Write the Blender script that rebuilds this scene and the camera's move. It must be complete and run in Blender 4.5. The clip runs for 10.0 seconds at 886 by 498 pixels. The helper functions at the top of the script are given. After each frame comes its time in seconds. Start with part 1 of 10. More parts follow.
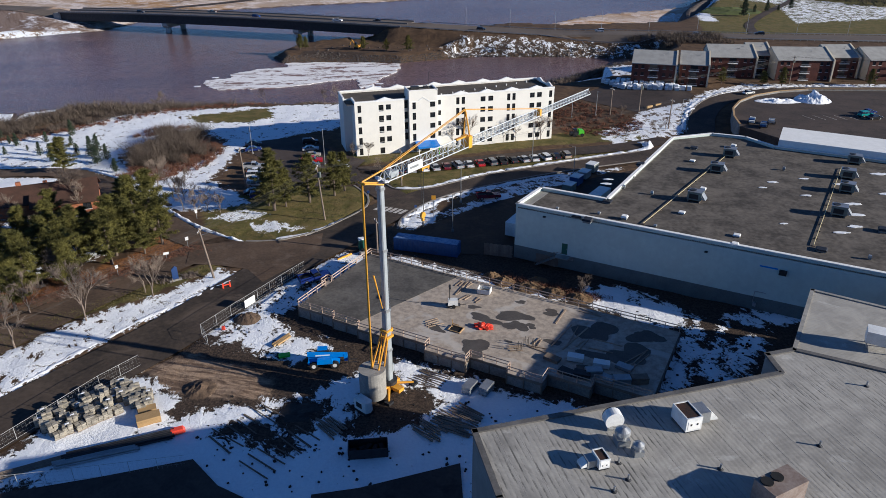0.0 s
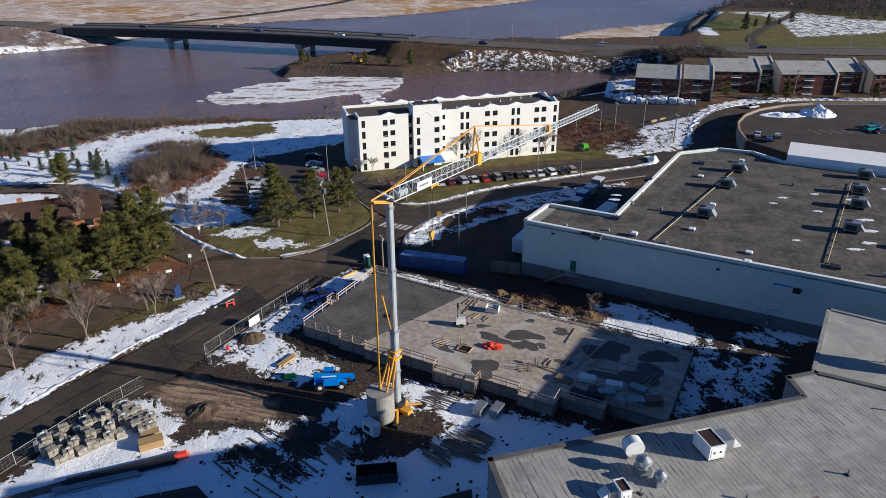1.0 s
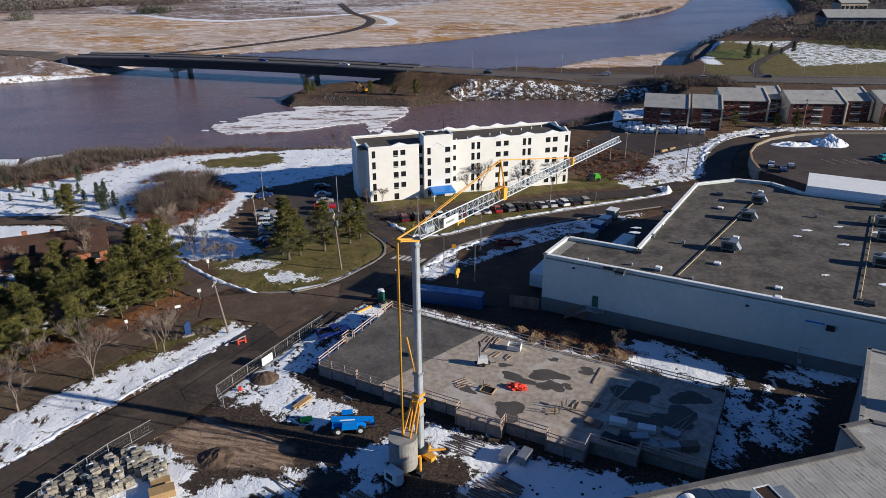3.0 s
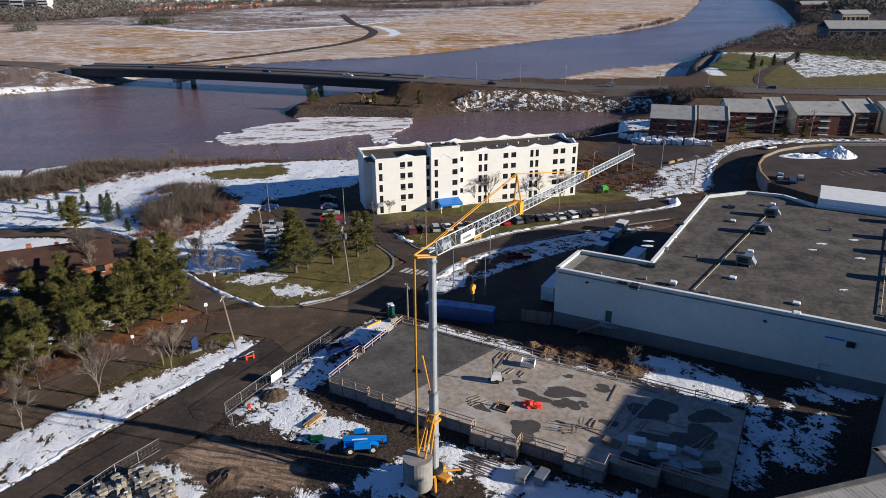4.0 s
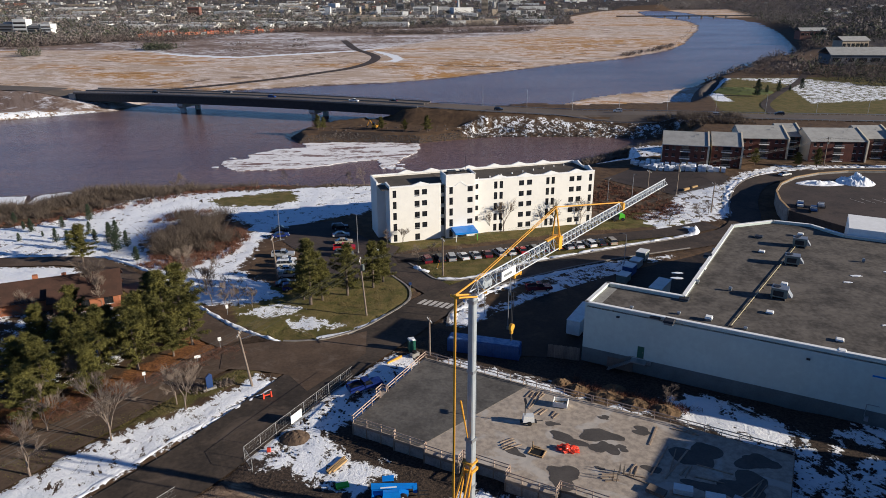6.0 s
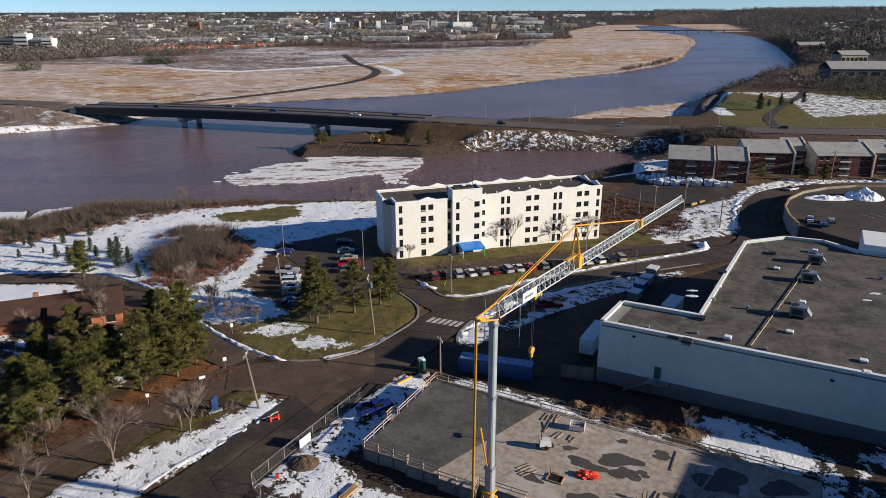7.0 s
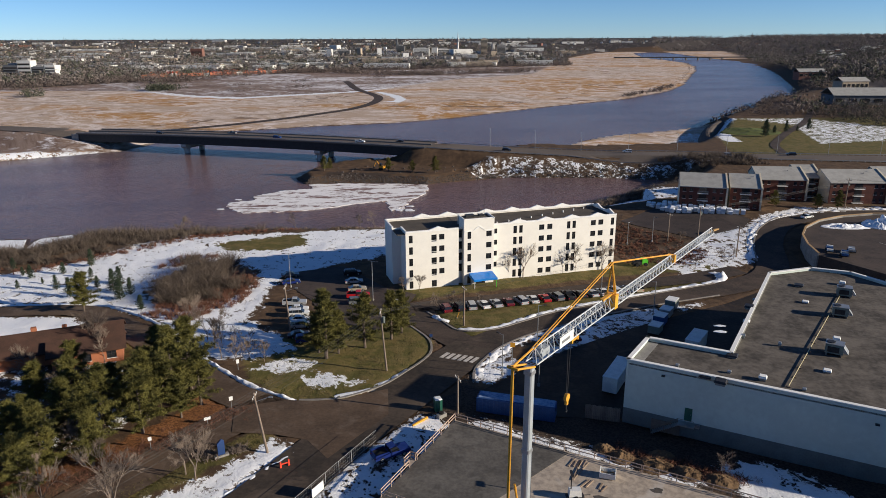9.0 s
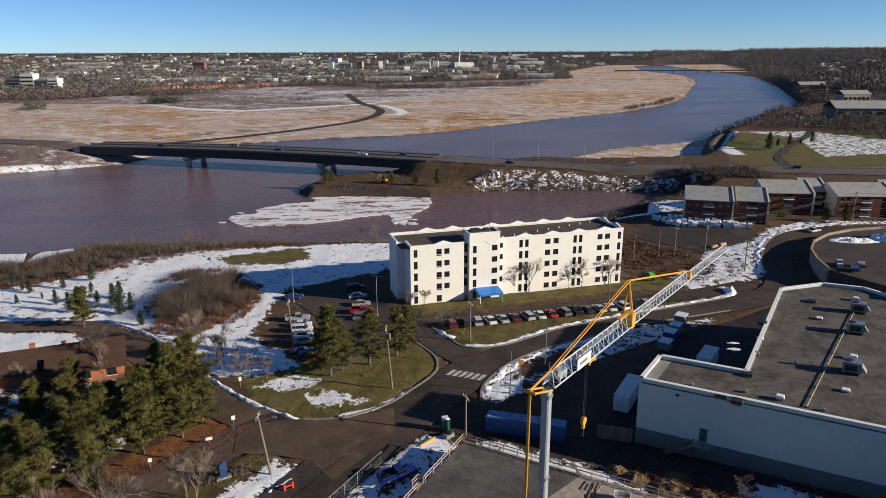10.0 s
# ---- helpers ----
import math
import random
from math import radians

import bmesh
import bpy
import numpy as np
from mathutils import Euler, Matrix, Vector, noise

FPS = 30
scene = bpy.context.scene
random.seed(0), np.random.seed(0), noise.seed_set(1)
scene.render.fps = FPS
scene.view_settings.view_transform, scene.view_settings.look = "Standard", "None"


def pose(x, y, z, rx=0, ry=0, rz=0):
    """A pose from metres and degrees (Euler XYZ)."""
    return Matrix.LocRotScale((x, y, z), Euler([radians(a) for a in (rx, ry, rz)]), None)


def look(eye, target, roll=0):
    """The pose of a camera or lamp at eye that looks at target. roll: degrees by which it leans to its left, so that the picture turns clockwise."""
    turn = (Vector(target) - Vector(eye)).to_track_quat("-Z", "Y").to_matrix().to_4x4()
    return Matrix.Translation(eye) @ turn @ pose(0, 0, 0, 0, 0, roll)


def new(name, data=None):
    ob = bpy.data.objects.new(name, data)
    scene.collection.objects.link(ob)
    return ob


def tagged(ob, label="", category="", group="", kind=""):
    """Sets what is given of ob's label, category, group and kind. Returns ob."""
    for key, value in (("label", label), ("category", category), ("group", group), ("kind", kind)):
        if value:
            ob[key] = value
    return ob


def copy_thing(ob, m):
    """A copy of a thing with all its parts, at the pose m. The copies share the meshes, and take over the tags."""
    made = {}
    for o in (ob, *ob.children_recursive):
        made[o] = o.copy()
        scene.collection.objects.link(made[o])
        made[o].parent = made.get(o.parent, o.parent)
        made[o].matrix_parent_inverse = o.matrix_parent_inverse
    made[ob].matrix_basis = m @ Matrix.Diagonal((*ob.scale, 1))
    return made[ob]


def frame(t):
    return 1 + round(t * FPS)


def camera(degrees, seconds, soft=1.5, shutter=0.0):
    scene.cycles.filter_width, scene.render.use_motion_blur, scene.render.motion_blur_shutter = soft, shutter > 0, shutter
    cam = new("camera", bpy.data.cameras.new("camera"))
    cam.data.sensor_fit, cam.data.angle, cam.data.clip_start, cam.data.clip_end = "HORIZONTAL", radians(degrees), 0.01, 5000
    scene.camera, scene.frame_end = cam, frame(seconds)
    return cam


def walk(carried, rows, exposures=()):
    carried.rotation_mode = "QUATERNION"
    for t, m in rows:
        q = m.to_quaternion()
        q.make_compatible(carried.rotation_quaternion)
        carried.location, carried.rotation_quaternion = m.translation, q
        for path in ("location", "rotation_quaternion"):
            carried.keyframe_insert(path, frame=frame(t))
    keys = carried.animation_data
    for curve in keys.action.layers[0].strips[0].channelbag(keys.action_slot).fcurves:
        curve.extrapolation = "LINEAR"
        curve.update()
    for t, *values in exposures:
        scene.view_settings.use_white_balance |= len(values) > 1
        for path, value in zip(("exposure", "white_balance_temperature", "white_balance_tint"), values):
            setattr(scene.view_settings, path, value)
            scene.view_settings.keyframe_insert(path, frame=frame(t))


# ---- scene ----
cam = camera(65.0, 10.0, soft=0.85)
PATH = [
    (0, (0.47, -1.167, 57.895), (0.418, 0.628, 57.016), -0.2),
    (0.5, (-0.117, -0.215, 57.872), (-0.169, 1.588, 57.01), -0.3),
    (1, (-0.744, 0.693, 57.868), (-0.797, 2.504, 57.022), -0.3),
    (1.5, (-1.478, 1.597, 57.853), (-1.531, 3.416, 57.023), -0.3),
    (2, (-2.286, 2.453, 57.841), (-2.338, 4.279, 57.027), -0.2),
    (2.5, (-3.21, 3.324, 57.781), (-3.262, 5.158, 56.984), -0.2),
    (2.7, (-3.55, 3.697, 57.78), (-3.6, 5.535, 56.992), -0.3),
    (4, (-5.908, 6.021, 57.748), (-5.96, 7.874, 56.998), -0.3),
    (4.5, (-6.981, 7.041, 57.738), (-7.032, 8.901, 57.004), -0.2),
    (5, (-8.036, 8.048, 57.722), (-8.086, 9.914, 57.005), -0.2),
    (5.5, (-9.21, 9.202, 57.669), (-9.258, 11.074, 56.968), -0.2),
    (5.7, (-9.67, 9.695, 57.656), (-9.718, 11.569, 56.96), -0.2),
    (7, (-12.441, 13.018, 57.495), (-12.485, 14.908, 56.843), -0.2),
    (7.5, (-13.244, 14.385, 57.478), (-13.288, 16.281, 56.843), -0.2),
    (8, (-14.039, 15.65, 57.375), (-14.082, 17.552, 56.757), -0.2),
    (8.5, (-14.799, 16.894, 57.321), (-14.843, 18.801, 56.72), -0.2),
    (9, (-15.443, 18.082, 57.272), (-15.486, 19.994, 56.688), -0.2),
    (9.5, (-15.997, 19.226, 57.185), (-16.041, 21.144, 56.619), -0.2),
    (10, (-16.592, 20.38, 57.118), (-16.637, 22.302, 56.568), -0.2),
]
walk(cam, [(t, look(eye, target, roll)) for t, eye, target, roll in PATH], exposures=[(0.0, 0.68, 5250, 8), (5.0, 0.67, 5500, 8), (10.0, 0.56, 5760, 8)])

# ---- sky and sun ----
world = bpy.data.worlds.new("winter_sky")
scene.world = world
world.use_nodes = True
sky = world.node_tree.nodes.new("ShaderNodeTexSky")
sky.sky_type, sky.sun_disc = "NISHITA", False
sky.sun_elevation, sky.sun_rotation = radians(17), radians(103.5)
sky.altitude, sky.air_density, sky.dust_density, sky.ozone_density = 60, 0.55, 0.0, 4.0
world.node_tree.links.new(sky.outputs[0], world.node_tree.nodes["Background"].inputs[0])
world.node_tree.nodes["Background"].inputs[1].default_value = 0.066

sun = new("sun", bpy.data.lights.new("sun", "SUN"))
sun.data.energy, sun.data.angle, sun.data.color = 5.0, radians(0.53), (1.0, 0.82, 0.595)
sun.matrix_world = look((0, 0, 0), (-0.972 * math.cos(radians(17)), 0.233 * math.cos(radians(17)), -math.sin(radians(17))))

# ---- materials ----
def link(nt, a, b):
    nt.links.new(a, b)


def shader(name, rough=0.8, metal=0.0, spec=0.4):
    m = bpy.data.materials.new(name)
    m.use_nodes = True
    nt = m.node_tree
    b = nt.nodes["Principled BSDF"]
    b.inputs["Roughness"].default_value = rough
    b.inputs["Metallic"].default_value = metal
    b.inputs["Specular IOR Level"].default_value = spec
    return m, nt, b


def where(nt, world_space=True):
    if world_space:
        return nt.nodes.new("ShaderNodeNewGeometry").outputs["Position"]
    return nt.nodes.new("ShaderNodeTexCoord").outputs["Object"]


def scaled(nt, vec, sx, sy, sz, turn=0.0):
    r, n = nt.nodes.new("ShaderNodeMapping"), nt.nodes.new("ShaderNodeMapping")
    r.inputs["Rotation"].default_value = (0, 0, radians(-turn))
    n.inputs["Scale"].default_value = (sx, sy, sz)
    link(nt, vec, r.inputs["Vector"])
    link(nt, r.outputs[0], n.inputs["Vector"])
    return n.outputs[0]


def noise_tex(nt, vec, scale, detail=4.0, rough=0.6, warp=0.0):
    n = nt.nodes.new("ShaderNodeTexNoise")
    n.inputs["Scale"].default_value, n.inputs["Detail"].default_value = scale, detail
    n.inputs["Roughness"].default_value, n.inputs["Distortion"].default_value = rough, warp
    link(nt, vec, n.inputs["Vector"])
    return n.outputs["Fac"]


def calc(nt, op, a, b=None, c=None):
    n = nt.nodes.new("ShaderNodeMath")
    n.operation = op
    for s, v in zip(n.inputs, (a, b, c)):
        if v is None:
            continue
        if isinstance(v, (int, float)):
            s.default_value = v
        else:
            link(nt, v, s)
    return n.outputs[0]


def fade(nt, v, lo, hi):
    n = nt.nodes.new("ShaderNodeMapRange")
    n.interpolation_type = "SMOOTHSTEP"
    link(nt, v, n.inputs[0])
    n.inputs[1].default_value, n.inputs[2].default_value = lo, hi
    return n.outputs[0]


def blend(nt, fac, a, b):
    n = nt.nodes.new("ShaderNodeMix")
    n.data_type = "RGBA"
    if isinstance(fac, (int, float)):
        n.inputs[0].default_value = fac
    else:
        link(nt, fac, n.inputs[0])
    for s, v in ((n.inputs[6], a), (n.inputs[7], b)):
        if isinstance(v, tuple):
            s.default_value = (*v, 1)
        else:
            link(nt, v, s)
    return n.outputs[2]


def bump(nt, b, height, strength, dist=0.05):
    n = nt.nodes.new("ShaderNodeBump")
    n.inputs["Strength"].default_value, n.inputs["Distance"].default_value = strength, dist
    link(nt, height, n.inputs["Height"])
    link(nt, n.outputs[0], b.inputs["Normal"])


def worn(name, a, b2, rough=0.8, metal=0.0, big=0.3, fine=6.0, rel=0.3, dist=0.02, vary=0.0, world_space=True, spec=0.2, dirt=None):
    """A surface of two mixed colours, with blotches, grain and slight relief. vary: how far alike pieces differ."""
    m, nt, b = shader(name, rough, metal, spec)
    p = where(nt, world_space)
    n1, n2 = noise_tex(nt, p, big, 5, 0.65), noise_tex(nt, p, fine, 4, 0.6)
    f = calc(nt, "ADD", calc(nt, "MULTIPLY", n1, 0.65), calc(nt, "MULTIPLY", n2, 0.35))
    c = blend(nt, fade(nt, f, 0.34, 0.66), a, b2)
    if dirt:
        c = blend(nt, calc(nt, "MULTIPLY", fade(nt, noise_tex(nt, p, big * 2.3, 6, 0.7, 0.6), 0.5, 0.72), 0.6), c, dirt)
    if vary:
        r = nt.nodes.new("ShaderNodeObjectInfo").outputs["Random"]
        h = nt.nodes.new("ShaderNodeHueSaturation")
        link(nt, c, h.inputs["Color"])
        link(nt, calc(nt, "ADD", calc(nt, "MULTIPLY", r, vary * 2), 1 - vary), h.inputs["Value"])
        c = h.outputs[0]
    link(nt, c, b.inputs["Base Color"])
    link(nt, calc(nt, "ADD", calc(nt, "MULTIPLY", n2, 0.2), rough - 0.1), b.inputs["Roughness"])
    if rel:
        bump(nt, b, n2, rel, dist)
    return m


def paint(name, col, rough=0.35, metal=0.0, grime=0.25):
    dark = tuple(v * (1 - grime) + 0.02 * grime for v in col)
    return worn(name, col, dark, rough, metal, 0.6, 9.0, 0.04, 0.005, spec=0.5, world_space=False)


DUSTY_ASPHALT = worn("dusty_asphalt", (0.125, 0.084, 0.056), (0.066, 0.046, 0.033), 0.9, big=0.1, fine=2.0, rel=0.25, dirt=(0.17, 0.13, 0.10))
ASPHALT = worn("asphalt", (0.082, 0.060, 0.047), (0.036, 0.029, 0.025), 0.85, big=0.11, fine=2.2, rel=0.25, dirt=(0.125, 0.092, 0.068))
# muddy asphalt with the deep shade of the store yard put into its colour
SHADED_MUDDY_YARD = worn("shade_dark_muddy_asphalt", (0.040, 0.029, 0.022), (0.014, 0.0115, 0.010), 0.75, big=0.07, fine=1.6, rel=0.3, dirt=(0.095, 0.066, 0.046))
STREET_MUD = worn("muddy_street_asphalt", (0.082, 0.062, 0.047), (0.033, 0.027, 0.022), 0.8, big=0.06, fine=1.4, rel=0.3, dirt=(0.14, 0.105, 0.078))
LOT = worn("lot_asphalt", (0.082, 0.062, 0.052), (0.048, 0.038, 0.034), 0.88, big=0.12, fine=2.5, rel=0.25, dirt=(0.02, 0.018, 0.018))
KERB = worn("kerb_concrete", (0.27, 0.245, 0.22), (0.19, 0.172, 0.155), 0.9, big=0.8, fine=8)
CONCRETE = worn("concrete", (0.34, 0.325, 0.30), (0.22, 0.21, 0.195), 0.85, big=0.35, fine=5, rel=0.3, dirt=(0.15, 0.14, 0.13))
FORM_CONCRETE = worn("formed_concrete", (0.27, 0.255, 0.235), (0.15, 0.142, 0.135), 0.85, big=0.5, fine=4, rel=0.4, vary=0.12)
DARK_CONCRETE = worn("fresh_concrete", (0.15, 0.138, 0.122), (0.072, 0.066, 0.06), 0.8, big=0.22, fine=2, rel=0.15, dirt=(0.05, 0.046, 0.043))
STUCCO = worn("cream_stucco", (0.80, 0.77, 0.70), (0.73, 0.70, 0.635), 0.85, big=0.25, fine=9, rel=0.2, dirt=(0.68, 0.66, 0.62))
WHITE_TRIM = worn("white_trim", (0.84, 0.83, 0.80), (0.74, 0.73, 0.70), 0.6, big=0.8, fine=10, rel=0.05)
GREY_SIDING = worn("grey_wall_panel", (0.57, 0.64, 0.59), (0.50, 0.56, 0.52), 0.6, big=0.15, fine=1.2, rel=0.12, dirt=(0.47, 0.53, 0.49))
GREY_BASE = worn("painted_block", (0.25, 0.25, 0.24), (0.19, 0.19, 0.185), 0.85, big=0.4, fine=5, rel=0.3)
STORE_BASE = worn("dark_painted_block", (0.165, 0.185, 0.18), (0.12, 0.135, 0.13), 0.85, big=0.4, fine=5, rel=0.3)
GLASS, _nt, _b = shader("dark_window_glass", 0.06, 0.0, 0.6)
_b.inputs["Base Color"].default_value = (0.018, 0.02, 0.024, 1)
BRICK_RED = worn("red_brown_brick", (0.115, 0.045, 0.035), (0.07, 0.032, 0.028), 0.9, big=0.6, fine=7, rel=0.4)
BRICK_ORANGE = worn("orange_brick", (0.36, 0.14, 0.07), (0.26, 0.10, 0.055), 0.9, big=0.6, fine=7, rel=0.4)
SHINGLE_GREY = worn("grey_shingles", (0.38, 0.37, 0.345), (0.28, 0.272, 0.255), 0.9, big=0.4, fine=6, rel=0.4)
SHINGLE_BROWN = worn("brown_shingles", (0.08, 0.043, 0.031), (0.05, 0.03, 0.023), 0.9, big=0.4, fine=6, rel=0.4)
GRAVEL_ROOF = worn("dark_ballast_roof", (0.150, 0.130, 0.110), (0.050, 0.044, 0.039), 0.95, big=0.2, fine=1.3, rel=0.9, dirt=(0.17, 0.15, 0.13))
APT_ROOF = worn("brown_felt_roof", (0.105, 0.088, 0.072), (0.072, 0.062, 0.052), 0.9, big=0.25, fine=3, rel=0.4)
STEEL = worn("galvanised_steel", (0.42, 0.43, 0.44), (0.30, 0.31, 0.32), 0.45, 0.7, big=0.7, fine=9, rel=0.05)
MAST_GREY = paint("mast_grey_paint", (0.40, 0.43, 0.45), 0.4, 0.2)
CRANE_YELLOW = paint("crane_yellow_paint", (0.75, 0.36, 0.03), 0.4)
UNIT_GREEN = worn("unit_grey_green", (0.22, 0.25, 0.22), (0.15, 0.17, 0.155), 0.5, 0.2, big=0.8, fine=8, rel=0.1)
BLACK = worn("black_rubber", (0.02, 0.02, 0.021), (0.012, 0.012, 0.012), 0.8, big=0.8, fine=8, rel=0.2)
DARK_METAL = worn("dark_metal", (0.05, 0.05, 0.055), (0.03, 0.03, 0.032), 0.5, 0.4, big=0.8, fine=8, rel=0.1)
WOOD_RAW = worn("raw_lumber", (0.46, 0.31, 0.16), (0.34, 0.22, 0.11), 0.85, big=0.9, fine=7, rel=0.3, vary=0.2)
WOOD_GREY = worn("weathered_wood", (0.24, 0.19, 0.145), (0.16, 0.125, 0.10), 0.9, big=0.9, fine=7, rel=0.4, vary=0.15)
POLE_WOOD = worn("pole_wood", (0.26, 0.205, 0.16), (0.17, 0.135, 0.108), 0.9, big=0.9, fine=7, rel=0.4)
DECK_WOOD = worn("weathered_deck_boards", (0.37, 0.28, 0.20), (0.23, 0.175, 0.13), 0.85, big=0.9, fine=7, rel=0.3, vary=0.2)
RAIL_WOOD = worn("guard_rail_lumber", (0.52, 0.40, 0.32), (0.40, 0.29, 0.225), 0.85, big=0.9, fine=7, rel=0.2)
BARK = worn("grey_bark", (0.16, 0.125, 0.10), (0.095, 0.075, 0.062), 0.95, big=1.5, fine=9, rel=0.5)
TWIGS = worn("bare_twigs", (0.23, 0.182, 0.145), (0.15, 0.117, 0.095), 0.95, big=0.7, fine=5, rel=0)
THICKET = worn("thicket_twigs", (0.15, 0.118, 0.092), (0.07, 0.055, 0.045), 0.95, big=0.25, fine=2, rel=0)
RED_TWIGS = worn("reddish_twigs", (0.20, 0.095, 0.06), (0.12, 0.06, 0.042), 0.95, big=0.7, fine=5, rel=0)
PINE = worn("pine_needles", (0.158, 0.142, 0.035), (0.058, 0.058, 0.018), 0.75, big=0.5, fine=3, rel=0)
SPRUCE = worn("spruce_needles", (0.055, 0.075, 0.042), (0.03, 0.045, 0.028), 0.75, big=0.5, fine=3, rel=0)
STONE = worn("grey_stone_block", (0.40, 0.36, 0.29), (0.17, 0.155, 0.132), 0.9, big=0.7, fine=5, rel=0.6, vary=0.2)
RIPRAP = worn("dark_riprap", (0.11, 0.092, 0.082), (0.06, 0.052, 0.048), 0.9, big=0.5, fine=3, rel=0.5)
SNOW = worn("packed_snow", (0.86, 0.87, 0.89), (0.78, 0.79, 0.82), 0.65, big=0.4, fine=3, rel=0.5, dist=0.06, dirt=(0.55, 0.52, 0.49))
CLEAN_SNOW = worn("snow", (0.88, 0.89, 0.91), (0.82, 0.83, 0.86), 0.6, big=0.3, fine=3, rel=0.5, dist=0.06)
TARP_BLUE = worn("blue_tarpaulin", (0.035, 0.09, 0.24), (0.025, 0.06, 0.17), 0.45, big=0.7, fine=3, rel=0.5, dist=0.05)
BLUE_PAINT = paint("blue_machine_paint", (0.02, 0.22, 0.72), 0.35)
WHITE_PAINT = paint("white_machine_paint", (0.78, 0.78, 0.76), 0.4)
RED_PLASTIC = paint("red_plastic", (0.80, 0.07, 0.03), 0.4)
CONTAINER_ORANGE = paint("container_orange_paint", (0.72, 0.16, 0.04), 0.6)
GREEN_PAINT = paint("bright_green_paint", (0.12, 0.55, 0.03), 0.4)
DARK_GREEN = paint("dark_green_paint", (0.02, 0.11, 0.075), 0.45)
CARDBOARD = worn("tan_board", (0.42, 0.28, 0.13), (0.34, 0.22, 0.10), 0.85, big=0.8, fine=6, rel=0.1)
LINE_WHITE = worn("road_paint", (0.66, 0.62, 0.56), (0.40, 0.37, 0.33), 0.8, big=1.2, fine=6, rel=0.1)
WIRE = worn("cable", (0.05, 0.05, 0.052), (0.035, 0.035, 0.036), 0.6, big=0.5, fine=3, rel=0)


def ice_sheet():
    m, nt, b = shader("river_ice", 0.6)
    p = where(nt)
    n1 = noise_tex(nt, scaled(nt, p, 0.05, 0.22, 0.1, 12), 1.0, 6, 0.7, 0.8)
    n2 = noise_tex(nt, p, 0.35, 5, 0.7)
    f = calc(nt, "ADD", calc(nt, "MULTIPLY", n1, 0.7), calc(nt, "MULTIPLY", n2, 0.3))
    link(nt, blend(nt, fade(nt, f, 0.44, 0.50), (0.22, 0.14, 0.115), (0.84, 0.81, 0.79)), b.inputs["Base Color"])
    bump(nt, b, f, 0.6, 0.4)
    return m


def river_water():
    m, nt, b = shader("silty_river_water", 0.32, 0.0, 0.125)
    p = where(nt)
    n1 = noise_tex(nt, scaled(nt, p, 0.006, 0.014, 0.01, 20), 1.0, 5, 0.6, 0.5)
    link(nt, blend(nt, fade(nt, n1, 0.35, 0.65), (0.172, 0.108, 0.099), (0.128, 0.089, 0.091)), b.inputs["Base Color"])
    w = calc(nt, "ADD", noise_tex(nt, scaled(nt, p, 0.5, 0.9, 0.5, 25), 1.0, 4, 0.6), calc(nt, "MULTIPLY", noise_tex(nt, p, 0.06, 3, 0.5), 1.5))
    bump(nt, b, w, 0.9, 0.5)
    link(nt, calc(nt, "ADD", calc(nt, "MULTIPLY", n1, 0.2), 0.1), b.inputs["Roughness"])
    return m


def membrane_roof(turn, streaks=1.0):
    """Grey sheet roof: narrow ribs along the fall whose troughs hold broken dashes of dirt, and stains."""
    m, nt, b = shader("grey_membrane_roof", 0.85)
    p = where(nt)
    along = scaled(nt, p, 1, 1, 1, turn)
    sep = nt.nodes.new("ShaderNodeSeparateXYZ")
    link(nt, along, sep.inputs[0])
    rib = calc(nt, "SINE", calc(nt, "MULTIPLY", sep.outputs[0], math.tau / 0.46))
    dash = noise_tex(nt, scaled(nt, p, 2.3, 0.5, 1, turn), 1.0, 5, 0.7)
    big, fine = noise_tex(nt, p, 0.11, 5, 0.6, 0.4), noise_tex(nt, p, 4.0, 4, 0.6)
    smear = noise_tex(nt, p, 0.35, 6, 0.7, 0.7)
    c = blend(nt, fade(nt, smear, 0.32, 0.68), (0.385, 0.362, 0.322), (0.265, 0.25, 0.225))
    wear = calc(nt, "ADD", calc(nt, "MULTIPLY", fade(nt, big, 0.40, 0.62), 0.75 * streaks), 0.2 * streaks)
    dirt = calc(nt, "MULTIPLY", calc(nt, "MULTIPLY", fade(nt, rib, 0.25, 0.85), fade(nt, dash, 0.44, 0.60)), wear)
    c = blend(nt, dirt, c, (0.045, 0.042, 0.038))
    c = blend(nt, calc(nt, "MULTIPLY", fade(nt, noise_tex(nt, p, 0.09, 5, 0.7, 0.8), 0.53, 0.68), 0.65), c, (0.16, 0.15, 0.136))
    c = blend(nt, calc(nt, "MULTIPLY", fine, 0.2), c, (0.46, 0.435, 0.39))
    c = blend(nt, calc(nt, "MULTIPLY", fade(nt, noise_tex(nt, p, 0.16, 6, 0.75, 1.0), 0.58, 0.68), 0.4), c, (0.60, 0.58, 0.54))
    link(nt, c, b.inputs["Base Color"])
    bump(nt, b, calc(nt, "ADD", calc(nt, "MULTIPLY", rib, -0.3), fine), 0.25, 0.03)
    return m


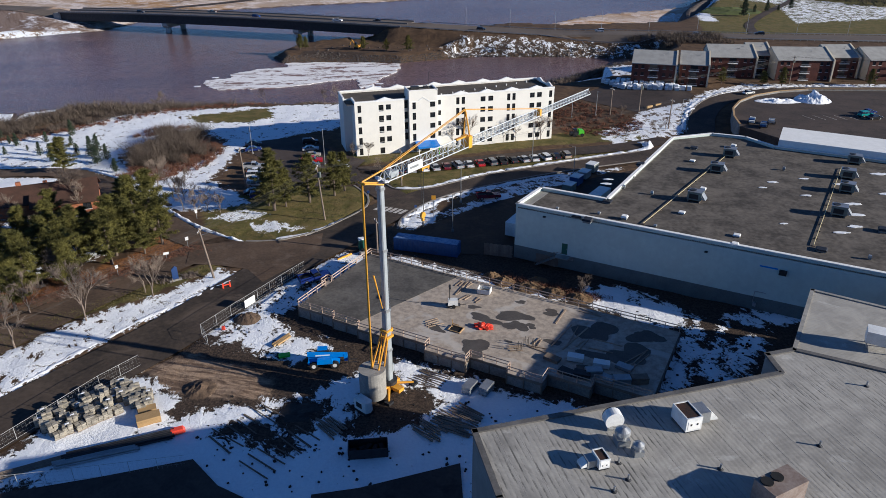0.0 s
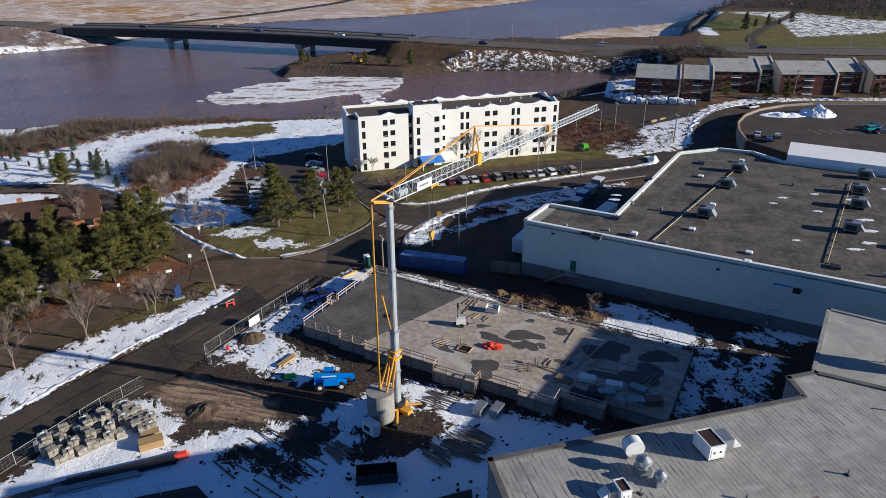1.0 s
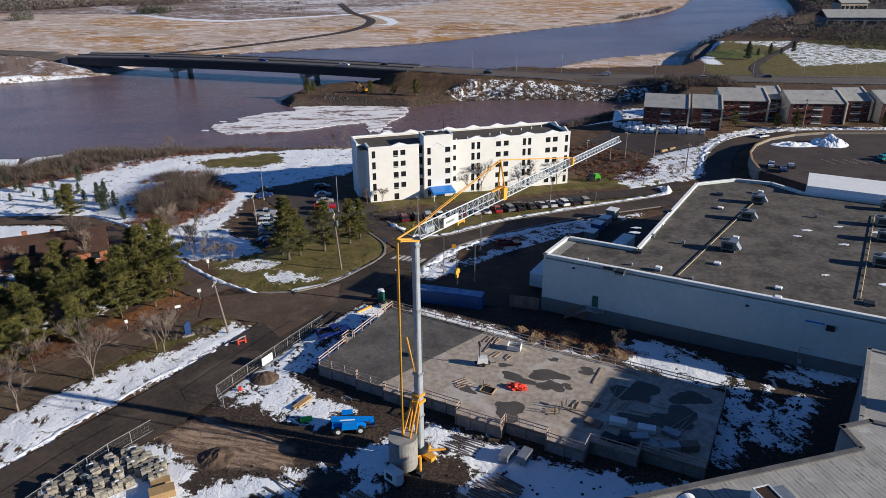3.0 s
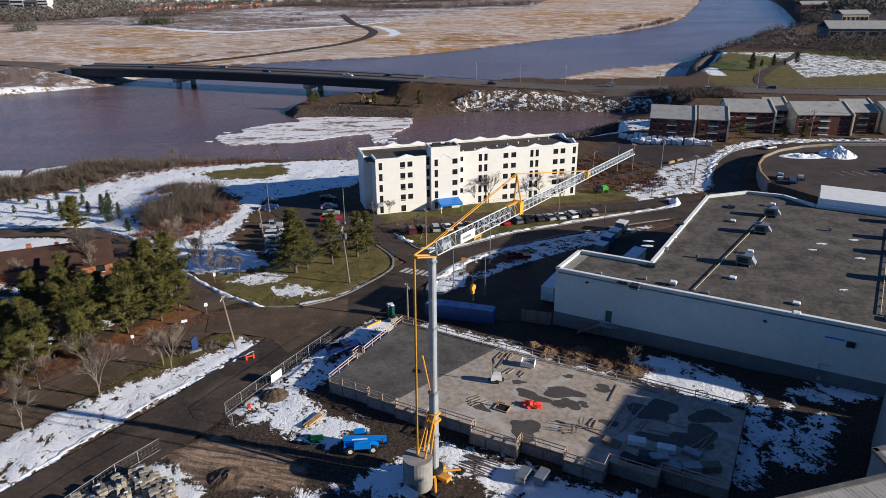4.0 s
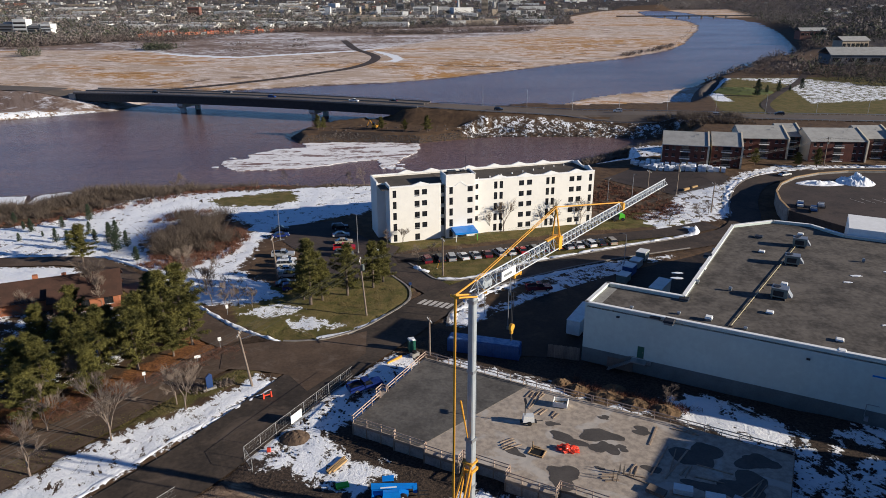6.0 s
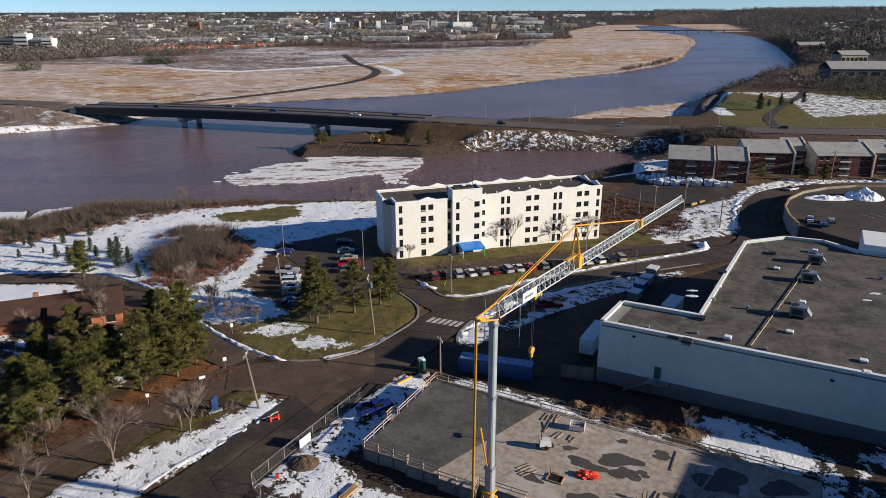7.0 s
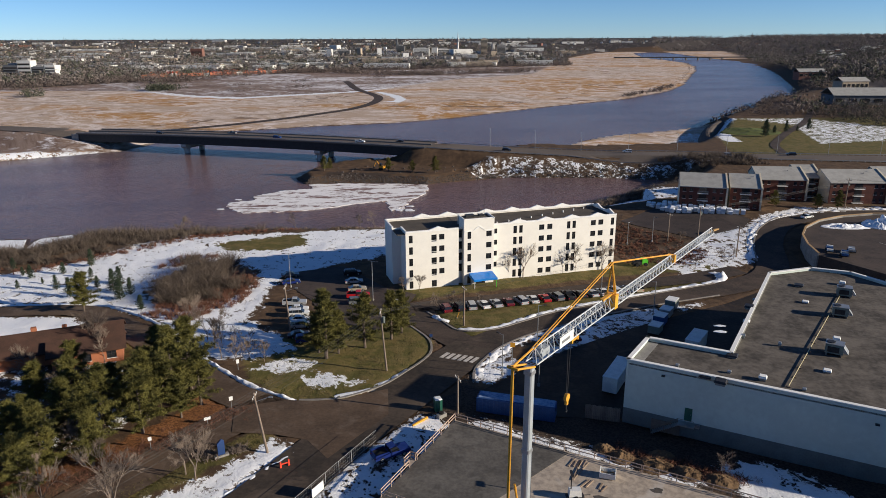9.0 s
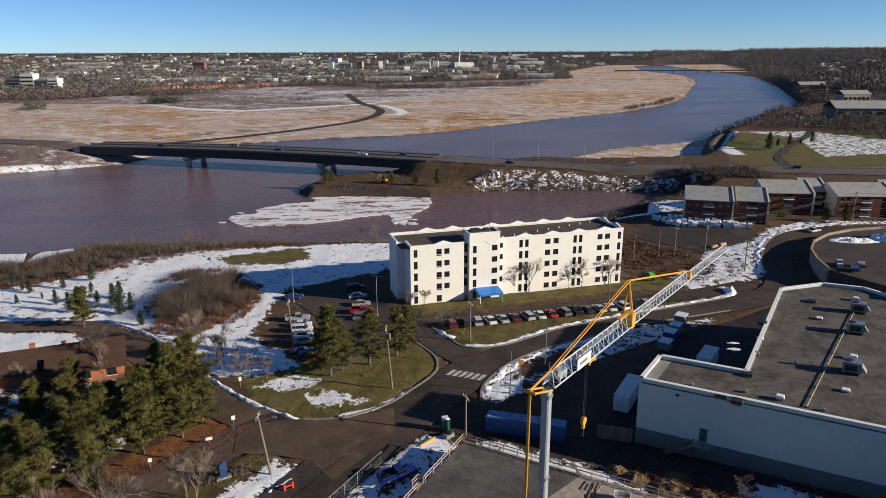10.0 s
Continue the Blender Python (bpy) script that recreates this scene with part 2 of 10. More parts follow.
def slab_top():
    m, nt, b = shader("wet_stained_slab", 0.7)
    p = where(nt)
    n1, n2, n3 = noise_tex(nt, p, 0.17, 4, 0.55, 0.9), noise_tex(nt, p, 1.1, 5, 0.65), noise_tex(nt, p, 7, 3, 0.6)
    c = blend(nt, fade(nt, n2, 0.35, 0.68), (0.47, 0.39, 0.305), (0.28, 0.232, 0.188))
    wet = fade(nt, calc(nt, "ADD", calc(nt, "MULTIPLY", n1, 0.86), calc(nt, "MULTIPLY", n2, 0.14)), 0.66, 0.675)
    c = blend(nt, wet, c, (0.095, 0.087, 0.08))
    c = blend(nt, calc(nt, "MULTIPLY", fade(nt, n1, 0.45, 0.36), 0.6), c, (0.54, 0.50, 0.45))
    c = blend(nt, calc(nt, "MULTIPLY", n3, 0.2), c, (0.18, 0.165, 0.15))
    link(nt, c, b.inputs["Base Color"])
    link(nt, calc(nt, "SUBTRACT", 0.8, calc(nt, "MULTIPLY", wet, 0.4)), b.inputs["Roughness"])
    bump(nt, b, n2, 0.15, 0.03)
    return m


def ground_cover():
    """Soil, dead grass, marsh hay, churned mud and snow, each kept to its own area by the sheet's attributes and broken by noise."""
    m, nt, b = shader("winter_ground", 0.9, 0.0, 0.15)
    p = where(nt)

    def area(name):
        n = nt.nodes.new("ShaderNodeAttribute")
        n.attribute_name = name
        return n.outputs["Fac"]

    big, mid, fine = noise_tex(nt, p, 0.05, 5, 0.6), noise_tex(nt, p, 0.33, 6, 0.68, 0.3), noise_tex(nt, p, 2.6, 5, 0.7)
    soil = blend(nt, fade(nt, mid, 0.35, 0.65), (0.072, 0.046, 0.029), (0.12, 0.076, 0.044))
    turf = blend(nt, fade(nt, mid, 0.38, 0.62), (0.098, 0.090, 0.026), (0.160, 0.122, 0.046))
    c = blend(nt, fade(nt, calc(nt, "ADD", area("turf"), calc(nt, "MULTIPLY", calc(nt, "SUBTRACT", mid, 0.5), 5)), -0.5, 0.7), soil, turf)
    litter = blend(nt, fade(nt, fine, 0.35, 0.65), (0.105, 0.046, 0.02), (0.24, 0.108, 0.04))
    c = blend(nt, fade(nt, calc(nt, "ADD", area("litter"), calc(nt, "MULTIPLY", calc(nt, "SUBTRACT", mid, 0.5), 6)), -0.4, 0.8), c, litter)
    # marsh hay with frost in long drifts
    drift = noise_tex(nt, scaled(nt, p, 0.018, 0.021, 0.01, -14), 1.0, 10, 0.8, 2.4)
    tuft = noise_tex(nt, scaled(nt, p, 0.085, 0.14, 0.1, -12), 1.0, 7, 0.75)
    broad = noise_tex(nt, scaled(nt, p, 0.0030, 0.0052, 0.003, -10), 1.0, 7, 0.68, 1.2)
    hay = blend(nt, fade(nt, tuft, 0.36, 0.66), (0.40, 0.20, 0.055), (0.44, 0.26, 0.098))
    hay = blend(nt, calc(nt, "MULTIPLY", fade(nt, broad, 0.42, 0.56), 0.9), hay, (0.46, 0.36, 0.28))
    hay = blend(nt, fade(nt, calc(nt, "ADD", calc(nt, "MULTIPLY", drift, 0.7), calc(nt, "MULTIPLY", tuft, 0.3)), 0.46, 0.58), hay, (0.71, 0.61, 0.55))
    hay = blend(nt, calc(nt, "MULTIPLY", fade(nt, noise_tex(nt, scaled(nt, p, 0.009, 0.015, 0.01, 8), 1.0, 8, 0.76, 2.4), 0.56, 0.61), 0.75), hay, (0.13, 0.082, 0.05))
    edge = calc(nt, "MULTIPLY", calc(nt, "SUBTRACT", tuft, 0.5), 26)
    c = blend(nt, fade(nt, calc(nt, "ADD", area("marsh"), edge), -2, 5), c, hay)
    heath = blend(nt, fade(nt, drift, 0.40, 0.58), (0.15, 0.10, 0.078), (0.27, 0.20, 0.16))
    heath = blend(nt, fade(nt, calc(nt, "ADD", calc(nt, "MULTIPLY", broad, 0.5), calc(nt, "MULTIPLY", tuft, 0.5)), 0.49, 0.56), heath, (0.68, 0.65, 0.66))
    c = blend(nt, fade(nt, calc(nt, "ADD", area("heath"), edge), -5, 8), c, heath)
    # wooded town ground far away
    town = blend(nt, fade(nt, noise_tex(nt, scaled(nt, p, 0.02, 0.01, 0.01), 1.0, 7, 0.75), 0.54, 0.62), (0.05, 0.042, 0.04), (0.12, 0.108, 0.10))
    c = blend(nt, fade(nt, calc(nt, "ADD", area("town"), edge), -10, 25), c, town)
    # churned mud of the building site and banks
    wet = blend(nt, fade(nt, fine, 0.35, 0.65), (0.026, 0.021, 0.018), (0.085, 0.060, 0.044))
    c = blend(nt, fade(nt, calc(nt, "ADD", area("mud"), calc(nt, "MULTIPLY", calc(nt, "SUBTRACT", mid, 0.5), 6)), -0.4, 0.6), c, wet)
    rut = noise_tex(nt, scaled(nt, p, 0.14, 0.9, 0.5, -12), 1.0, 6, 0.7, 0.5)
    sand = blend(nt, fade(nt, rut, 0.40, 0.60), (0.12, 0.08, 0.056), (0.36, 0.255, 0.17))
    c = blend(nt, fade(nt, calc(nt, "ADD", area("sand"), calc(nt, "MULTIPLY", calc(nt, "SUBTRACT", mid, 0.5), 6)), -0.6, 1.2), c, sand)
    track = noise_tex(nt, scaled(nt, p, 0.42, 0.26, 0.4, 30), 1.0, 7, 0.72, 1.6)
    ragged = calc(nt, "ADD", calc(nt, "MULTIPLY", calc(nt, "SUBTRACT", mid, 0.5), 8), calc(nt, "MULTIPLY", calc(nt, "SUBTRACT", track, 0.5), 8))
    s = calc(nt, "ADD", calc(nt, "ADD", area("snow"), ragged), calc(nt, "MULTIPLY", calc(nt, "SUBTRACT", fine, 0.5), 2.5))
    sf = fade(nt, s, -0.25, 0.45)
    white = blend(nt, fade(nt, fine, 0.3, 0.7), (0.80, 0.81, 0.84), (0.88, 0.885, 0.90))
    c = blend(nt, sf, c, white)
    link(nt, c, b.inputs["Base Color"])
    link(nt, calc(nt, "SUBTRACT", 0.95, calc(nt, "MULTIPLY", sf, 0.3)), b.inputs["Roughness"])
    bump(nt, b, calc(nt, "ADD", calc(nt, "ADD", mid, calc(nt, "MULTIPLY", fine, 0.3)), calc(nt, "MULTIPLY", sf, 0.25)), 0.7, 0.5)
    return m


# ---- building blocks ----
class Shape:
    """Collects boxes, tubes and prisms for one mesh."""

    def __init__(self):
        self.v, self.f = [], []

    def add(self, verts, faces):
        k = len(self.v)
        self.v += [tuple(p) for p in verts]
        self.f += [tuple(i + k for i in face) for face in faces]
        return self

    def box(self, x, y, z, sx, sy, sz, turn=0.0, base=True, taper=1.0):
        """A box; z is its foot (base) or its middle."""
        c, s = math.cos(radians(turn)), math.sin(radians(turn))
        z0 = z if base else z - sz / 2
        vs = []
        for h, k in ((0, 1.0), (1, taper)):
            for dx, dy in ((-1, -1), (1, -1), (1, 1), (-1, 1)):
                px, py = dx * sx / 2 * k, dy * sy / 2 * k
                vs.append((x + px * c - py * s, y + px * s + py * c, z0 + h * sz))
        return self.add(vs, [(3, 2, 1, 0), (4, 5, 6, 7), (0, 1, 5, 4), (1, 2, 6, 5), (2, 3, 7, 6), (3, 0, 4, 7)])

    def tube(self, a, b, r0, r1=None, n=8, caps=True):
        a, b = Vector(a), Vector(b)
        r1 = r0 if r1 is None else r1
        d = (b - a).normalized()
        u = d.orthogonal().normalized()
        w = d.cross(u)
        vs = [p + (u * math.cos(k * math.tau / n + math.pi / n) + w * math.sin(k * math.tau / n + math.pi / n)) * r for p, r in ((a, r0), (b, r1)) for k in range(n)]
        fs = [(k, (k + 1) % n, n + (k + 1) % n, n + k) for k in range(n)]
        if caps:
            fs += [tuple(range(n - 1, -1, -1)), tuple(range(n, 2 * n))]
        return self.add(vs, fs)

    def prism(self, outline, z0, z1):
        """A flat outline, counter-clockwise, pulled up from z0 to z1."""
        n = len(outline)
        vs = [(x, y, z0) for x, y in outline] + [(x, y, z1) for x, y in outline]
        return self.add(vs, [(k, (k + 1) % n, n + (k + 1) % n, n + k) for k in range(n)] + [tuple(range(n - 1, -1, -1)), tuple(range(n, 2 * n))])

    def profile(self, outline, y0, y1, inset=0.0):
        """An outline in x and z, pulled along y; inset narrows it at the upper points."""
        n = len(outline)
        top = max(z for _, z in outline)
        vs = [(x, y0 + (inset if z > top - 0.35 else 0), z) for x, z in outline] + [(x, y1 - (inset if z > top - 0.35 else 0), z) for x, z in outline]
        return self.add(vs, [(k, n + k, n + (k + 1) % n, (k + 1) % n) for k in range(n)] + [tuple(range(n)), tuple(range(2 * n - 1, n - 1, -1))])

    def mesh(self, name, material, smooth=False):
        me = bpy.data.meshes.new(name)
        me.from_pydata(self.v, [], self.f)
        me.materials.append(material)
        if smooth:
            me.shade_smooth()
        me.update()
        return me


def thing(name, x, y, z, turn=0.0, label="", category="", group="", kind=""):
    ob = new(name)
    ob.empty_display_size = 0.5
    ob.matrix_basis = pose(x, y, z, 0, 0, turn)
    return tagged(ob, label, category, group, kind)


def part(name, shape, material, parent, label="", smooth=False, at=None):
    """Links a shape as one mesh object under a thing or part."""
    ob = new(name, shape if isinstance(shape, bpy.types.Mesh) else shape.mesh(name, material, smooth))
    ob.parent = parent
    if at is not None:
        ob.matrix_basis = at
    return tagged(ob, label)


def solo(name, shape, material, label, category, group="", kind="", smooth=False):
    return tagged(new(name, shape.mesh(name, material, smooth)), label, category, group, kind)


def level(x, y):
    if y < 205 and x > -140:
        z = float(np.interp(y, [0, 92, 130, 170, 205], [0, 0, -1.2, -2.8, -3.4]))
        return z + min(max((y - 185) / 40, 0), 1) * min(max((x - 45) / 30, 0), 1) * 2.0
    return float(land(np.array([x]), np.array([y]))[0])


def smooth_line(pts, step=2.5):
    """A smooth line through the points, in even steps."""
    p = [Vector(q) for q in pts]
    p = [p[0] * 2 - p[1]] + p + [p[-1] * 2 - p[-2]]
    out = []
    for a, b, c, d in zip(p, p[1:], p[2:], p[3:]):
        n = max(2, int((c - b).length / step))
        for k in range(n):
            t = k / n
            out.append(0.5 * (2 * b + (c - a) * t + (2 * a - 5 * b + 4 * c - d) * t * t + (3 * b - a - 3 * c + d) * t ** 3))
    return out + [p[-2]]


def ribbon(line, half, up, across=4):
    """A strip along a line that lies on the land; half: its half width, one number or one for each point."""
    sh = Shape()
    n = len(line)
    for k, q in enumerate(line):
        d = (line[min(k + 1, n - 1)] - line[max(k - 1, 0)]).normalized()
        h = half if isinstance(half, (int, float)) else half[min(k, len(half) - 1)]
        for j in range(across + 1):
            s = (j / across * 2 - 1) * h
            x, y = q.x - d.y * s, q.y + d.x * s
            sh.v.append((x, y, level(x, y) + up))
    w = across + 1
    for k in range(n - 1):
        for j in range(across):
            a = k * w + j
            sh.f.append((a, a + w, a + w + 1, a + 1)[::-1])
    return sh


def sheet(outline, up, cuts=3):
    """A flat area that lies on the land."""
    bm = bmesh.new()
    bm.faces.new([bm.verts.new((x, y, 0)) for x, y in outline])
    bmesh.ops.triangulate(bm, faces=bm.faces[:])
    for _ in range(cuts):
        bmesh.ops.subdivide_edges(bm, edges=[e for e in bm.edges if e.calc_length() > 4], cuts=1, use_grid_fill=True)
        bmesh.ops.triangulate(bm, faces=bm.faces[:])
    bmesh.ops.recalc_face_normals(bm, faces=bm.faces[:])
    for f in bm.faces:
        if f.normal.z < 0:
            f.normal_flip()
    sh = Shape()
    for i, v in enumerate(bm.verts):
        v.index = i
        sh.v.append((v.co.x, v.co.y, level(v.co.x, v.co.y) + up))
    sh.f = [tuple(v.index for v in f.verts) for f in bm.faces]
    bm.free()
    return sh

# ---- the lie of the land ----
WATER = -9.5


def outline_distance(poly, x, y):
    """Metres inside (positive) or outside (negative) a closed outline."""
    p = np.array(poly, float)
    best, inside = np.full(x.shape, 1e9), np.zeros(x.shape, bool)
    for (ax, ay), (bx, by) in zip(p, np.roll(p, -1, 0)):
        dx, dy = bx - ax, by - ay
        k = np.clip(((x - ax) * dx + (y - ay) * dy) / (dx * dx + dy * dy + 1e-9), 0, 1)
        best = np.minimum(best, np.hypot(x - ax - k * dx, y - ay - k * dy))
        if by != ay:
            inside ^= ((ay > y) != (by > y)) & (x < (bx - ax) * (y - ay) / (by - ay) + ax)
    return np.where(inside, best, -best)


def line_distance(line, x, y):
    p = np.array(line, float)
    best = np.full(x.shape, 1e9)
    for (ax, ay), (bx, by) in zip(p[:-1], p[1:]):
        dx, dy = bx - ax, by - ay
        k = np.clip(((x - ax) * dx + (y - ay) * dy) / (dx * dx + dy * dy + 1e-9), 0, 1)
        best = np.minimum(best, np.hypot(x - ax - k * dx, y - ay - k * dy))
    return best


SOUTH_BANK = [(-914, 128), (-430, 190), (-259, 212), (-172, 224), (-151, 228), (-147, 238), (-143, 247), (-110, 251), (-79, 259), (-40, 260), (1, 277), (39, 295), (74, 322), (86, 340), (84, 352), (63, 356.5), (36, 357.7), (8, 357.6), (-6, 352), (-20, 346.4), (-30, 341),
              (-47, 343.5), (-68, 344.7), (-88, 341), (-95, 354), (-93.5, 369), (-87, 381.5), (-80, 393.5), (-70, 399), (-56, 415.5), (-38, 421), (0, 421), (40, 442), (55, 466), (79, 497), (98, 514), (140, 536)]
EAST_BANK = [(176, 564), (212, 619), (247, 665), (288, 742), (343, 794), (382, 854), (428, 963), (487, 1120), (561, 1317), (621, 1493), (700, 1759), (727, 1932), (743, 2145), (790, 2600), (840, 3000)]
WEST_BANK = [(790, 3100), (690, 2950), (605, 2500), (578, 2273), (583, 2107), (575, 1922), (531, 1702), (472, 1501), (374, 1233), (298, 1022), (242, 909), (161, 797), (91, 738), (24, 667), (-22, 617), (-68, 585), (-128, 563), (-190, 530), (-215, 480), (-222, 440), (-275, 404), (-434, 367), (-918, 280)]
RIVER = SOUTH_BANK + EAST_BANK + WEST_BANK
CAUSEWAY = [(-31, 397), (-2, 389), (38, 382), (91, 371), (190, 356), (330, 350), (700, 345)]
MARSH = WEST_BANK + [(-2500, 200), (-2500, 950), (-600, 1000), (-500, 1190), (-390, 1400), (-30, 1600), (250, 1750), (330, 2300), (520, 2900), (640, 3150)]
FAR_MARSH = [(748, 2150), (795, 2600), (845, 3000), (870, 3200), (1150, 3250), (1050, 2700), (880, 2200)]


MUDFLAT = [(30, 432), (40, 442), (55, 466), (79, 497), (98, 514), (140, 536), (166, 560), (178, 545), (150, 480), (122, 436), (60, 424)]


def land(x, y):
    """Height of the ground, without the small relief."""
    x, y = np.asarray(x, float), np.asarray(y, float)
    near = np.interp(y, [0, 92, 130, 170, 205, 260, 330, 420, 900, 1500, 2500, 4900], [0, 0, -1.2, -2.8, -3.4, -3.4, -2.0, -2.0, 0, 6, 20, 46])
    near = near + np.clip((y - 185) / 40, 0, 1) * np.clip((x - 45) / 30, 0, 1) * 2.0 * np.clip((420 - y) / 60, 0, 1)
    hill = np.clip((x - 380 - 0.25 * y) / 700, 0, 1) * np.clip((y - 500) / 900, 0, 1) * 30 * np.clip((4900 - y) / 3000, 0.3, 1)
    valley = np.clip((y - 1300) / 500, 0, 1) * (1 - np.clip((x - 860 - 0.16 * (y - 1500)) / 420, 0, 1))
    near = (near + hill) * (1 - valley) - 8.3 * valley
    spit = np.clip((2 - x) / 14, 0, 1) * np.clip((y - 318) / 8, 0, 1) * np.clip((440 - y) / 20, 0, 1)
    near = near * (1 - spit) - 6.4 * spit
    wet = outline_distance(RIVER, x, y)
    north = y > np.interp(x, [-910, -214, -160, -60, 75, 197, 374, 532, 640, 700, 760, 4000], [180, 440, 500, 540, 610, 740, 1022, 1405, 1940, 2500, 3050, 9000])
    rise = np.interp(y, [0, 800, 1150, 1500, 2500, 4900], [-9.15, -9.0, -6.0, -2.0, 12, 44])
    off_marsh = np.clip(-outline_distance(MARSH, x, y) / 260, 0, 1)
    flat = -8.9 + (rise + 8.9) * off_marsh
    z = np.where(north & (wet < 0), flat, near)
    d = line_distance(CAUSEWAY, x, y)
    crown = np.interp(x, [-31, -2, 38, 91], [0.5, -0.2, -1.3, -1.6])
    bank = crown - np.clip(d - 11.5, 0, 40) * np.interp(x, [-5, 30], [0.85, 0.5])
    z = np.where((d < 32) & ~north & (x < 130), np.maximum(np.where(wet > -12, -9, z), bank), np.where((d < 13) & ~north, np.maximum(z, bank), z))
    west = line_distance([(-256, 464), (-310, 478), (-710, 570)], x, y)
    z = np.maximum(z, np.where(x < -228, -0.6 - np.clip(west - 12, 0, 40) * 0.5, -99))
    flat_mud = outline_distance(MUDFLAT, x, y)
    z = np.where(flat_mud > -8, np.minimum(z, WATER + 0.5 + np.clip(-flat_mud, 0, 8) * 0.8), z)
    slope = np.where(north, 0.16, np.where((y < 300) & (x < 60), 0.28, 0.6))
    return np.where(wet > 0, np.minimum(z, WATER - 0.25 - np.minimum(wet * np.where(north, 0.02, 0.3), 2.5)), np.minimum(z, WATER + 0.1 - wet * slope))

# ---- ground, water, roads ----
STREET = smooth_line([(-152, -75), (-101, 0), (-60, 62), (-51, 75.7), (-43, 88.5), (-33.4, 108.5), (-24.4, 124.2), (-17.3, 136.5), (-11.5, 145)])
UPPER_STREET = smooth_line([(-14, 141.5), (-10.5, 146.2), (-1.6, 155), (8.5, 162.2), (18.2, 168), (30, 173.6), (43, 179), (55, 184.6), (66, 192.5), (72, 204), (77, 219), (87, 236), (101, 247), (122, 252.5), (160, 252), (240, 246), (420, 236)])
SIDE_ROAD = smooth_line([(-30, 112), (-40, 115.5), (-47, 119.5), (-55.7, 125), (-63.8, 132.7), (-73, 141.5), (-84, 152), (-95, 161.5), (-104, 165.2), (-120, 164), (-170, 160), (-260, 152)])
DRIVE = smooth_line([(-44, 122), (-53, 112), (-60, 100), (-67, 88), (-80, 66), (-100, 30)])
LOT_DRIVE = smooth_line([(-9, 141), (-16, 149), (-22, 159), (-26, 170)])
ROW_LANE = smooth_line([(-26, 168), (-14, 171.5), (2, 176.8), (24, 184), (44, 190), (60, 197)])
WEST_LOT = [(-24, 158), (-27, 170), (-25.5, 177), (-34, 182.5), (-47, 200), (-60, 194), (-58, 183), (-50, 172), (-45, 158), (-36, 152)]
TOWN_LOT = [(40, 250), (55, 265), (80, 254), (82, 245), (76, 235), (58, 226)]
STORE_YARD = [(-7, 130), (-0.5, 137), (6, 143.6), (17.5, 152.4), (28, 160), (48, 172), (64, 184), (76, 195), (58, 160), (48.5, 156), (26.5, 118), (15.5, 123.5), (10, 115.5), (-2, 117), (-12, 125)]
APRON = [(-26.5, 117), (-27.5, 126), (-30, 124.6), (-34.4, 122.2), (-40, 121.2), (-44, 121.6), (-52, 119), (-50, 111), (-43.5, 110.5), (-38, 109), (-34, 104)]
HILL_ROAD = smooth_line([(-300, 487), (-266, 503), (-240, 528), (-200, 566), (-173, 600), (-155, 626), (-136, 660), (-120, 691), (-109, 731), (-104, 777), (-107, 829), (-121, 879), (-143, 936), (-158, 990), (-175, 1063), (-192, 1133)])
ROADS = [("street", STREET, 5.2), ("upper_street", UPPER_STREET, 4.1), ("side_road", SIDE_ROAD, 3.4), ("drive", DRIVE, 4.2), ("lot_drive", LOT_DRIVE, 3.6), ("row_lane", ROW_LANE, 3.3), ("marsh_road", HILL_ROAD, 5.2)]

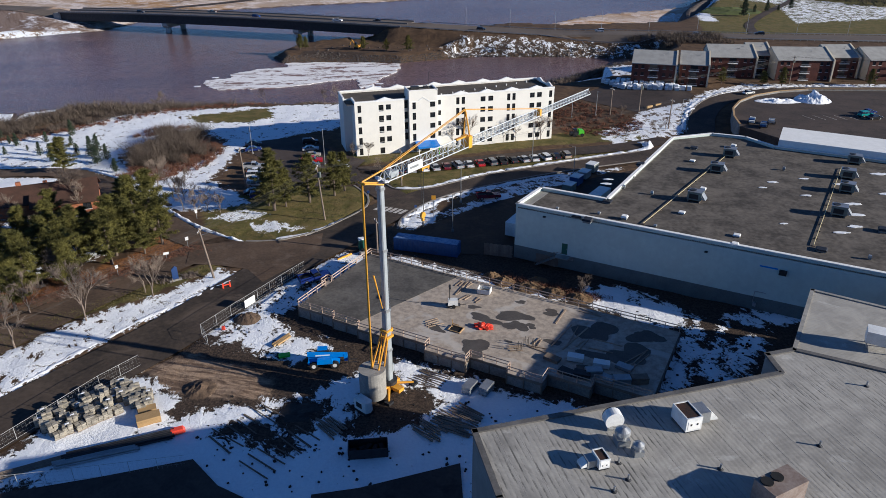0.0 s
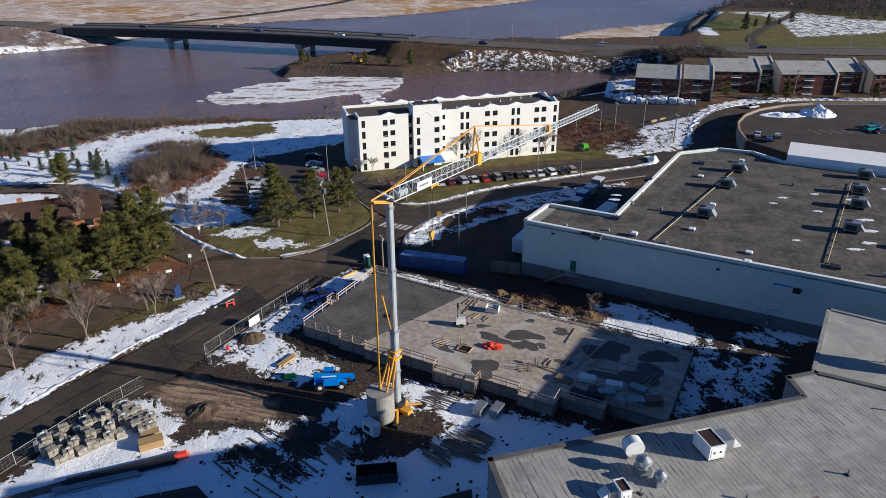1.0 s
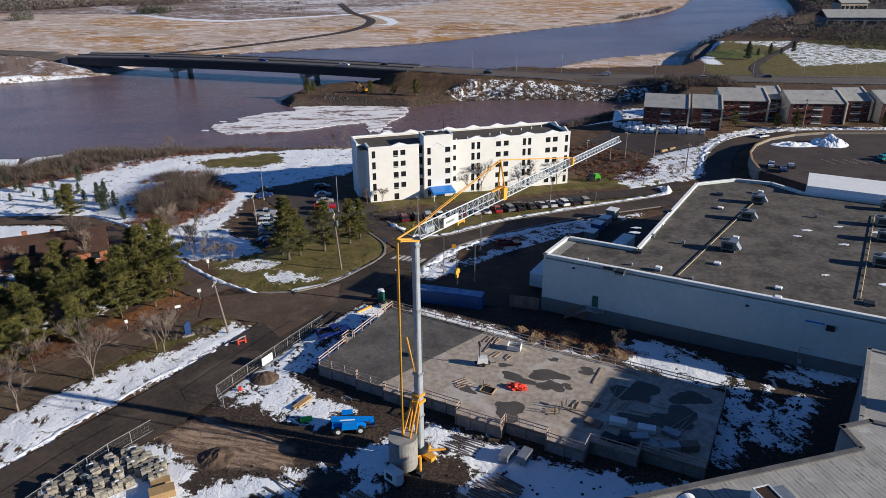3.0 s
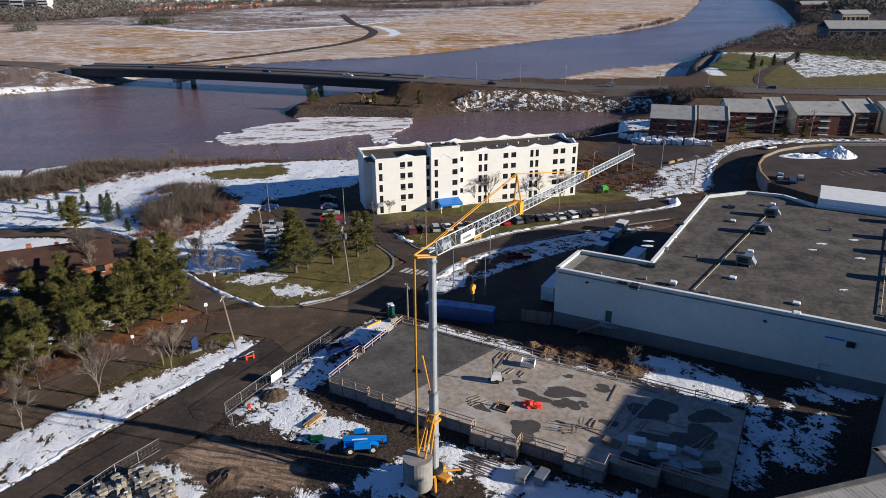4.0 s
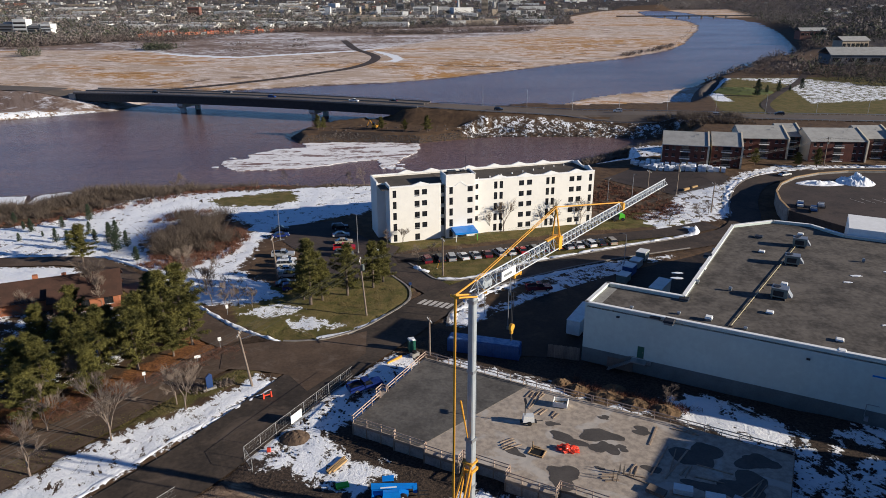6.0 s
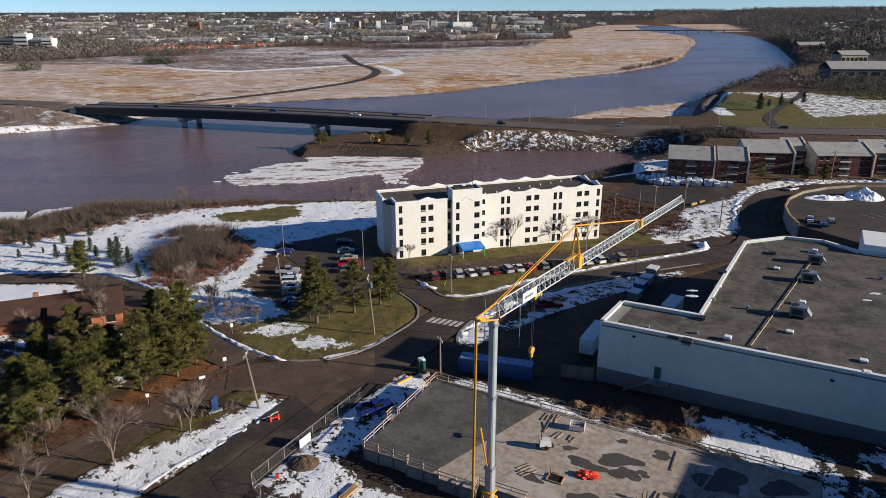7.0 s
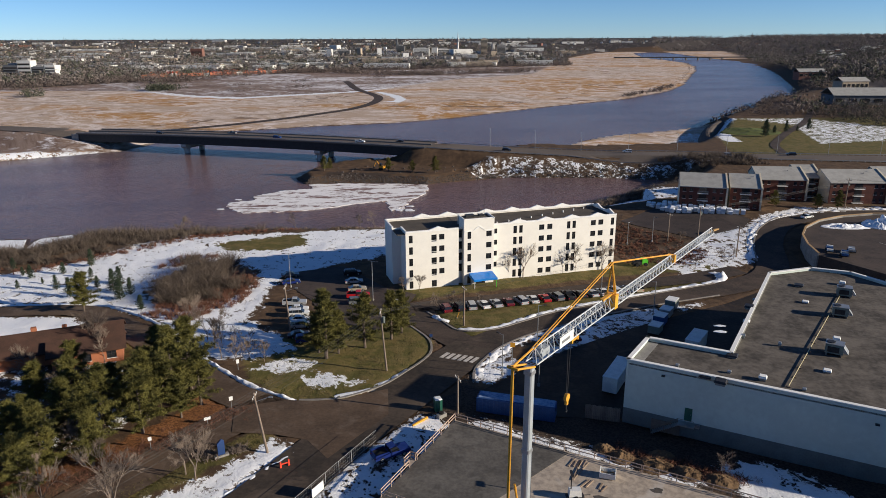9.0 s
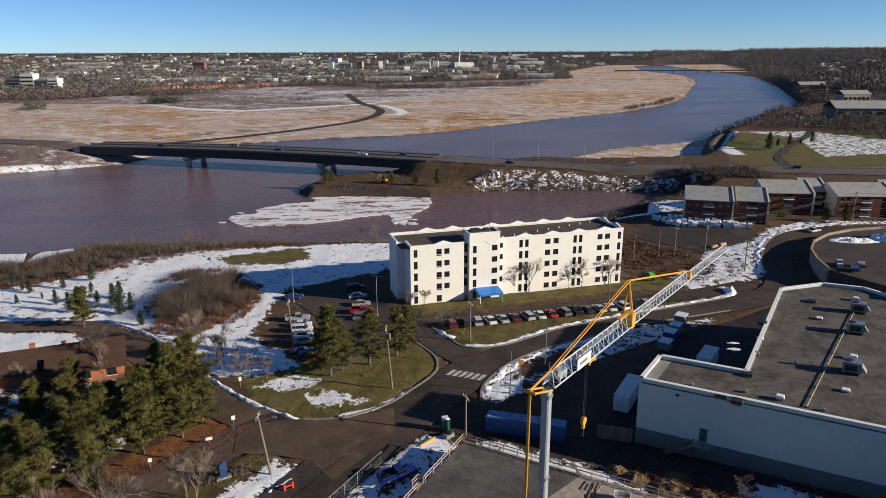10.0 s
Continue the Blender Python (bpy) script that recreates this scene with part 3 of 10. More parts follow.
SNOW_FIELDS = [  # outline, how whole the snow is
    ([(-160, 182), (-136, 192), (-123, 203), (-114, 222), (-102, 229), (-38, 240), (-33, 212), (-48, 203), (-62, 190), (-62, 160), (-47, 143), (-54, 138.5), (-62, 139), (-69.5, 145.5), (-82, 158.5), (-97, 168.5), (-106, 170), (-122, 168.5), (-160, 166)], 1.25),
    ([(-43.5, 130.5), (-37.5, 131.5), (-32.8, 128.6), (-37, 126.2), (-42, 127.5)], 0.9),
    ([(-53, 133.5), (-47.6, 139.6), (-42, 136), (-44, 132.2)], 0.7),
    ([(-66, 80), (-61, 89), (-54, 95), (-50, 98.5), (-43.5, 108.5), (-38.6, 106.8), (-45, 97.6), (-53, 84.5), (-60.2, 71), (-112, -6), (-119, 0)], 1.0),
    ([(-160, 145), (-160, 155), (-117, 160), (-104, 161), (-96, 156.5), (-102, 149)], 2.5),
    ([(-12.6, 130), (-12.1, 134.6), (-8.6, 142.2), (-4.5, 147.6), (0.7, 152.4), (10.6, 159.4), (20.1, 165.4), (30.6, 169.3), (26.5, 158.9), (17, 152.4), (5.4, 143.6), (-0.8, 137), (-8.6, 129.5)], 0.45),
    ([(35, 169.5), (42, 171.8), (36, 167)], 0.8),
    ([(-54, 57), (-52.5, 63), (-45, 77), (-38, 76), (-36, 70), (-42, 58)], 3.0),
    ([(-39, 87), (-33, 101), (-21, 118), (-15, 113), (-25.5, 94), (-17, 85), (-24, 80), (-32, 84)], 0.8),
    ([(-52, 56), (-30, 54), (0, 50), (4, 56), (30, 66), (24, 69), (12, 72), (-8, 81), (-15, 77), (-20, 72.5), (-30, 70.5), (-38, 66)], 2.2),
    ([(21, 103.5), (28, 104), (35, 97), (37.5, 92), (33, 89.5), (29, 91), (22, 97)], 1.6),
    ([(35, 89.5), (38, 92.5), (35, 84), (29.5, 73.5), (26.5, 74.5), (31.5, 84)], 1.0),
    ([(38, 86.5), (41, 91), (37.5, 81), (35, 77), (33.5, 78)], 0.9),
    ([(42, 93.5), (47, 96.5), (56, 95.5), (55, 92.5), (45, 91)], 0.9),
    ([(39, 86), (47, 89), (39, 77), (34, 76)], 0.5),
    ([(-54, 55.5), (-44, 58), (-33, 61), (-29, 64), (-36, 67), (-46, 64), (-54, 60)], 2.5),
    ([(-15, 112), (1, 104), (17, 97.5), (18, 99.5), (4, 107), (-13, 115.5)], 0.9),
    ([(58, 226), (76, 235), (88, 250), (105, 262), (240, 262), (240, 258), (122, 258), (104, 254), (88, 243), (75, 226), (66, 203), (52, 196), (54, 212)], 0.55),
    ([(-8, 352.5), (20, 358.5), (63, 357), (100, 349), (112, 352), (95, 360), (38, 369), (0, 374), (-10, 366)], -0.3),
    ([(192, 420), (215, 508), (190, 544), (239, 546), (275, 495), (430, 455), (430, 425), (250, 436)], 0.15),
    ([(141, 428), (146, 470), (160, 512), (182, 548), (192, 545), (170, 508), (156, 470), (150, 428)], 1.4),
    ([(60, 424), (100, 430), (136, 440), (150, 470), (164, 520), (150, 520), (120, 470), (80, 446)], -0.2),
    ([(-423, 915), (-336, 841), (-266, 808), (-139, 908), (-103, 980), (-96, 1004), (-139, 932), (-266, 832), (-336, 864), (-423, 937)], 3.0),
    ([(-96, 772), (-86, 778), (-84, 800), (-96, 846), (-122, 912), (-112, 912), (-84, 850), (-72, 800), (-78, 760)], 3.0),
    ([(-345, 402), (-276, 404), (-226, 430), (-234, 436), (-345, 418)], 0.6),
    ([(-110, 120), (-75, 112), (-70, 125), (-95, 150), (-110, 150)], -0.3),
    ([(-78, 101), (-68, 111), (-66, 119), (-76, 120), (-96, 108), (-90, 98)], -0.25),
    ([(36, 284), (42, 296), (66, 296), (88, 292), (86, 280), (60, 279)], 0.8),
    ([(44, 190), (60, 200), (54, 214), (42, 206)], 0.4),
]
TURF_FIELDS = [[(-53, 128.5), (-43, 122), (-34, 122.5), (-28, 127.5), (-22, 137), (-20, 146), (-25, 156), (-44, 154), (-58, 143)], [(-92, 222), (-66, 234), (-60, 222), (-68, 214), (-84, 213)],
               [(-30, 172), (26, 192), (60, 198), (40, 212), (30, 204), (-30, 183)], [(-24, 164), (-13, 150), (52, 184), (46, 190), (0, 173)],
               [(-72, 84), (-66.5, 81), (-61.5, 90), (-54.5, 96), (-50.5, 99.5), (-43, 109.5), (-46, 112)], [(124, 372), (430, 372), (430, 560), (190, 545), (150, 470)], [(-120, 140), (-62, 130), (-90, 158), (-120, 158)]]
MUD_FIELDS = [[(-56, 57), (-39, 86), (-15, 128), (8, 117), (62, 97), (40, 70), (0, 46), (-54, 50)], [(-80, 346), (-50, 346), (-45, 352), (-80, 356)]]
BARE_MUD = [[(-33, 66), (-26, 70), (-19, 66), (-15, 62), (-20, 59.5), (-27, 62)], [(-47, 79), (-39, 82), (-30, 79), (-25, 76), (-25, 71), (-32, 71.5), (-38, 72.5), (-42, 76)], [(-6.5, 138), (-4.5, 143.5), (2, 150), (9, 154), (11, 152), (4, 146.5), (-2, 140)], [(-14, 66), (-13, 71), (-9, 76), (-4, 74), (-3, 71), (-6, 67.5), (-10, 65.5)], [(-23, 70), (-20, 71.5), (-17, 70.5), (-17, 68), (-19, 65), (-22, 67)], [(-28, 91.5), (-25, 95), (-14, 88), (-15.5, 84), (-21, 86), (-27, 89)]]
LITTER_FIELDS = [[(-82, 88), (-61, 105.5), (-52.5, 111.5), (-51, 117), (-55, 122.5), (-60, 125), (-61, 117), (-66, 109), (-78, 98), (-88, 90)]]
HEATH = [(-900, 960), (-680, 930), (-423, 930), (-336, 855), (-266, 825), (-139, 925), (-100, 1000), (-20, 1180), (120, 1330), (200, 1700), (-30, 1600), (-390, 1400), (-500, 1190), (-600, 1000)]


def ground_sheet():
    def steps(lo, fine_lo, fine_hi, hi, step, grow):
        mid = list(np.arange(fine_lo, fine_hi + 0.01, step))
        up, d = [], step
        while (up[-1] if up else fine_hi) < hi:
            d *= grow
            up.append((up[-1] if up else fine_hi) + d)
        down, d = [], step
        while (down[-1] if down else fine_lo) > lo:
            d *= grow
            down.append((down[-1] if down else fine_lo) - d)
        return np.array(down[::-1] + mid + up)

    xs, ys = steps(-4200, -150, 175, 4200, 1.1, 1.06), steps(-500, 36, 275, 4930, 1.1, 1.022)
    x, y = np.meshgrid(xs, ys)
    z = land(x, y)
    wet = outline_distance(RIVER, x, y)
    rough = np.zeros_like(x)
    for i in range(x.shape[0]):
        if ys[i] < 420:
            rough[i] = [0.22 * noise.noise((a * 0.19, ys[i] * 0.19, 3.1)) + 0.10 * noise.noise((a * 0.6, ys[i] * 0.6, 7.7)) for a in xs]
    park = np.ones_like(x)
    near = (x > -300) & (x < 440) & (y < 1100)
    for _, line, half in ROADS:
        d = np.full(x.shape, 99.0)
        d[near] = line_distance([tuple(p) for p in line[::3]] + [tuple(line[-1])], x[near], y[near])
        z = np.where(d < half + 0.2, z - 0.3, z)
        park = np.minimum(park, np.clip((d - half) / 3, 0, 1))
    for lot in (WEST_LOT, TOWN_LOT, STORE_YARD, APRON):
        d = outline_distance(lot, x, y)
        z = np.where(d > 0.5, z - 0.45, z)
        park = np.minimum(park, np.clip(-d / 3, 0, 1))
    z = z + np.where(wet < -2, rough * park, 0)
    me = bpy.data.meshes.new("ground")
    h, w = x.shape
    a = (np.arange(h - 1)[:, None] * w + np.arange(w - 1)[None, :]).ravel()
    me.from_pydata(np.stack([x.ravel(), y.ravel(), z.ravel()], 1).tolist(), [], np.stack([a, a + 1, a + w + 1, a + w], 1).tolist())
    fields = {}
    snow = np.full(x.shape, -6.0)
    for poly, whole in SNOW_FIELDS:
        snow = np.maximum(snow, np.minimum(outline_distance(poly, x, y), whole))
    thicket = np.hypot((x + 80) / 13, (y - 185) / 17)
    snow = np.minimum(snow, (thicket - 1) * 8)
    snow = np.maximum(snow, np.where((y > 420) & (x > 160), -2.4, -6))
    grass = outline_distance(TURF_FIELDS[1], x, y)
    for poly in BARE_MUD:
        snow = np.minimum(snow, -outline_distance(poly, x, y) - 0.6 + (2.5 if poly is BARE_MUD[0] else 0))
    fields["litter"] = np.maximum.reduce([outline_distance(p, x, y) for p in LITTER_FIELDS])
    fields["sand"] = outline_distance(BARE_MUD[1], x, y)
    fields["heath"] = np.maximum(outline_distance(HEATH, x, y), outline_distance([(-520, 392), (-300, 418), (-226, 438), (-236, 468), (-520, 540)], x, y))
    fields["snow"] = np.minimum(snow, -grass + 1)
    fields["turf"] = np.maximum.reduce([outline_distance(p, x, y) for p in TURF_FIELDS])
    fields["mud"] = np.maximum.reduce([outline_distance(p, x, y) for p in MUD_FIELDS] + [np.where((wet > -7) & (y < 300), 3.0 + wet * 0.5, -5.0)])
    fields["marsh"] = np.maximum.reduce([outline_distance(MARSH, x, y), outline_distance(MUDFLAT, x, y) + 6, outline_distance(FAR_MARSH, x, y)])
    fields["town"] = np.clip(np.maximum(y - np.interp(x, [-2500, -600, -500, -390, -30, 250, 330, 520, 700, 1500], [950, 1000, 1190, 1400, 1600, 1750, 2350, 2950, 3250, 3300]), (x - 330 - 0.3 * (y - 500)) * 0.5), -60, 60) - np.where((x > 0) & (y < 480), 200, 0)
    for name, values in fields.items():
        me.attributes.new(name, "FLOAT", "POINT").data.foreach_set("value", np.ascontiguousarray(values.ravel(), dtype=np.float32))
    me.materials.append(ground_cover())
    me.shade_smooth()
    return tagged(new("ground", me), "brown winter ground with snow fields, dead grass, mud and far marsh hay", "ground", kind="structure")


ground_sheet()
solo("water", Shape().add([(-1500, 100, WATER), (2600, 100, WATER), (2600, 4200, WATER), (-1500, 4200, WATER)], [(0, 1, 2, 3)]), river_water(),
     "wide silty brown-purple tidal river with a smooth surface", "river", kind="structure")
for _name, _line, _half in ROADS:
    solo("road", ribbon(_line, _half, {"street": 0.05, "upper_street": 0.035}.get(_name, 0.02), 6), {"street": STREET_MUD, "drive": DUSTY_ASPHALT, "side_road": DUSTY_ASPHALT}.get(_name, ASPHALT), {"street": "dark worn asphalt street with muddy tyre tracks", "upper_street": "asphalt street curving past the apartments and the bend", "side_road": "narrow asphalt side road beside a snowy park",
         "drive": "asphalt driveway beside a snowy verge", "lot_drive": "asphalt entrance to the apartment parking", "row_lane": "asphalt lane before the apartment building",
         "marsh_road": "curving gravel road across the marsh"}[_name], "road", kind="structure")
solo("parking_lot", sheet(WEST_LOT, 0.06), LOT, "brown-grey asphalt parking lot beside the apartments", "parking lot", kind="structure")
solo("parking_lot", sheet(TOWN_LOT, 0.06), LOT, "empty asphalt lot before the townhouses", "parking lot", kind="structure")
solo("junction", sheet(APRON, 0.07), DUSTY_ASPHALT, "worn asphalt mouth of the side road", "road", kind="structure")
solo("store_yard", sheet(STORE_YARD, 0.03), SHADED_MUDDY_YARD, "asphalt loading yard behind the store, coloured darker for its shade", "yard", kind="structure")

# ---- apartment building ----
def grid_wall(sh_wall, length, z0, z1, holes, thick=0.3):
    """A wall along x from 0 to length with its outer face at y = 0; holes as (x0, x1, z0, z1), which go right through."""
    xs = sorted({0.0, length, *[h[0] for h in holes], *[h[1] for h in holes]})
    zs = sorted({z0, z1, *[h[2] for h in holes], *[h[3] for h in holes]})
    solid = {(i, j) for i in range(len(xs) - 1) for j in range(len(zs) - 1)
             if not any(h[0] < (xs[i] + xs[i + 1]) / 2 < h[1] and h[2] < (zs[j] + zs[j + 1]) / 2 < h[3] for h in holes)}
    spots = {}

    def corner(i, j, back):
        if (i, j, back) not in spots:
            spots[i, j, back] = len(sh_wall.v)
            sh_wall.v.append((xs[i], thick if back else 0.0, zs[j]))
        return spots[i, j, back]

    def face(*corners):
        sh_wall.f.append(tuple(corner(*c) for c in corners))

    for i, j in sorted(solid):
        face((i, j, 0), (i + 1, j, 0), (i + 1, j + 1, 0), (i, j + 1, 0))
        face((i, j + 1, 1), (i + 1, j + 1, 1), (i + 1, j, 1), (i, j, 1))
        if (i - 1, j) not in solid:
            face((i, j, 0), (i, j + 1, 0), (i, j + 1, 1), (i, j, 1))
        if (i + 1, j) not in solid:
            face((i + 1, j, 1), (i + 1, j + 1, 1), (i + 1, j + 1, 0), (i + 1, j, 0))
        if (i, j - 1) not in solid:
            face((i, j, 0), (i, j, 1), (i + 1, j, 1), (i + 1, j, 0))
        if (i, j + 1) not in solid:
            face((i + 1, j + 1, 0), (i + 1, j + 1, 1), (i, j + 1, 1), (i, j + 1, 0))


def window_mesh(w, h):
    fr, pane = Shape(), Shape()
    for dx in (-w / 2 + 0.05, 0, w / 2 - 0.05):
        fr.box(dx, 0.10, 0, 0.09, 0.10, h)
    for dz in (0, h - 0.08, h * 0.62):
        fr.box(0, 0.10, dz, w, 0.09, 0.08)
    pane.box(0, 0.14, 0, w, 0.03, h)
    return fr.mesh("window_frame", DARK_METAL), pane.mesh("pane", GLASS)


WINDOW_MESHES = {}


def put_window(parent, x, y, z, w, h, turn=0.0, sill=False, frame_mat=None):
    """A window part with frame and pane; its outer face looks along -y before turning."""
    if (w, h) not in WINDOW_MESHES:
        WINDOW_MESHES[(w, h)] = window_mesh(w, h)
    fm, pm = WINDOW_MESHES[(w, h)]
    win = part("window", Shape().box(0, 0.02, -0.07, w + 0.16, 0.14, 0.07), WHITE_TRIM, parent, at=pose(x, y, z, 0, 0, turn))
    part("window_frame", fm, None, win)
    part("pane", pm, None, win)
    return win


def front(parent, u0, u1, v, z0, z1, cols, floors, turn=0.0, origin=None, mat=None):
    """One straight wall with columns of windows. cols: (centre, width, height, offset, how many floors from the top)."""
    sh = Shape()
    length = u1 - u0
    holes, wins = [], []
    for c, w, h, off, count in cols:
        for k in range(5 - count, 5):
            zz = z0 + k * floors + off
            holes.append((c - w / 2, c + w / 2, zz, zz + h))
            wins.append((c, zz, w, h))
    grid_wall(sh, length, z0, z1, holes)
    m = pose(u0, v, 0, 0, 0, turn) if origin is None else origin
    wall = part("wall", sh, mat or STUCCO, parent, at=m)
    for c, zz, w, h in wins:
        win = put_window(parent, 0, 0, 0, w, h)
        win.matrix_basis = m @ pose(c, 0, zz)
    return wall


def gabled_coping(parent, m, length, z, peaks, depth=0.35):
    """White parapet coping with small gables at the given places."""
    xs = [0.0]
    for p in peaks:
        xs += [p - 2.4, p, p + 2.4]
    xs.append(length)
    hs = [0.0] + [0.0, 0.75, 0.0] * len(peaks) + [0.0]
    for (xa, ha), (xb, hb) in zip(zip(xs, hs), zip(xs[1:], hs[1:])):
        vs = [(xa, -0.1, z - 0.05), (xb, -0.1, z - 0.05), (xb, depth, z - 0.05), (xa, depth, z - 0.05), (xa, -0.1, z + 0.32 + ha), (xb, -0.1, z + 0.32 + hb), (xb, depth, z + 0.32 + hb), (xa, depth, z + 0.32 + ha)]
        part("parapet", Shape().add(vs, [(3, 2, 1, 0), (4, 5, 6, 7), (0, 1, 5, 4), (1, 2, 6, 5), (2, 3, 7, 6), (3, 0, 4, 7)]), WHITE_TRIM, parent, at=m)


def apartment_house():
    base, top, fl = 0.0, 15.0, 2.95
    a = thing("apartment_building", -28.2, 180.4, -3.35, 18.0, "five-storey cream stucco apartment building with dark windows", "apartment building")
    tall, wide, small = (0.95, 1.95), (1.3, 1.35), (0.8, 1.3)
    # left wing
    front(a, 0, 13.6, 0, base, top, [(1.3, 0.95, 1.9, 0.55, 5), (7.2, 1.35, 1.4, 0.85, 4), (9.2, 1.35, 1.4, 0.85, 4), (7.2, 1.3, 1.7, 0.5, 5)], fl)
    # right wing
    cols = [(1.0, 0.8, 1.3, 0.9, 4)]
    for c in (6.3, 7.9):
        cols.append((c, 0.95, 1.95, 0.55, 5))
    for c in (13.7, 16.0):
        cols.append((c, 1.45, 1.4, 0.85, 5))
    for c in (21.4, 23.0):
        cols.append((c, 0.95, 1.95, 0.55, 5))
    for c in (28.6, 30.8):
        cols.append((c, 1.45, 1.4, 0.85, 5))
    cols.append((34.3, 0.95, 1.95, 0.55, 5))
    front(a, 22.8, 58.2, 0.9, base, top, cols, fl)
    # stair tower
    front(a, 14.8, 22.8, -0.6, base, top + 2.3, [(1.4, 0.95, 1.95, 0.55, 5), (6.6, 1.45, 1.4, 0.85, 4)], fl)
    sides = Shape()
    sides.box(14.95, 1.6, base, 0.3, 3.8, top + 2.3).box(22.65, 2.2, base, 0.3, 5.0, top + 2.3).box(18.8, 4.5, top, 8.0, 0.3, 2.3)
    part("wall", sides, STUCCO, a)
    for k in range(1, 5):
        put_window(a, 14.3, 0.95, base + k * fl + 0.6, 0.95, 1.95)
    rest = Shape()
    rest.box(14.2, 1.25, base, 1.4, 0.3, top).box(0.15, 2.9, base, 0.3, 5.2, top).box(-1.0, 5.5, base, 2.4, 0.3, top).box(-2.05, 9.6, base, 0.3, 8.0, top)
    rest.box(28, 13.85, base, 60.2, 0.3, top).box(58.05, 7.4, base, 0.3, 12.7, top)
    part("wall", rest, STUCCO, a)
    part("roof", Shape().box(6.5, 6.9, top - 0.55, 17, 13.3, 0.15), APT_ROOF, a)
    part("roof", Shape().box(40.4, 7.4, top - 0.55, 35.2, 12.6, 0.15), APT_ROOF, a)
    part("roof", Shape().box(18.8, 9.2, top - 0.55, 8, 9.1, 0.15).box(18.8, 1.9, top + 2.0, 7.6, 4.9, 0.15), GRAVEL_ROOF, a)
    gabled_coping(a, pose(0, 0, 0), 13.6, top, [8.2])
    gabled_coping(a, pose(22.8, 0.9, 0), 35.4, top, [7.1, 14.8, 22.2, 29.7])
    gabled_coping(a, pose(-2.2, 13.6, 0), 60.4, top, [10, 17, 28, 35.5, 43, 50.5])
    gabled_coping(a, pose(57.9, 0.9, 0, 0, 0, 90), 12.9, top, [3, 9.5])
    gabled_coping(a, pose(0.35, 0, 0, 0, 0, 90), 5.4, top, [])
    gabled_coping(a, pose(-1.85, 5.5, 0, 0, 0, 90), 8.2, top, [])
    cap = Shape().box(18.8, -0.55, top + 2.3, 8.2, 0.3, 0.2).box(14.9, 1.8, top + 2.3, 0.3, 5.2, 0.2).box(22.7, 1.8, top + 2.3, 0.3, 5.2, 0.2).box(18.8, 4.5, top + 2.3, 8.2, 0.3, 0.2)
    part("coping", cap, WHITE_TRIM, a)
    trim = Shape()
    for xa, xb, za, zb in ((14.9, 17.2, 14.2, 14.2), (17.2, 18.8, 14.2, 15.3), (18.8, 20.4, 15.3, 14.2), (20.4, 22.7, 14.2, 14.2)):
        trim.add([(xa, -0.68, za), (xb, -0.68, zb), (xb, -0.6, zb), (xa, -0.6, za), (xa, -0.68, za + 0.25), (xb, -0.68, zb + 0.25), (xb, -0.6, zb + 0.25), (xa, -0.6, za + 0.25)],
                 [(3, 2, 1, 0), (4, 5, 6, 7), (0, 1, 5, 4), (1, 2, 6, 5), (2, 3, 7, 6), (3, 0, 4, 7)])
    part("trim", trim, WHITE_TRIM, a)
    gear = Shape().box(17.2, 2.4, top + 2.15, 2.2, 1.2, 0.7).box(20.4, 2.8, top + 2.15, 1.2, 1.2, 0.5).tube((21.5, 3.5, top + 2.1), (21.5, 3.5, top + 6.2), 0.05)
    part("roof_gear", gear, DARK_METAL, a)
    vents = Shape()
    for k in range(9):
        vents.tube((25 + k * 3.6, 3.2 + (k * 37 % 9), top - 0.4), (25 + k * 3.6, 3.2 + (k * 37 % 9), top + 0.1), 0.16)
    part("roof_vent", vents, WHITE_TRIM, a)
    aw = Shape().add([(16.2, -4.6, 2.3), (22.4, -4.6, 2.3), (22.4, -0.6, 2.3), (16.2, -0.6, 2.3), (16.2, -4.6, 2.8), (22.4, -4.6, 2.8), (22.4, -0.6, 3.3), (16.2, -0.6, 3.3)],
                     [(3, 2, 1, 0), (4, 5, 6, 7), (0, 1, 5, 4), (1, 2, 6, 5), (2, 3, 7, 6), (3, 0, 4, 7)])
    awning = part("awning", aw, BLUE_PAINT, a, "bright blue entrance awning")
    for px in (16.4, 22.2):
        part("post", Shape().tube((px, -4.4, 0), (px, -4.4, 2.35), 0.1), GREEN_PAINT if px > 20 else WHITE_TRIM, awning)
    part("entrance_door", Shape().box(19.3, -0.66, 0, 2.4, 0.1, 2.5), GLASS, a)
    return a


apartment_house()


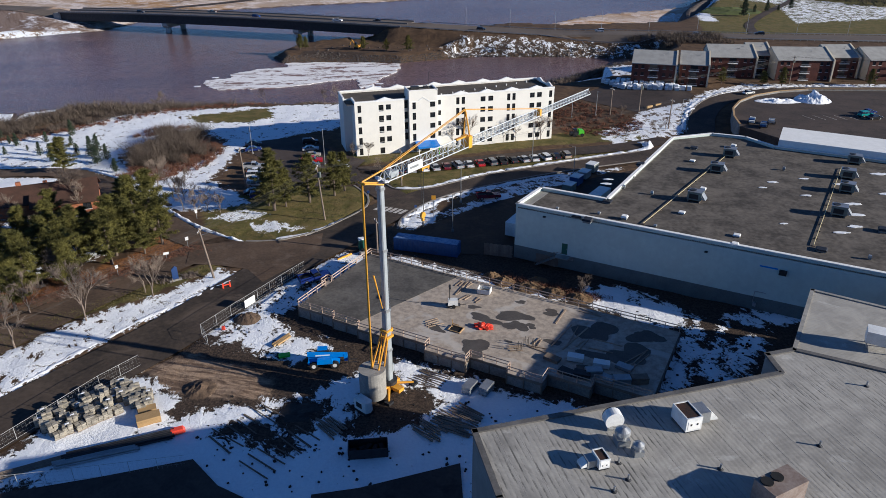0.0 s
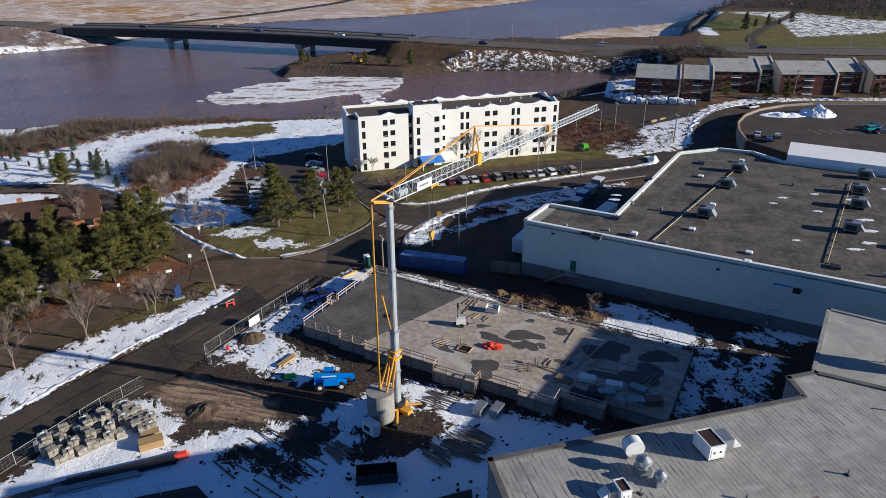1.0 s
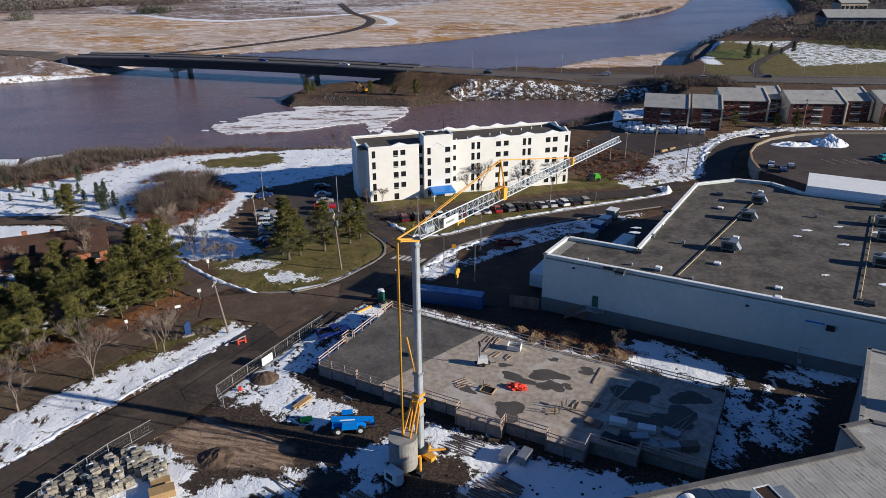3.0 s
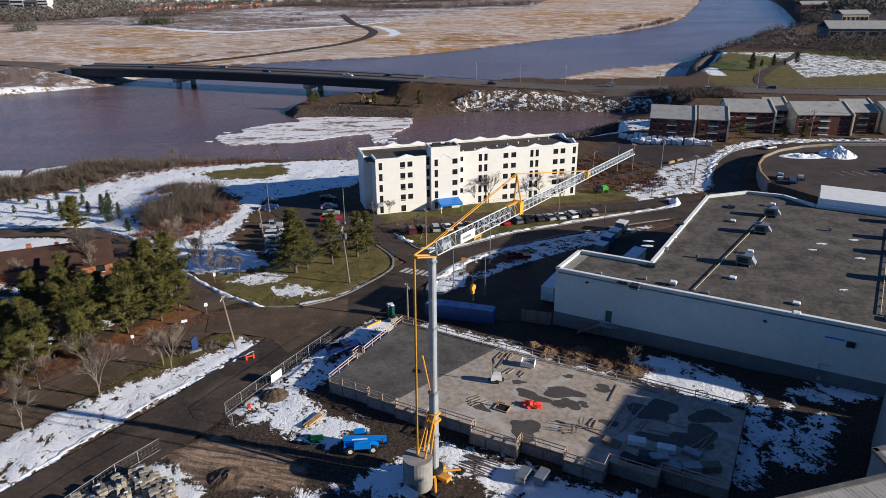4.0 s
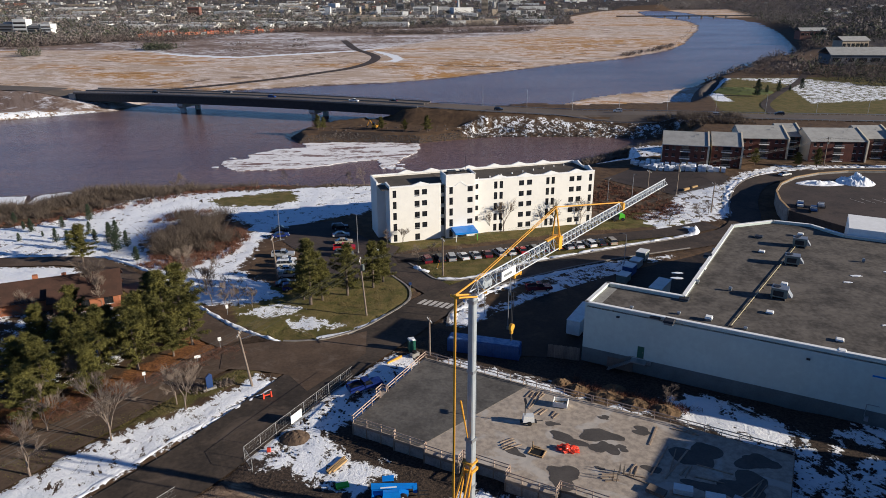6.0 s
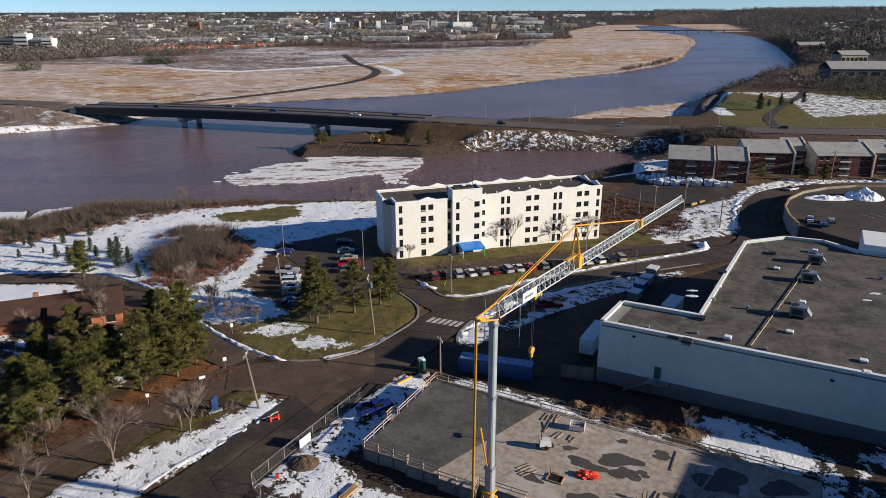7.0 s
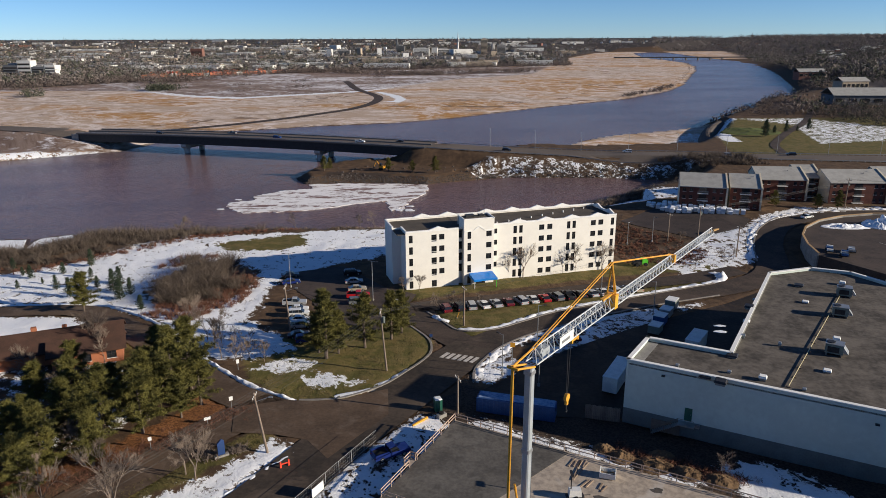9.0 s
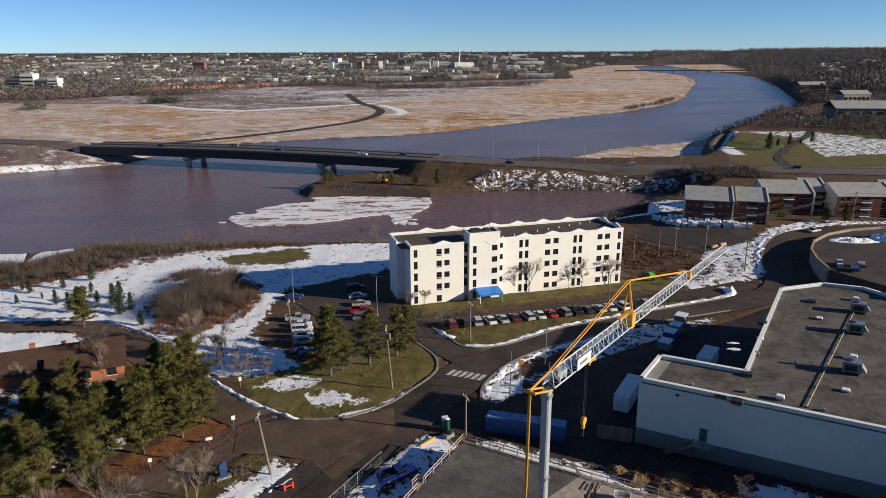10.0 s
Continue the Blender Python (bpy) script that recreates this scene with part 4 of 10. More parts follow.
# ---- the store with the dark flat roof ----
def big_store():
    s = thing("store_building", 10.3, 114.8, -0.4, -26.4, "long grey-walled store with a dark ballasted flat roof", "store")
    # local x runs along the long wall, y runs back
    top = 10.7
    out = [(0, 0), (130, 0), (130, 57.6), (38, 57.6), (31.4, 62.1), (23.9, 61.4), (16.4, 53.9), (13.6, 9.9), (0.97, 9.75)]
    n = len(out)
    for k in range(n):
        (ax, ay), (bx, by) = out[k], out[(k + 1) % n]
        ln, an = math.hypot(bx - ax, by - ay), math.degrees(math.atan2(by - ay, bx - ax))
        m = pose(ax, ay, 0, 0, 0, an)
        holes = [(9.0, 10.1, 2.7, 4.85)] if k == 0 else []
        sh, low = Shape(), Shape()
        grid_wall(sh, ln, 2.6 if k == 0 else 0.0, top, holes, 0.35)
        part("wall", sh, GREY_SIDING, s, at=m)
        if k == 0:
            low.box(ln / 2, 0.14, 0, ln, 0.35, 2.6)
            part("wall", low, STORE_BASE, s, "darker grey painted block base", at=m)
            door = part("door", Shape().box(9.55, 0.12, 2.7, 1.05, 0.08, 2.12), DARK_GREEN, s, "dark green steel service door")
            part("handle", Shape().box(9.9, 0.05, 3.7, 0.05, 0.08, 0.2), STEEL, door)
        part("coping", Shape().box(ln / 2, 0.16, top, ln + 0.3, 0.62, 0.14), WHITE_TRIM, s, at=m)
    roof = Shape().prism([(x, y) for x, y in out], top - 0.75, top - 0.5)
    part("roof", roof, GRAVEL_ROOF, s)
    pale = Shape().box(1.7, 4.8, top - 0.498, 1.6, 8.6, 0.02, -5.7).box(8, 0.9, top - 0.498, 11, 0.9, 0.016).box(15.3, 32, top - 0.498, 0.5, 43, 0.02, -3.6)
    part("roof_edge", pale, CONCRETE, s, "pale bare strip along the parapet")
    # steps at the service door
    st = Shape()
    st.box(9.5, -0.8, 2.45, 2.4, 1.5, 0.15)
    stairs = part("stairs", st, STEEL, s)
    for j in range(13):
        part("step", Shape().box(8.2 - j * 0.28, -0.8, 2.4 - (j + 1) * 0.18, 0.3, 1.2, 0.06), STEEL, stairs)
    rl = Shape()
    rl.tube((10.6, -1.45, 3.55), (8.3, -1.45, 3.55), 0.04).tube((8.3, -1.45, 3.55), (4.6, -1.45, 1.1), 0.04)
    for j in range(5):
        rl.tube((8.3 - j * 0.92, -1.45, 2.4 - j * 0.6), (8.3 - j * 0.92, -1.45, 3.5 - j * 0.61), 0.03)
    rl.box(6.5, -0.2, 0, 4.2, 0.1, 1.9)
    part("railing", rl, WOOD_GREY, stairs)
    for x0, z0, w, h in ((5.5, 9.2, 0.5, 0.18), (33, 8.6, 0.5, 0.18), (44.5, 7.3, 1.1, 0.8), (10.9, 2.0, 0.9, 0.6), (41.5, 1.0, 0.5, 0.7)):
        part("wall_fixture", Shape().box(x0, -0.2, z0, w, 0.4, h), DARK_METAL if h > 0.7 or h < 0.3 else STEEL, s)
    part("wall_pipe", Shape().tube((41.2, -0.15, 1.6), (41.2, -0.15, 3.6), 0.05).tube((41.2, -0.15, 3.6), (42.8, -0.15, 3.6), 0.05), STEEL, s)
    part("wall_mark", Shape().box(42.4, -0.012, 7.95, 2.6, 0.02, 0.25), BLUE_PAINT, s, "faded blue painted mark")
    part("back_hall", Shape().box(69, 63.4, -1, 61, 11, 13.2), WHITE_TRIM, s, "pale taller block behind the dark roof")
    return s


STORE = big_store()


def store_xy(x, y):
    c, s = math.cos(radians(-26.4)), math.sin(radians(-26.4))
    return 10.3 + x * c - y * s, 110.3 + x * s + y * c


def store_local(wx, wy):
    c, s = math.cos(radians(-26.4)), math.sin(radians(-26.4))
    dx, dy = wx - 10.3, wy - 114.8
    return dx * c + dy * s, -dx * s + dy * c


ROOF_Z = 9.82


def roof_unit(x, y, z, turn, size=1.0, mat=None, first=[]):
    """A rooftop air handler with hood, louvres and feet."""
    if not first:
        u = thing("rooftop_unit", 0, 0, 0, 0, "grey-green rooftop air conditioning unit on the dark roof", "air conditioner", "store roof units")
        body = Shape().box(0, 0, 0.35, 2.5, 1.9, 1.5)
        part("body", body, UNIT_GREEN, u)
        part("hood", Shape().add([(1.25, -0.8, 0.6), (2.0, -0.8, 0.6), (1.25, -0.8, 1.6), (1.25, 0.8, 0.6), (2.0, 0.8, 0.6), (1.25, 0.8, 1.6)], [(0, 1, 2), (5, 4, 3), (1, 4, 5, 2), (0, 3, 4, 1)]), STEEL, u)
        part("lid", Shape().box(0, 0, 1.85, 2.6, 2.0, 0.08), STEEL, u)
        part("fan", Shape().tube((-0.55, 0, 1.93), (-0.55, 0, 2.03), 0.6, n=16), DARK_METAL, u)
        part("louvre", Shape().box(-0.1, -0.97, 0.6, 1.6, 0.06, 0.9), DARK_METAL, u)
        for dx in (-1, 1):
            part("skid", Shape().box(dx, 0, 0, 0.2, 2.1, 0.35), WOOD_GREY, u)
        u.matrix_basis = pose(x, y, z, 0, 0, turn)
        first.append(u)
        return u
    u = copy_thing(first[0], pose(x, y, z, 0, 0, turn))
    return u


for _x, _y in ((43.1, 118.2), (52.0, 133.7), (57.9, 143.6), (72.7, 123.0), (65.9, 111.8), (82.3, 139.5), (76.5, 130.5), (95, 120), (88, 105)):
    roof_unit(_x, _y, ROOF_Z, -28 + 4 * math.sin(_x))


def curb_vent(x, y, z, w, h, mat, label):
    v = thing("roof_vent", x, y, z, -28, label, "roof vent", "store roof vents")
    part("curb", Shape().box(0, 0, 0, w, w, h * 0.55), GREY_BASE, v)
    part("cap", Shape().box(0, 0, h * 0.55, w * 1.25, w * 1.25, h * 0.45, taper=0.8), mat, v)


for _k, (_x, _y) in enumerate(((33.0, 106.3), (43.6, 98.8), (56.6, 97.7), (62.5, 94.8), (45.3, 102.7), (22, 108), (17.5, 113.5), (61, 150), (52, 149), (66, 135), (39, 112), (70, 105), (24.5, 111.5), (28.5, 109.4), (27, 117), (31.4, 124), (34.5, 130.6), (37.5, 137), (40, 141), (46, 123), (20.5, 110), (36, 121), (49, 140))):
    curb_vent(_x, _y, ROOF_Z, 0.45 + 0.45 * (_k % 3), 0.4 + 0.3 * (_k % 2), (STEEL, WHITE_TRIM, DARK_METAL)[_k % 3], ("galvanised", "white", "dark")[_k % 3] + " metal vent on the dark store roof")
PIPE_YELLOW = paint("pale_yellow_pipe", (0.52, 0.44, 0.24), 0.5)
for _a, _b in (((31.2, 107.2), (59, 146)), ((56.1, 99.3), (78, 136))):
    gp = thing("gas_pipe", *_a, ROOF_Z, 0, "yellow gas pipe on timber blocks across the roof", "pipe", "roof pipes")
    dx, dy = _b[0] - _a[0], _b[1] - _a[1]
    part("pipe", Shape().tube((0, 0, 0.22), (dx, dy, 0.22), 0.07), PIPE_YELLOW, gp)
    for j in range(14):
        part("block", Shape().box(dx * j / 13, dy * j / 13, 0, 0.6, 0.2, 0.12, -28), WOOD_GREY, gp)


# ---- the near building with the sheet roof ----
HALL = 0.98


def on_hall(x, y, z):
    """A place on the hall, from its own plan."""
    return x * HALL - 0.009, y * HALL + 0.005, z * HALL + 1.157


def near_hall():
    h = thing("hall_building", *on_hall(0, 0, 0), 0, "large grey hall with a streaked sheet-membrane roof", "commercial building")
    h.scale = (HALL, HALL, HALL)
    out = [(1.7, 47.5), (3.6, 39.7), (20, -28), (95, -5), (78, 45), (43.5, 57.4), (35.7, 61.1), (32.4, 60.1), (32.6, 56.9)]
    n = len(out)
    for k in range(n):
        (ax, ay), (bx, by) = out[k], out[(k + 1) % n]
        ln, an = math.hypot(bx - ax, by - ay), math.degrees(math.atan2(by - ay, bx - ax))
        m = pose(ax, ay, 0, 0, 0, an)
        part("wall", Shape().box(ln / 2, 0.2, -4, ln, 0.4, 19.9), GREY_BASE, h, at=m)
        part("edge_flashing", Shape().box(ln / 2, 0.12, 15.9, ln + 0.2, 0.55, 0.22), worn_edge, h, at=m)
    part("roof", Shape().prism(out, 15.6, 15.96), membrane_roof(17), h)
    # roll joints of the sheets
    d = Vector((math.cos(radians(-73)), math.sin(radians(-73))))
    for k in range(24):
        a = Vector((2.6, 47.4)) + Vector((math.cos(radians(17)), math.sin(radians(17)))) * (1.0 + k * 1.9)
        b = a + d * (62 if k < 16 else 40)
        part("seam", Shape().tube((a.x, a.y, 15.958), (b.x, b.y, 15.958), 0.008, n=4), CONCRETE, h)
    low = [(49.0, 84.1), (40.4, 69.5), (35.9, 61.9), (43.6, 57.6), (78, 45.3), (92, 58)]
    part("low_roof", Shape().prism(low, 10.05, 10.35), membrane_roof(-60, 0.12), h, "paler lower roof beyond the step")
    for k in range(len(low)):
        (ax, ay), (bx, by) = low[k], low[(k + 1) % len(low)]
        if k in (2, 3):
            continue
        ln, an = math.hypot(bx - ax, by - ay), math.degrees(math.atan2(by - ay, bx - ax))
        m = pose(ax, ay, 0, 0, 0, an)
        part("wall", Shape().box(ln / 2, 0.2, -4, ln - 0.02, 0.4, 14.3), GREY_BASE, h, at=m)
        part("edge_flashing", Shape().box(ln / 2, 0.12, 10.3, ln + 0.2, 0.5, 0.2), CONCRETE, h, at=m)

    # unseen taller block, added out of view to cast shade across slab and yard
    shade_block = [(87.5, 75.3), (116, 62.5), (116, 67.8), (89.9, 79.4)]
    for k in range(4):
        (ax, ay), (bx, by) = shade_block[k], shade_block[(k + 1) % 4]
        ln, an = math.hypot(bx - ax, by - ay), math.degrees(math.atan2(by - ay, bx - ax))
        part("shade_block_wall", Shape().box(ln / 2, 0.2, -4, ln - 0.02, 0.4, 26.4), GREY_BASE, h, at=pose(ax, ay, 0, 0, 0, an))
    part("shade_block_roof", Shape().prism(shade_block, 22.1, 22.35), GRAVEL_ROOF, h)


worn_edge = worn("weathered_flashing", (0.17, 0.16, 0.15), (0.10, 0.095, 0.09), 0.7, 0.2, big=0.6, fine=4)
near_hall()


# ---- townhouses ----
def townhouse(x, y, w, turn, depth=13.0, zb=-1.2, tall=7.6, recess=True):
    t = thing("townhouse", x, y, zb, turn, "red-brown brick townhouse with a grey shingle roof and balcony", "townhouse", "row of townhouses")
    sh = Shape()
    holes, wins = [], []
    mid = (w / 2 - 2.0, w / 2 + 2.0)
    for k in range(3):
        z0 = 0.7 + k * 2.55
        for c in ((1.6, w - 1.6, 3.9, w - 3.9) if w > 12 else (1.6, w - 1.6)):
            holes.append((c - 0.55, c + 0.55, z0, z0 + 1.25))
            wins.append((c, z0))
    grid_wall(sh, w, 0, tall, holes)
    part("wall", sh, BRICK_RED, t, at=pose(-w / 2, 0, 0))
    for c, z0 in wins:
        win = put_window(t, c - w / 2, 0, z0, 1.1, 1.25)
    for sx in (-1, 1):
        ends = Shape()
        xx = sx * (w / 2 - 0.15)
        ends.add([(xx - 0.15, 0.3, 0), (xx + 0.15, 0.3, 0), (xx + 0.15, depth, 0), (xx - 0.15, depth, 0), (xx - 0.15, 0.3, tall), (xx + 0.15, 0.3, tall), (xx + 0.15, depth, tall + 0.4), (xx - 0.15, depth, tall + 0.4),
                  (xx - 0.15, depth * 0.72, tall + 3.1), (xx + 0.15, depth * 0.72, tall + 3.1)],
                 [(3, 2, 1, 0), (0, 1, 5, 4), (2, 3, 7, 6), (1, 2, 6, 9, 5), (3, 0, 4, 8, 7), (4, 5, 9, 8), (8, 9, 6, 7)])
        part("end_wall", ends, worn_cream, t, "pale cream end wall")
    part("back_wall", Shape().box(0, depth - 0.1, 0, w - 0.6, 0.3, tall + 0.4), BRICK_RED, t)
    rf = Shape()
    for (ya, za), (yb, zb2) in (((-0.5, tall - 0.1), (depth * 0.72, tall + 3.2)), ((depth * 0.72, tall + 3.2), (depth + 0.4, tall + 0.4))):
        rf.add([(-w / 2 - 0.2, ya, za), (w / 2 + 0.2, ya, za), (w / 2 + 0.2, yb, zb2), (-w / 2 - 0.2, yb, zb2), (-w / 2 - 0.2, ya, za + 0.22), (w / 2 + 0.2, ya, za + 0.22), (w / 2 + 0.2, yb, zb2 + 0.22), (-w / 2 - 0.2, yb, zb2 + 0.22)],
               [(3, 2, 1, 0), (4, 5, 6, 7), (0, 1, 5, 4), (1, 2, 6, 5), (2, 3, 7, 6), (3, 0, 4, 7)])
    part("roof", rf, SHINGLE_GREY, t)
    fin = Shape().add([(w / 2 + dx, y2, z2) for dx in (-0.1, 0.45) for y2, z2 in ((-0.9, 0), (depth + 0.3, 0), (depth + 0.3, tall + 0.9), (depth * 0.72, tall + 3.75), (-0.9, tall + 0.35))],
                      [(0, 1, 2, 3, 4), (9, 8, 7, 6, 5), (0, 5, 6, 1), (1, 6, 7, 2), (2, 7, 8, 3), (3, 8, 9, 4), (4, 9, 5, 0)])
    part("party_wall", fin, worn_cream, t, "pale cream party wall rising over the roof")
    for k in range(3):
        b = Shape().box(0, -0.6, 0.25 + k * 2.55, 3.6, 1.2, 0.14)
        bal = part("balcony", b, WHITE_TRIM, t)
        rl = Shape().box(0, -1.18, 1.2 + k * 2.55, 3.6, 0.05, 0.06)
        for j in range(13):
            rl.box(-1.75 + j * 0.29, -1.18, 0.35 + k * 2.55, 0.04, 0.04, 0.9)
        part("railing", rl, STEEL, bal)
        part("balcony_door", Shape().box(0, -0.03, 0.4 + k * 2.55, 2.6, 0.06, 2.0), GLASS, bal)
    part("roof_vent", Shape().tube((w * 0.2, 6, tall + 1.5), (w * 0.2, 6, tall + 2.7), 0.12).tube((w * 0.3, 7.5, tall + 1.5), (w * 0.3, 7.5, tall + 3.1), 0.1), STEEL, t)
    return t


worn_cream = worn("cream_cladding", (0.62, 0.55, 0.42), (0.52, 0.45, 0.34), 0.8, big=0.4, fine=5, rel=0.1)
for _t in ((70.7, 260.0, 15.5, -15), (85.0, 258.5, 10.0, -15), (104, 273, 17, -6), (116, 277, 8, -4), (129, 267.5, 20, -2), (146, 273, 11, 0), (163, 268, 20, 2), (183, 272, 14, 4), (203, 268, 20, 6)):
    townhouse(*_t)

# ---- highway bridge and causeway ----
HIGHWAY_ASPHALT = worn("faded_highway_asphalt", (0.145, 0.118, 0.098), (0.105, 0.086, 0.072), 0.9, big=0.05, fine=1.2, rel=0.15)
PIER_CONCRETE = worn("pale_pier_concrete", (0.50, 0.48, 0.44), (0.38, 0.36, 0.33), 0.85, big=0.3, fine=3, rel=0.2)


def highway_bridge():
    a, b = Vector((-254.0, 461.0, 0.0)), Vector((-31.0, 394.0, 0.0))
    ln, an = (b - a).length, math.degrees(math.atan2(b.y - a.y, b.x - a.x))
    br = thing("highway_bridge", a.x, a.y, a.z, an, "long dark steel girder highway bridge on concrete piers", "bridge")
    n = 24

    def hump(x):
        return -0.4 + 1.1 * x / ln + 1.25 * math.sin(math.pi * x / ln)

    def strip(y0, y1, za, zb):
        sh = Shape()
        for k in range(n + 1):
            x = ln * k / n
            sh.v += [(x, y0, hump(x) + za), (x, y1, hump(x) + za), (x, y1, hump(x) + zb), (x, y0, hump(x) + zb)]
        for k in range(n):
            o = 4 * k
            sh.f += [(o + j, o + (j + 1) % 4, o + 4 + (j + 1) % 4, o + 4 + j) for j in range(4)]
        sh.f += [(0, 3, 2, 1), (4 * n, 4 * n + 1, 4 * n + 2, 4 * n + 3)]
        sh.f = [f[::-1] for f in sh.f]
        return sh

    part("deck", strip(-8, 13.5, -0.4, 0.0), HIGHWAY_ASPHALT, br)
    for y in (-7.0, -2.2, 2.6, 7.6, 12.4):
        part("girder", strip(y - 0.3, y + 0.3, -4.9, -0.4), DARK_METAL, br)
    part("median", strip(2.5, 3.0, 0.0, 0.75), KERB, br)
    for y in (-7.85, 13.35):
        part("parapet", strip(y - 0.2, y + 0.2, 0.0, 0.55), KERB, br)
        part("guard_rail", strip(y - 0.05, y + 0.05, 0.85, 1.0), STEEL, br)
        for k in range(56):
            x = ln * (k + 0.5) / 56
            part("rail_post", Shape().box(x, y, hump(x) + 0.5, 0.12, 0.1, 0.4), STEEL, br)
    for x in (79.4, 168.6):
        z = hump(x)
        cap = Shape().add([(x + sx * 1.7, y, zz) for sx in (-1, 1) for y, zz in ((-7.6, z - 5.0), (13.2, z - 5.0), (13.2, z - 6.4), (11.5, z - 7.6), (-5.9, z - 7.6), (-7.6, z - 6.4))],
                          [(0, 1, 2, 3, 4, 5), (11, 10, 9, 8, 7, 6), (0, 6, 7, 1), (1, 7, 8, 2), (2, 8, 9, 3), (3, 9, 10, 4), (4, 10, 11, 5), (5, 11, 6, 0)])
        pier = part("pier", cap, PIER_CONCRETE, br)
        for y in (-4.2, 9.8):
            part("column", Shape().tube((x, y, -11.5), (x, y, z - 7.4), 1.7, n=16), PIER_CONCRETE, pier)
    for x in (-1.5, ln + 1.5):
        part("abutment", Shape().box(x, 2.75, -6.5, 5.0, 21.4, 6.0 + hump(x)), CONCRETE, br)
    return br


highway_bridge()
HIGHWAY = smooth_line([(-31, 397), (-2, 389), (38, 382), (91, 371), (190, 356), (330, 350), (700, 345)], 8)
solo("road", ribbon(HIGHWAY, 9.5, 0.25, 4), HIGHWAY_ASPHALT, "four-lane causeway road with worn grey asphalt", "road", kind="structure")
solo("road", ribbon(smooth_line([(-255, 463.5), (-320, 481), (-450, 515), (-800, 595)], 12), 10, 0.25, 4), HIGHWAY_ASPHALT, "highway leading on from the bridge", "road", kind="structure")


def rail_along(line, off, step, label):
    g = thing("guard_rail", 0, 0, 0, 0, label, "guard rail", "causeway rails")
    pts = []
    for k, q in enumerate(line):
        d = (line[min(k + 1, len(line) - 1)] - line[max(k - 1, 0)]).normalized()
        x, y = q.x - d.y * off, q.y + d.x * off
        pts.append(Vector((x, y, level(x, y) + 0.1)))
    sh, posts = Shape(), Shape()
    for p, q in zip(pts, pts[1:]):
        for j in range(step):
            m = p.lerp(q, j / step)
            posts.box(m.x, m.y, m.z, 0.15, 0.15, 0.65)
    for p in pts:
        sh.v += [(p.x, p.y - 0.05, p.z + 0.5), (p.x, p.y + 0.05, p.z + 0.5), (p.x, p.y + 0.05, p.z + 0.8), (p.x, p.y - 0.05, p.z + 0.8)]
    for k in range(len(pts) - 1):
        sh.f += [(4 * k + j, 4 * k + 4 + j, 4 * k + 4 + (j + 1) % 4, 4 * k + (j + 1) % 4) for j in range(4)]
    sh.f += [(0, 1, 2, 3), tuple(4 * len(pts) - 1 - j for j in range(4))]
    part("rail", sh, STEEL, g)
    tagged(part("post", posts, STEEL, g), kind="stuff")


rail_along([p for p in HIGHWAY if p.x < 330], -10.5, 3, "galvanised guard rail beside the causeway road")
rail_along([p for p in HIGHWAY if p.x < 330], 10.5, 3, "galvanised guard rail on the river side of the causeway")


def rocks(name, spots, label, size=(0.25, 0.7), seed=3, mat=None):
    """Loose boulders, too many to count."""
    rng = random.Random(seed)
    sh = Shape()
    for x, y in spots:
        r = rng.uniform(*size)
        z = level(x, y)
        ring = [(math.cos(k * 1.2566 + rng.uniform(-0.3, 0.3)) * r * rng.uniform(0.7, 1.1), math.sin(k * 1.2566) * r * rng.uniform(0.6, 1.0)) for k in range(5)]
        vs = [(x + a, y + b, z - 0.2) for a, b in ring] + [(x + a * 0.7, y + b * 0.7, z + r * rng.uniform(0.35, 0.7)) for a, b in ring]
        sh.add(vs, [(k, (k + 1) % 5, 5 + (k + 1) % 5, 5 + k) for k in range(5)] + [(5, 6, 7, 8, 9)])
    return solo(name, sh, mat or RIPRAP, label, "boulders", kind="stuff")


_r = random.Random(5)
_spots = []
for _k in range(3000):
    _t = _r.random()
    _x = -95 + 180 * _t
    _y0 = float(np.interp(_x, [-95, -88, -68, -47, -30, -20, -6, 8, 36, 63, 88], [352, 341, 344.7, 343.5, 341, 346.4, 352, 357.6, 357.7, 356.5, 352])) + 0.2
    _w = 4.5 if _x < -12 else 9.0
    _spots.append((_x, _y0 + _r.random() ** 1.3 * _w))
for _k in range(700):
    _x = _r.uniform(-30, 150)
    _spots.append((_x, float(np.interp(_x, [-36, 0, 41, 111, 142], [420, 420, 436, 440, 470])) - _r.random() * 6))
for _k in range(500):
    _t = _r.random()
    _spots.append((166 + 58 * _t + _r.uniform(0, 5), 549 + 98 * _t - _r.uniform(0, 8)))
rocks("riprap", _spots, "dark boulders along the causeway shore with snow between them", (0.14, 0.48), seed=6)
_spots = [(_r.uniform(-84, -14), 0) for _k in range(45)]
_spots = [(x, float(np.interp(x, [-88, -60, -24, -3], [345, 345, 345, 354])) + _r.uniform(4, 28)) for x, _ in _spots]
rocks("boulder_field", _spots, "brown earth clods on the spit before the bridge", (0.3, 0.8), 9, RIPRAP)


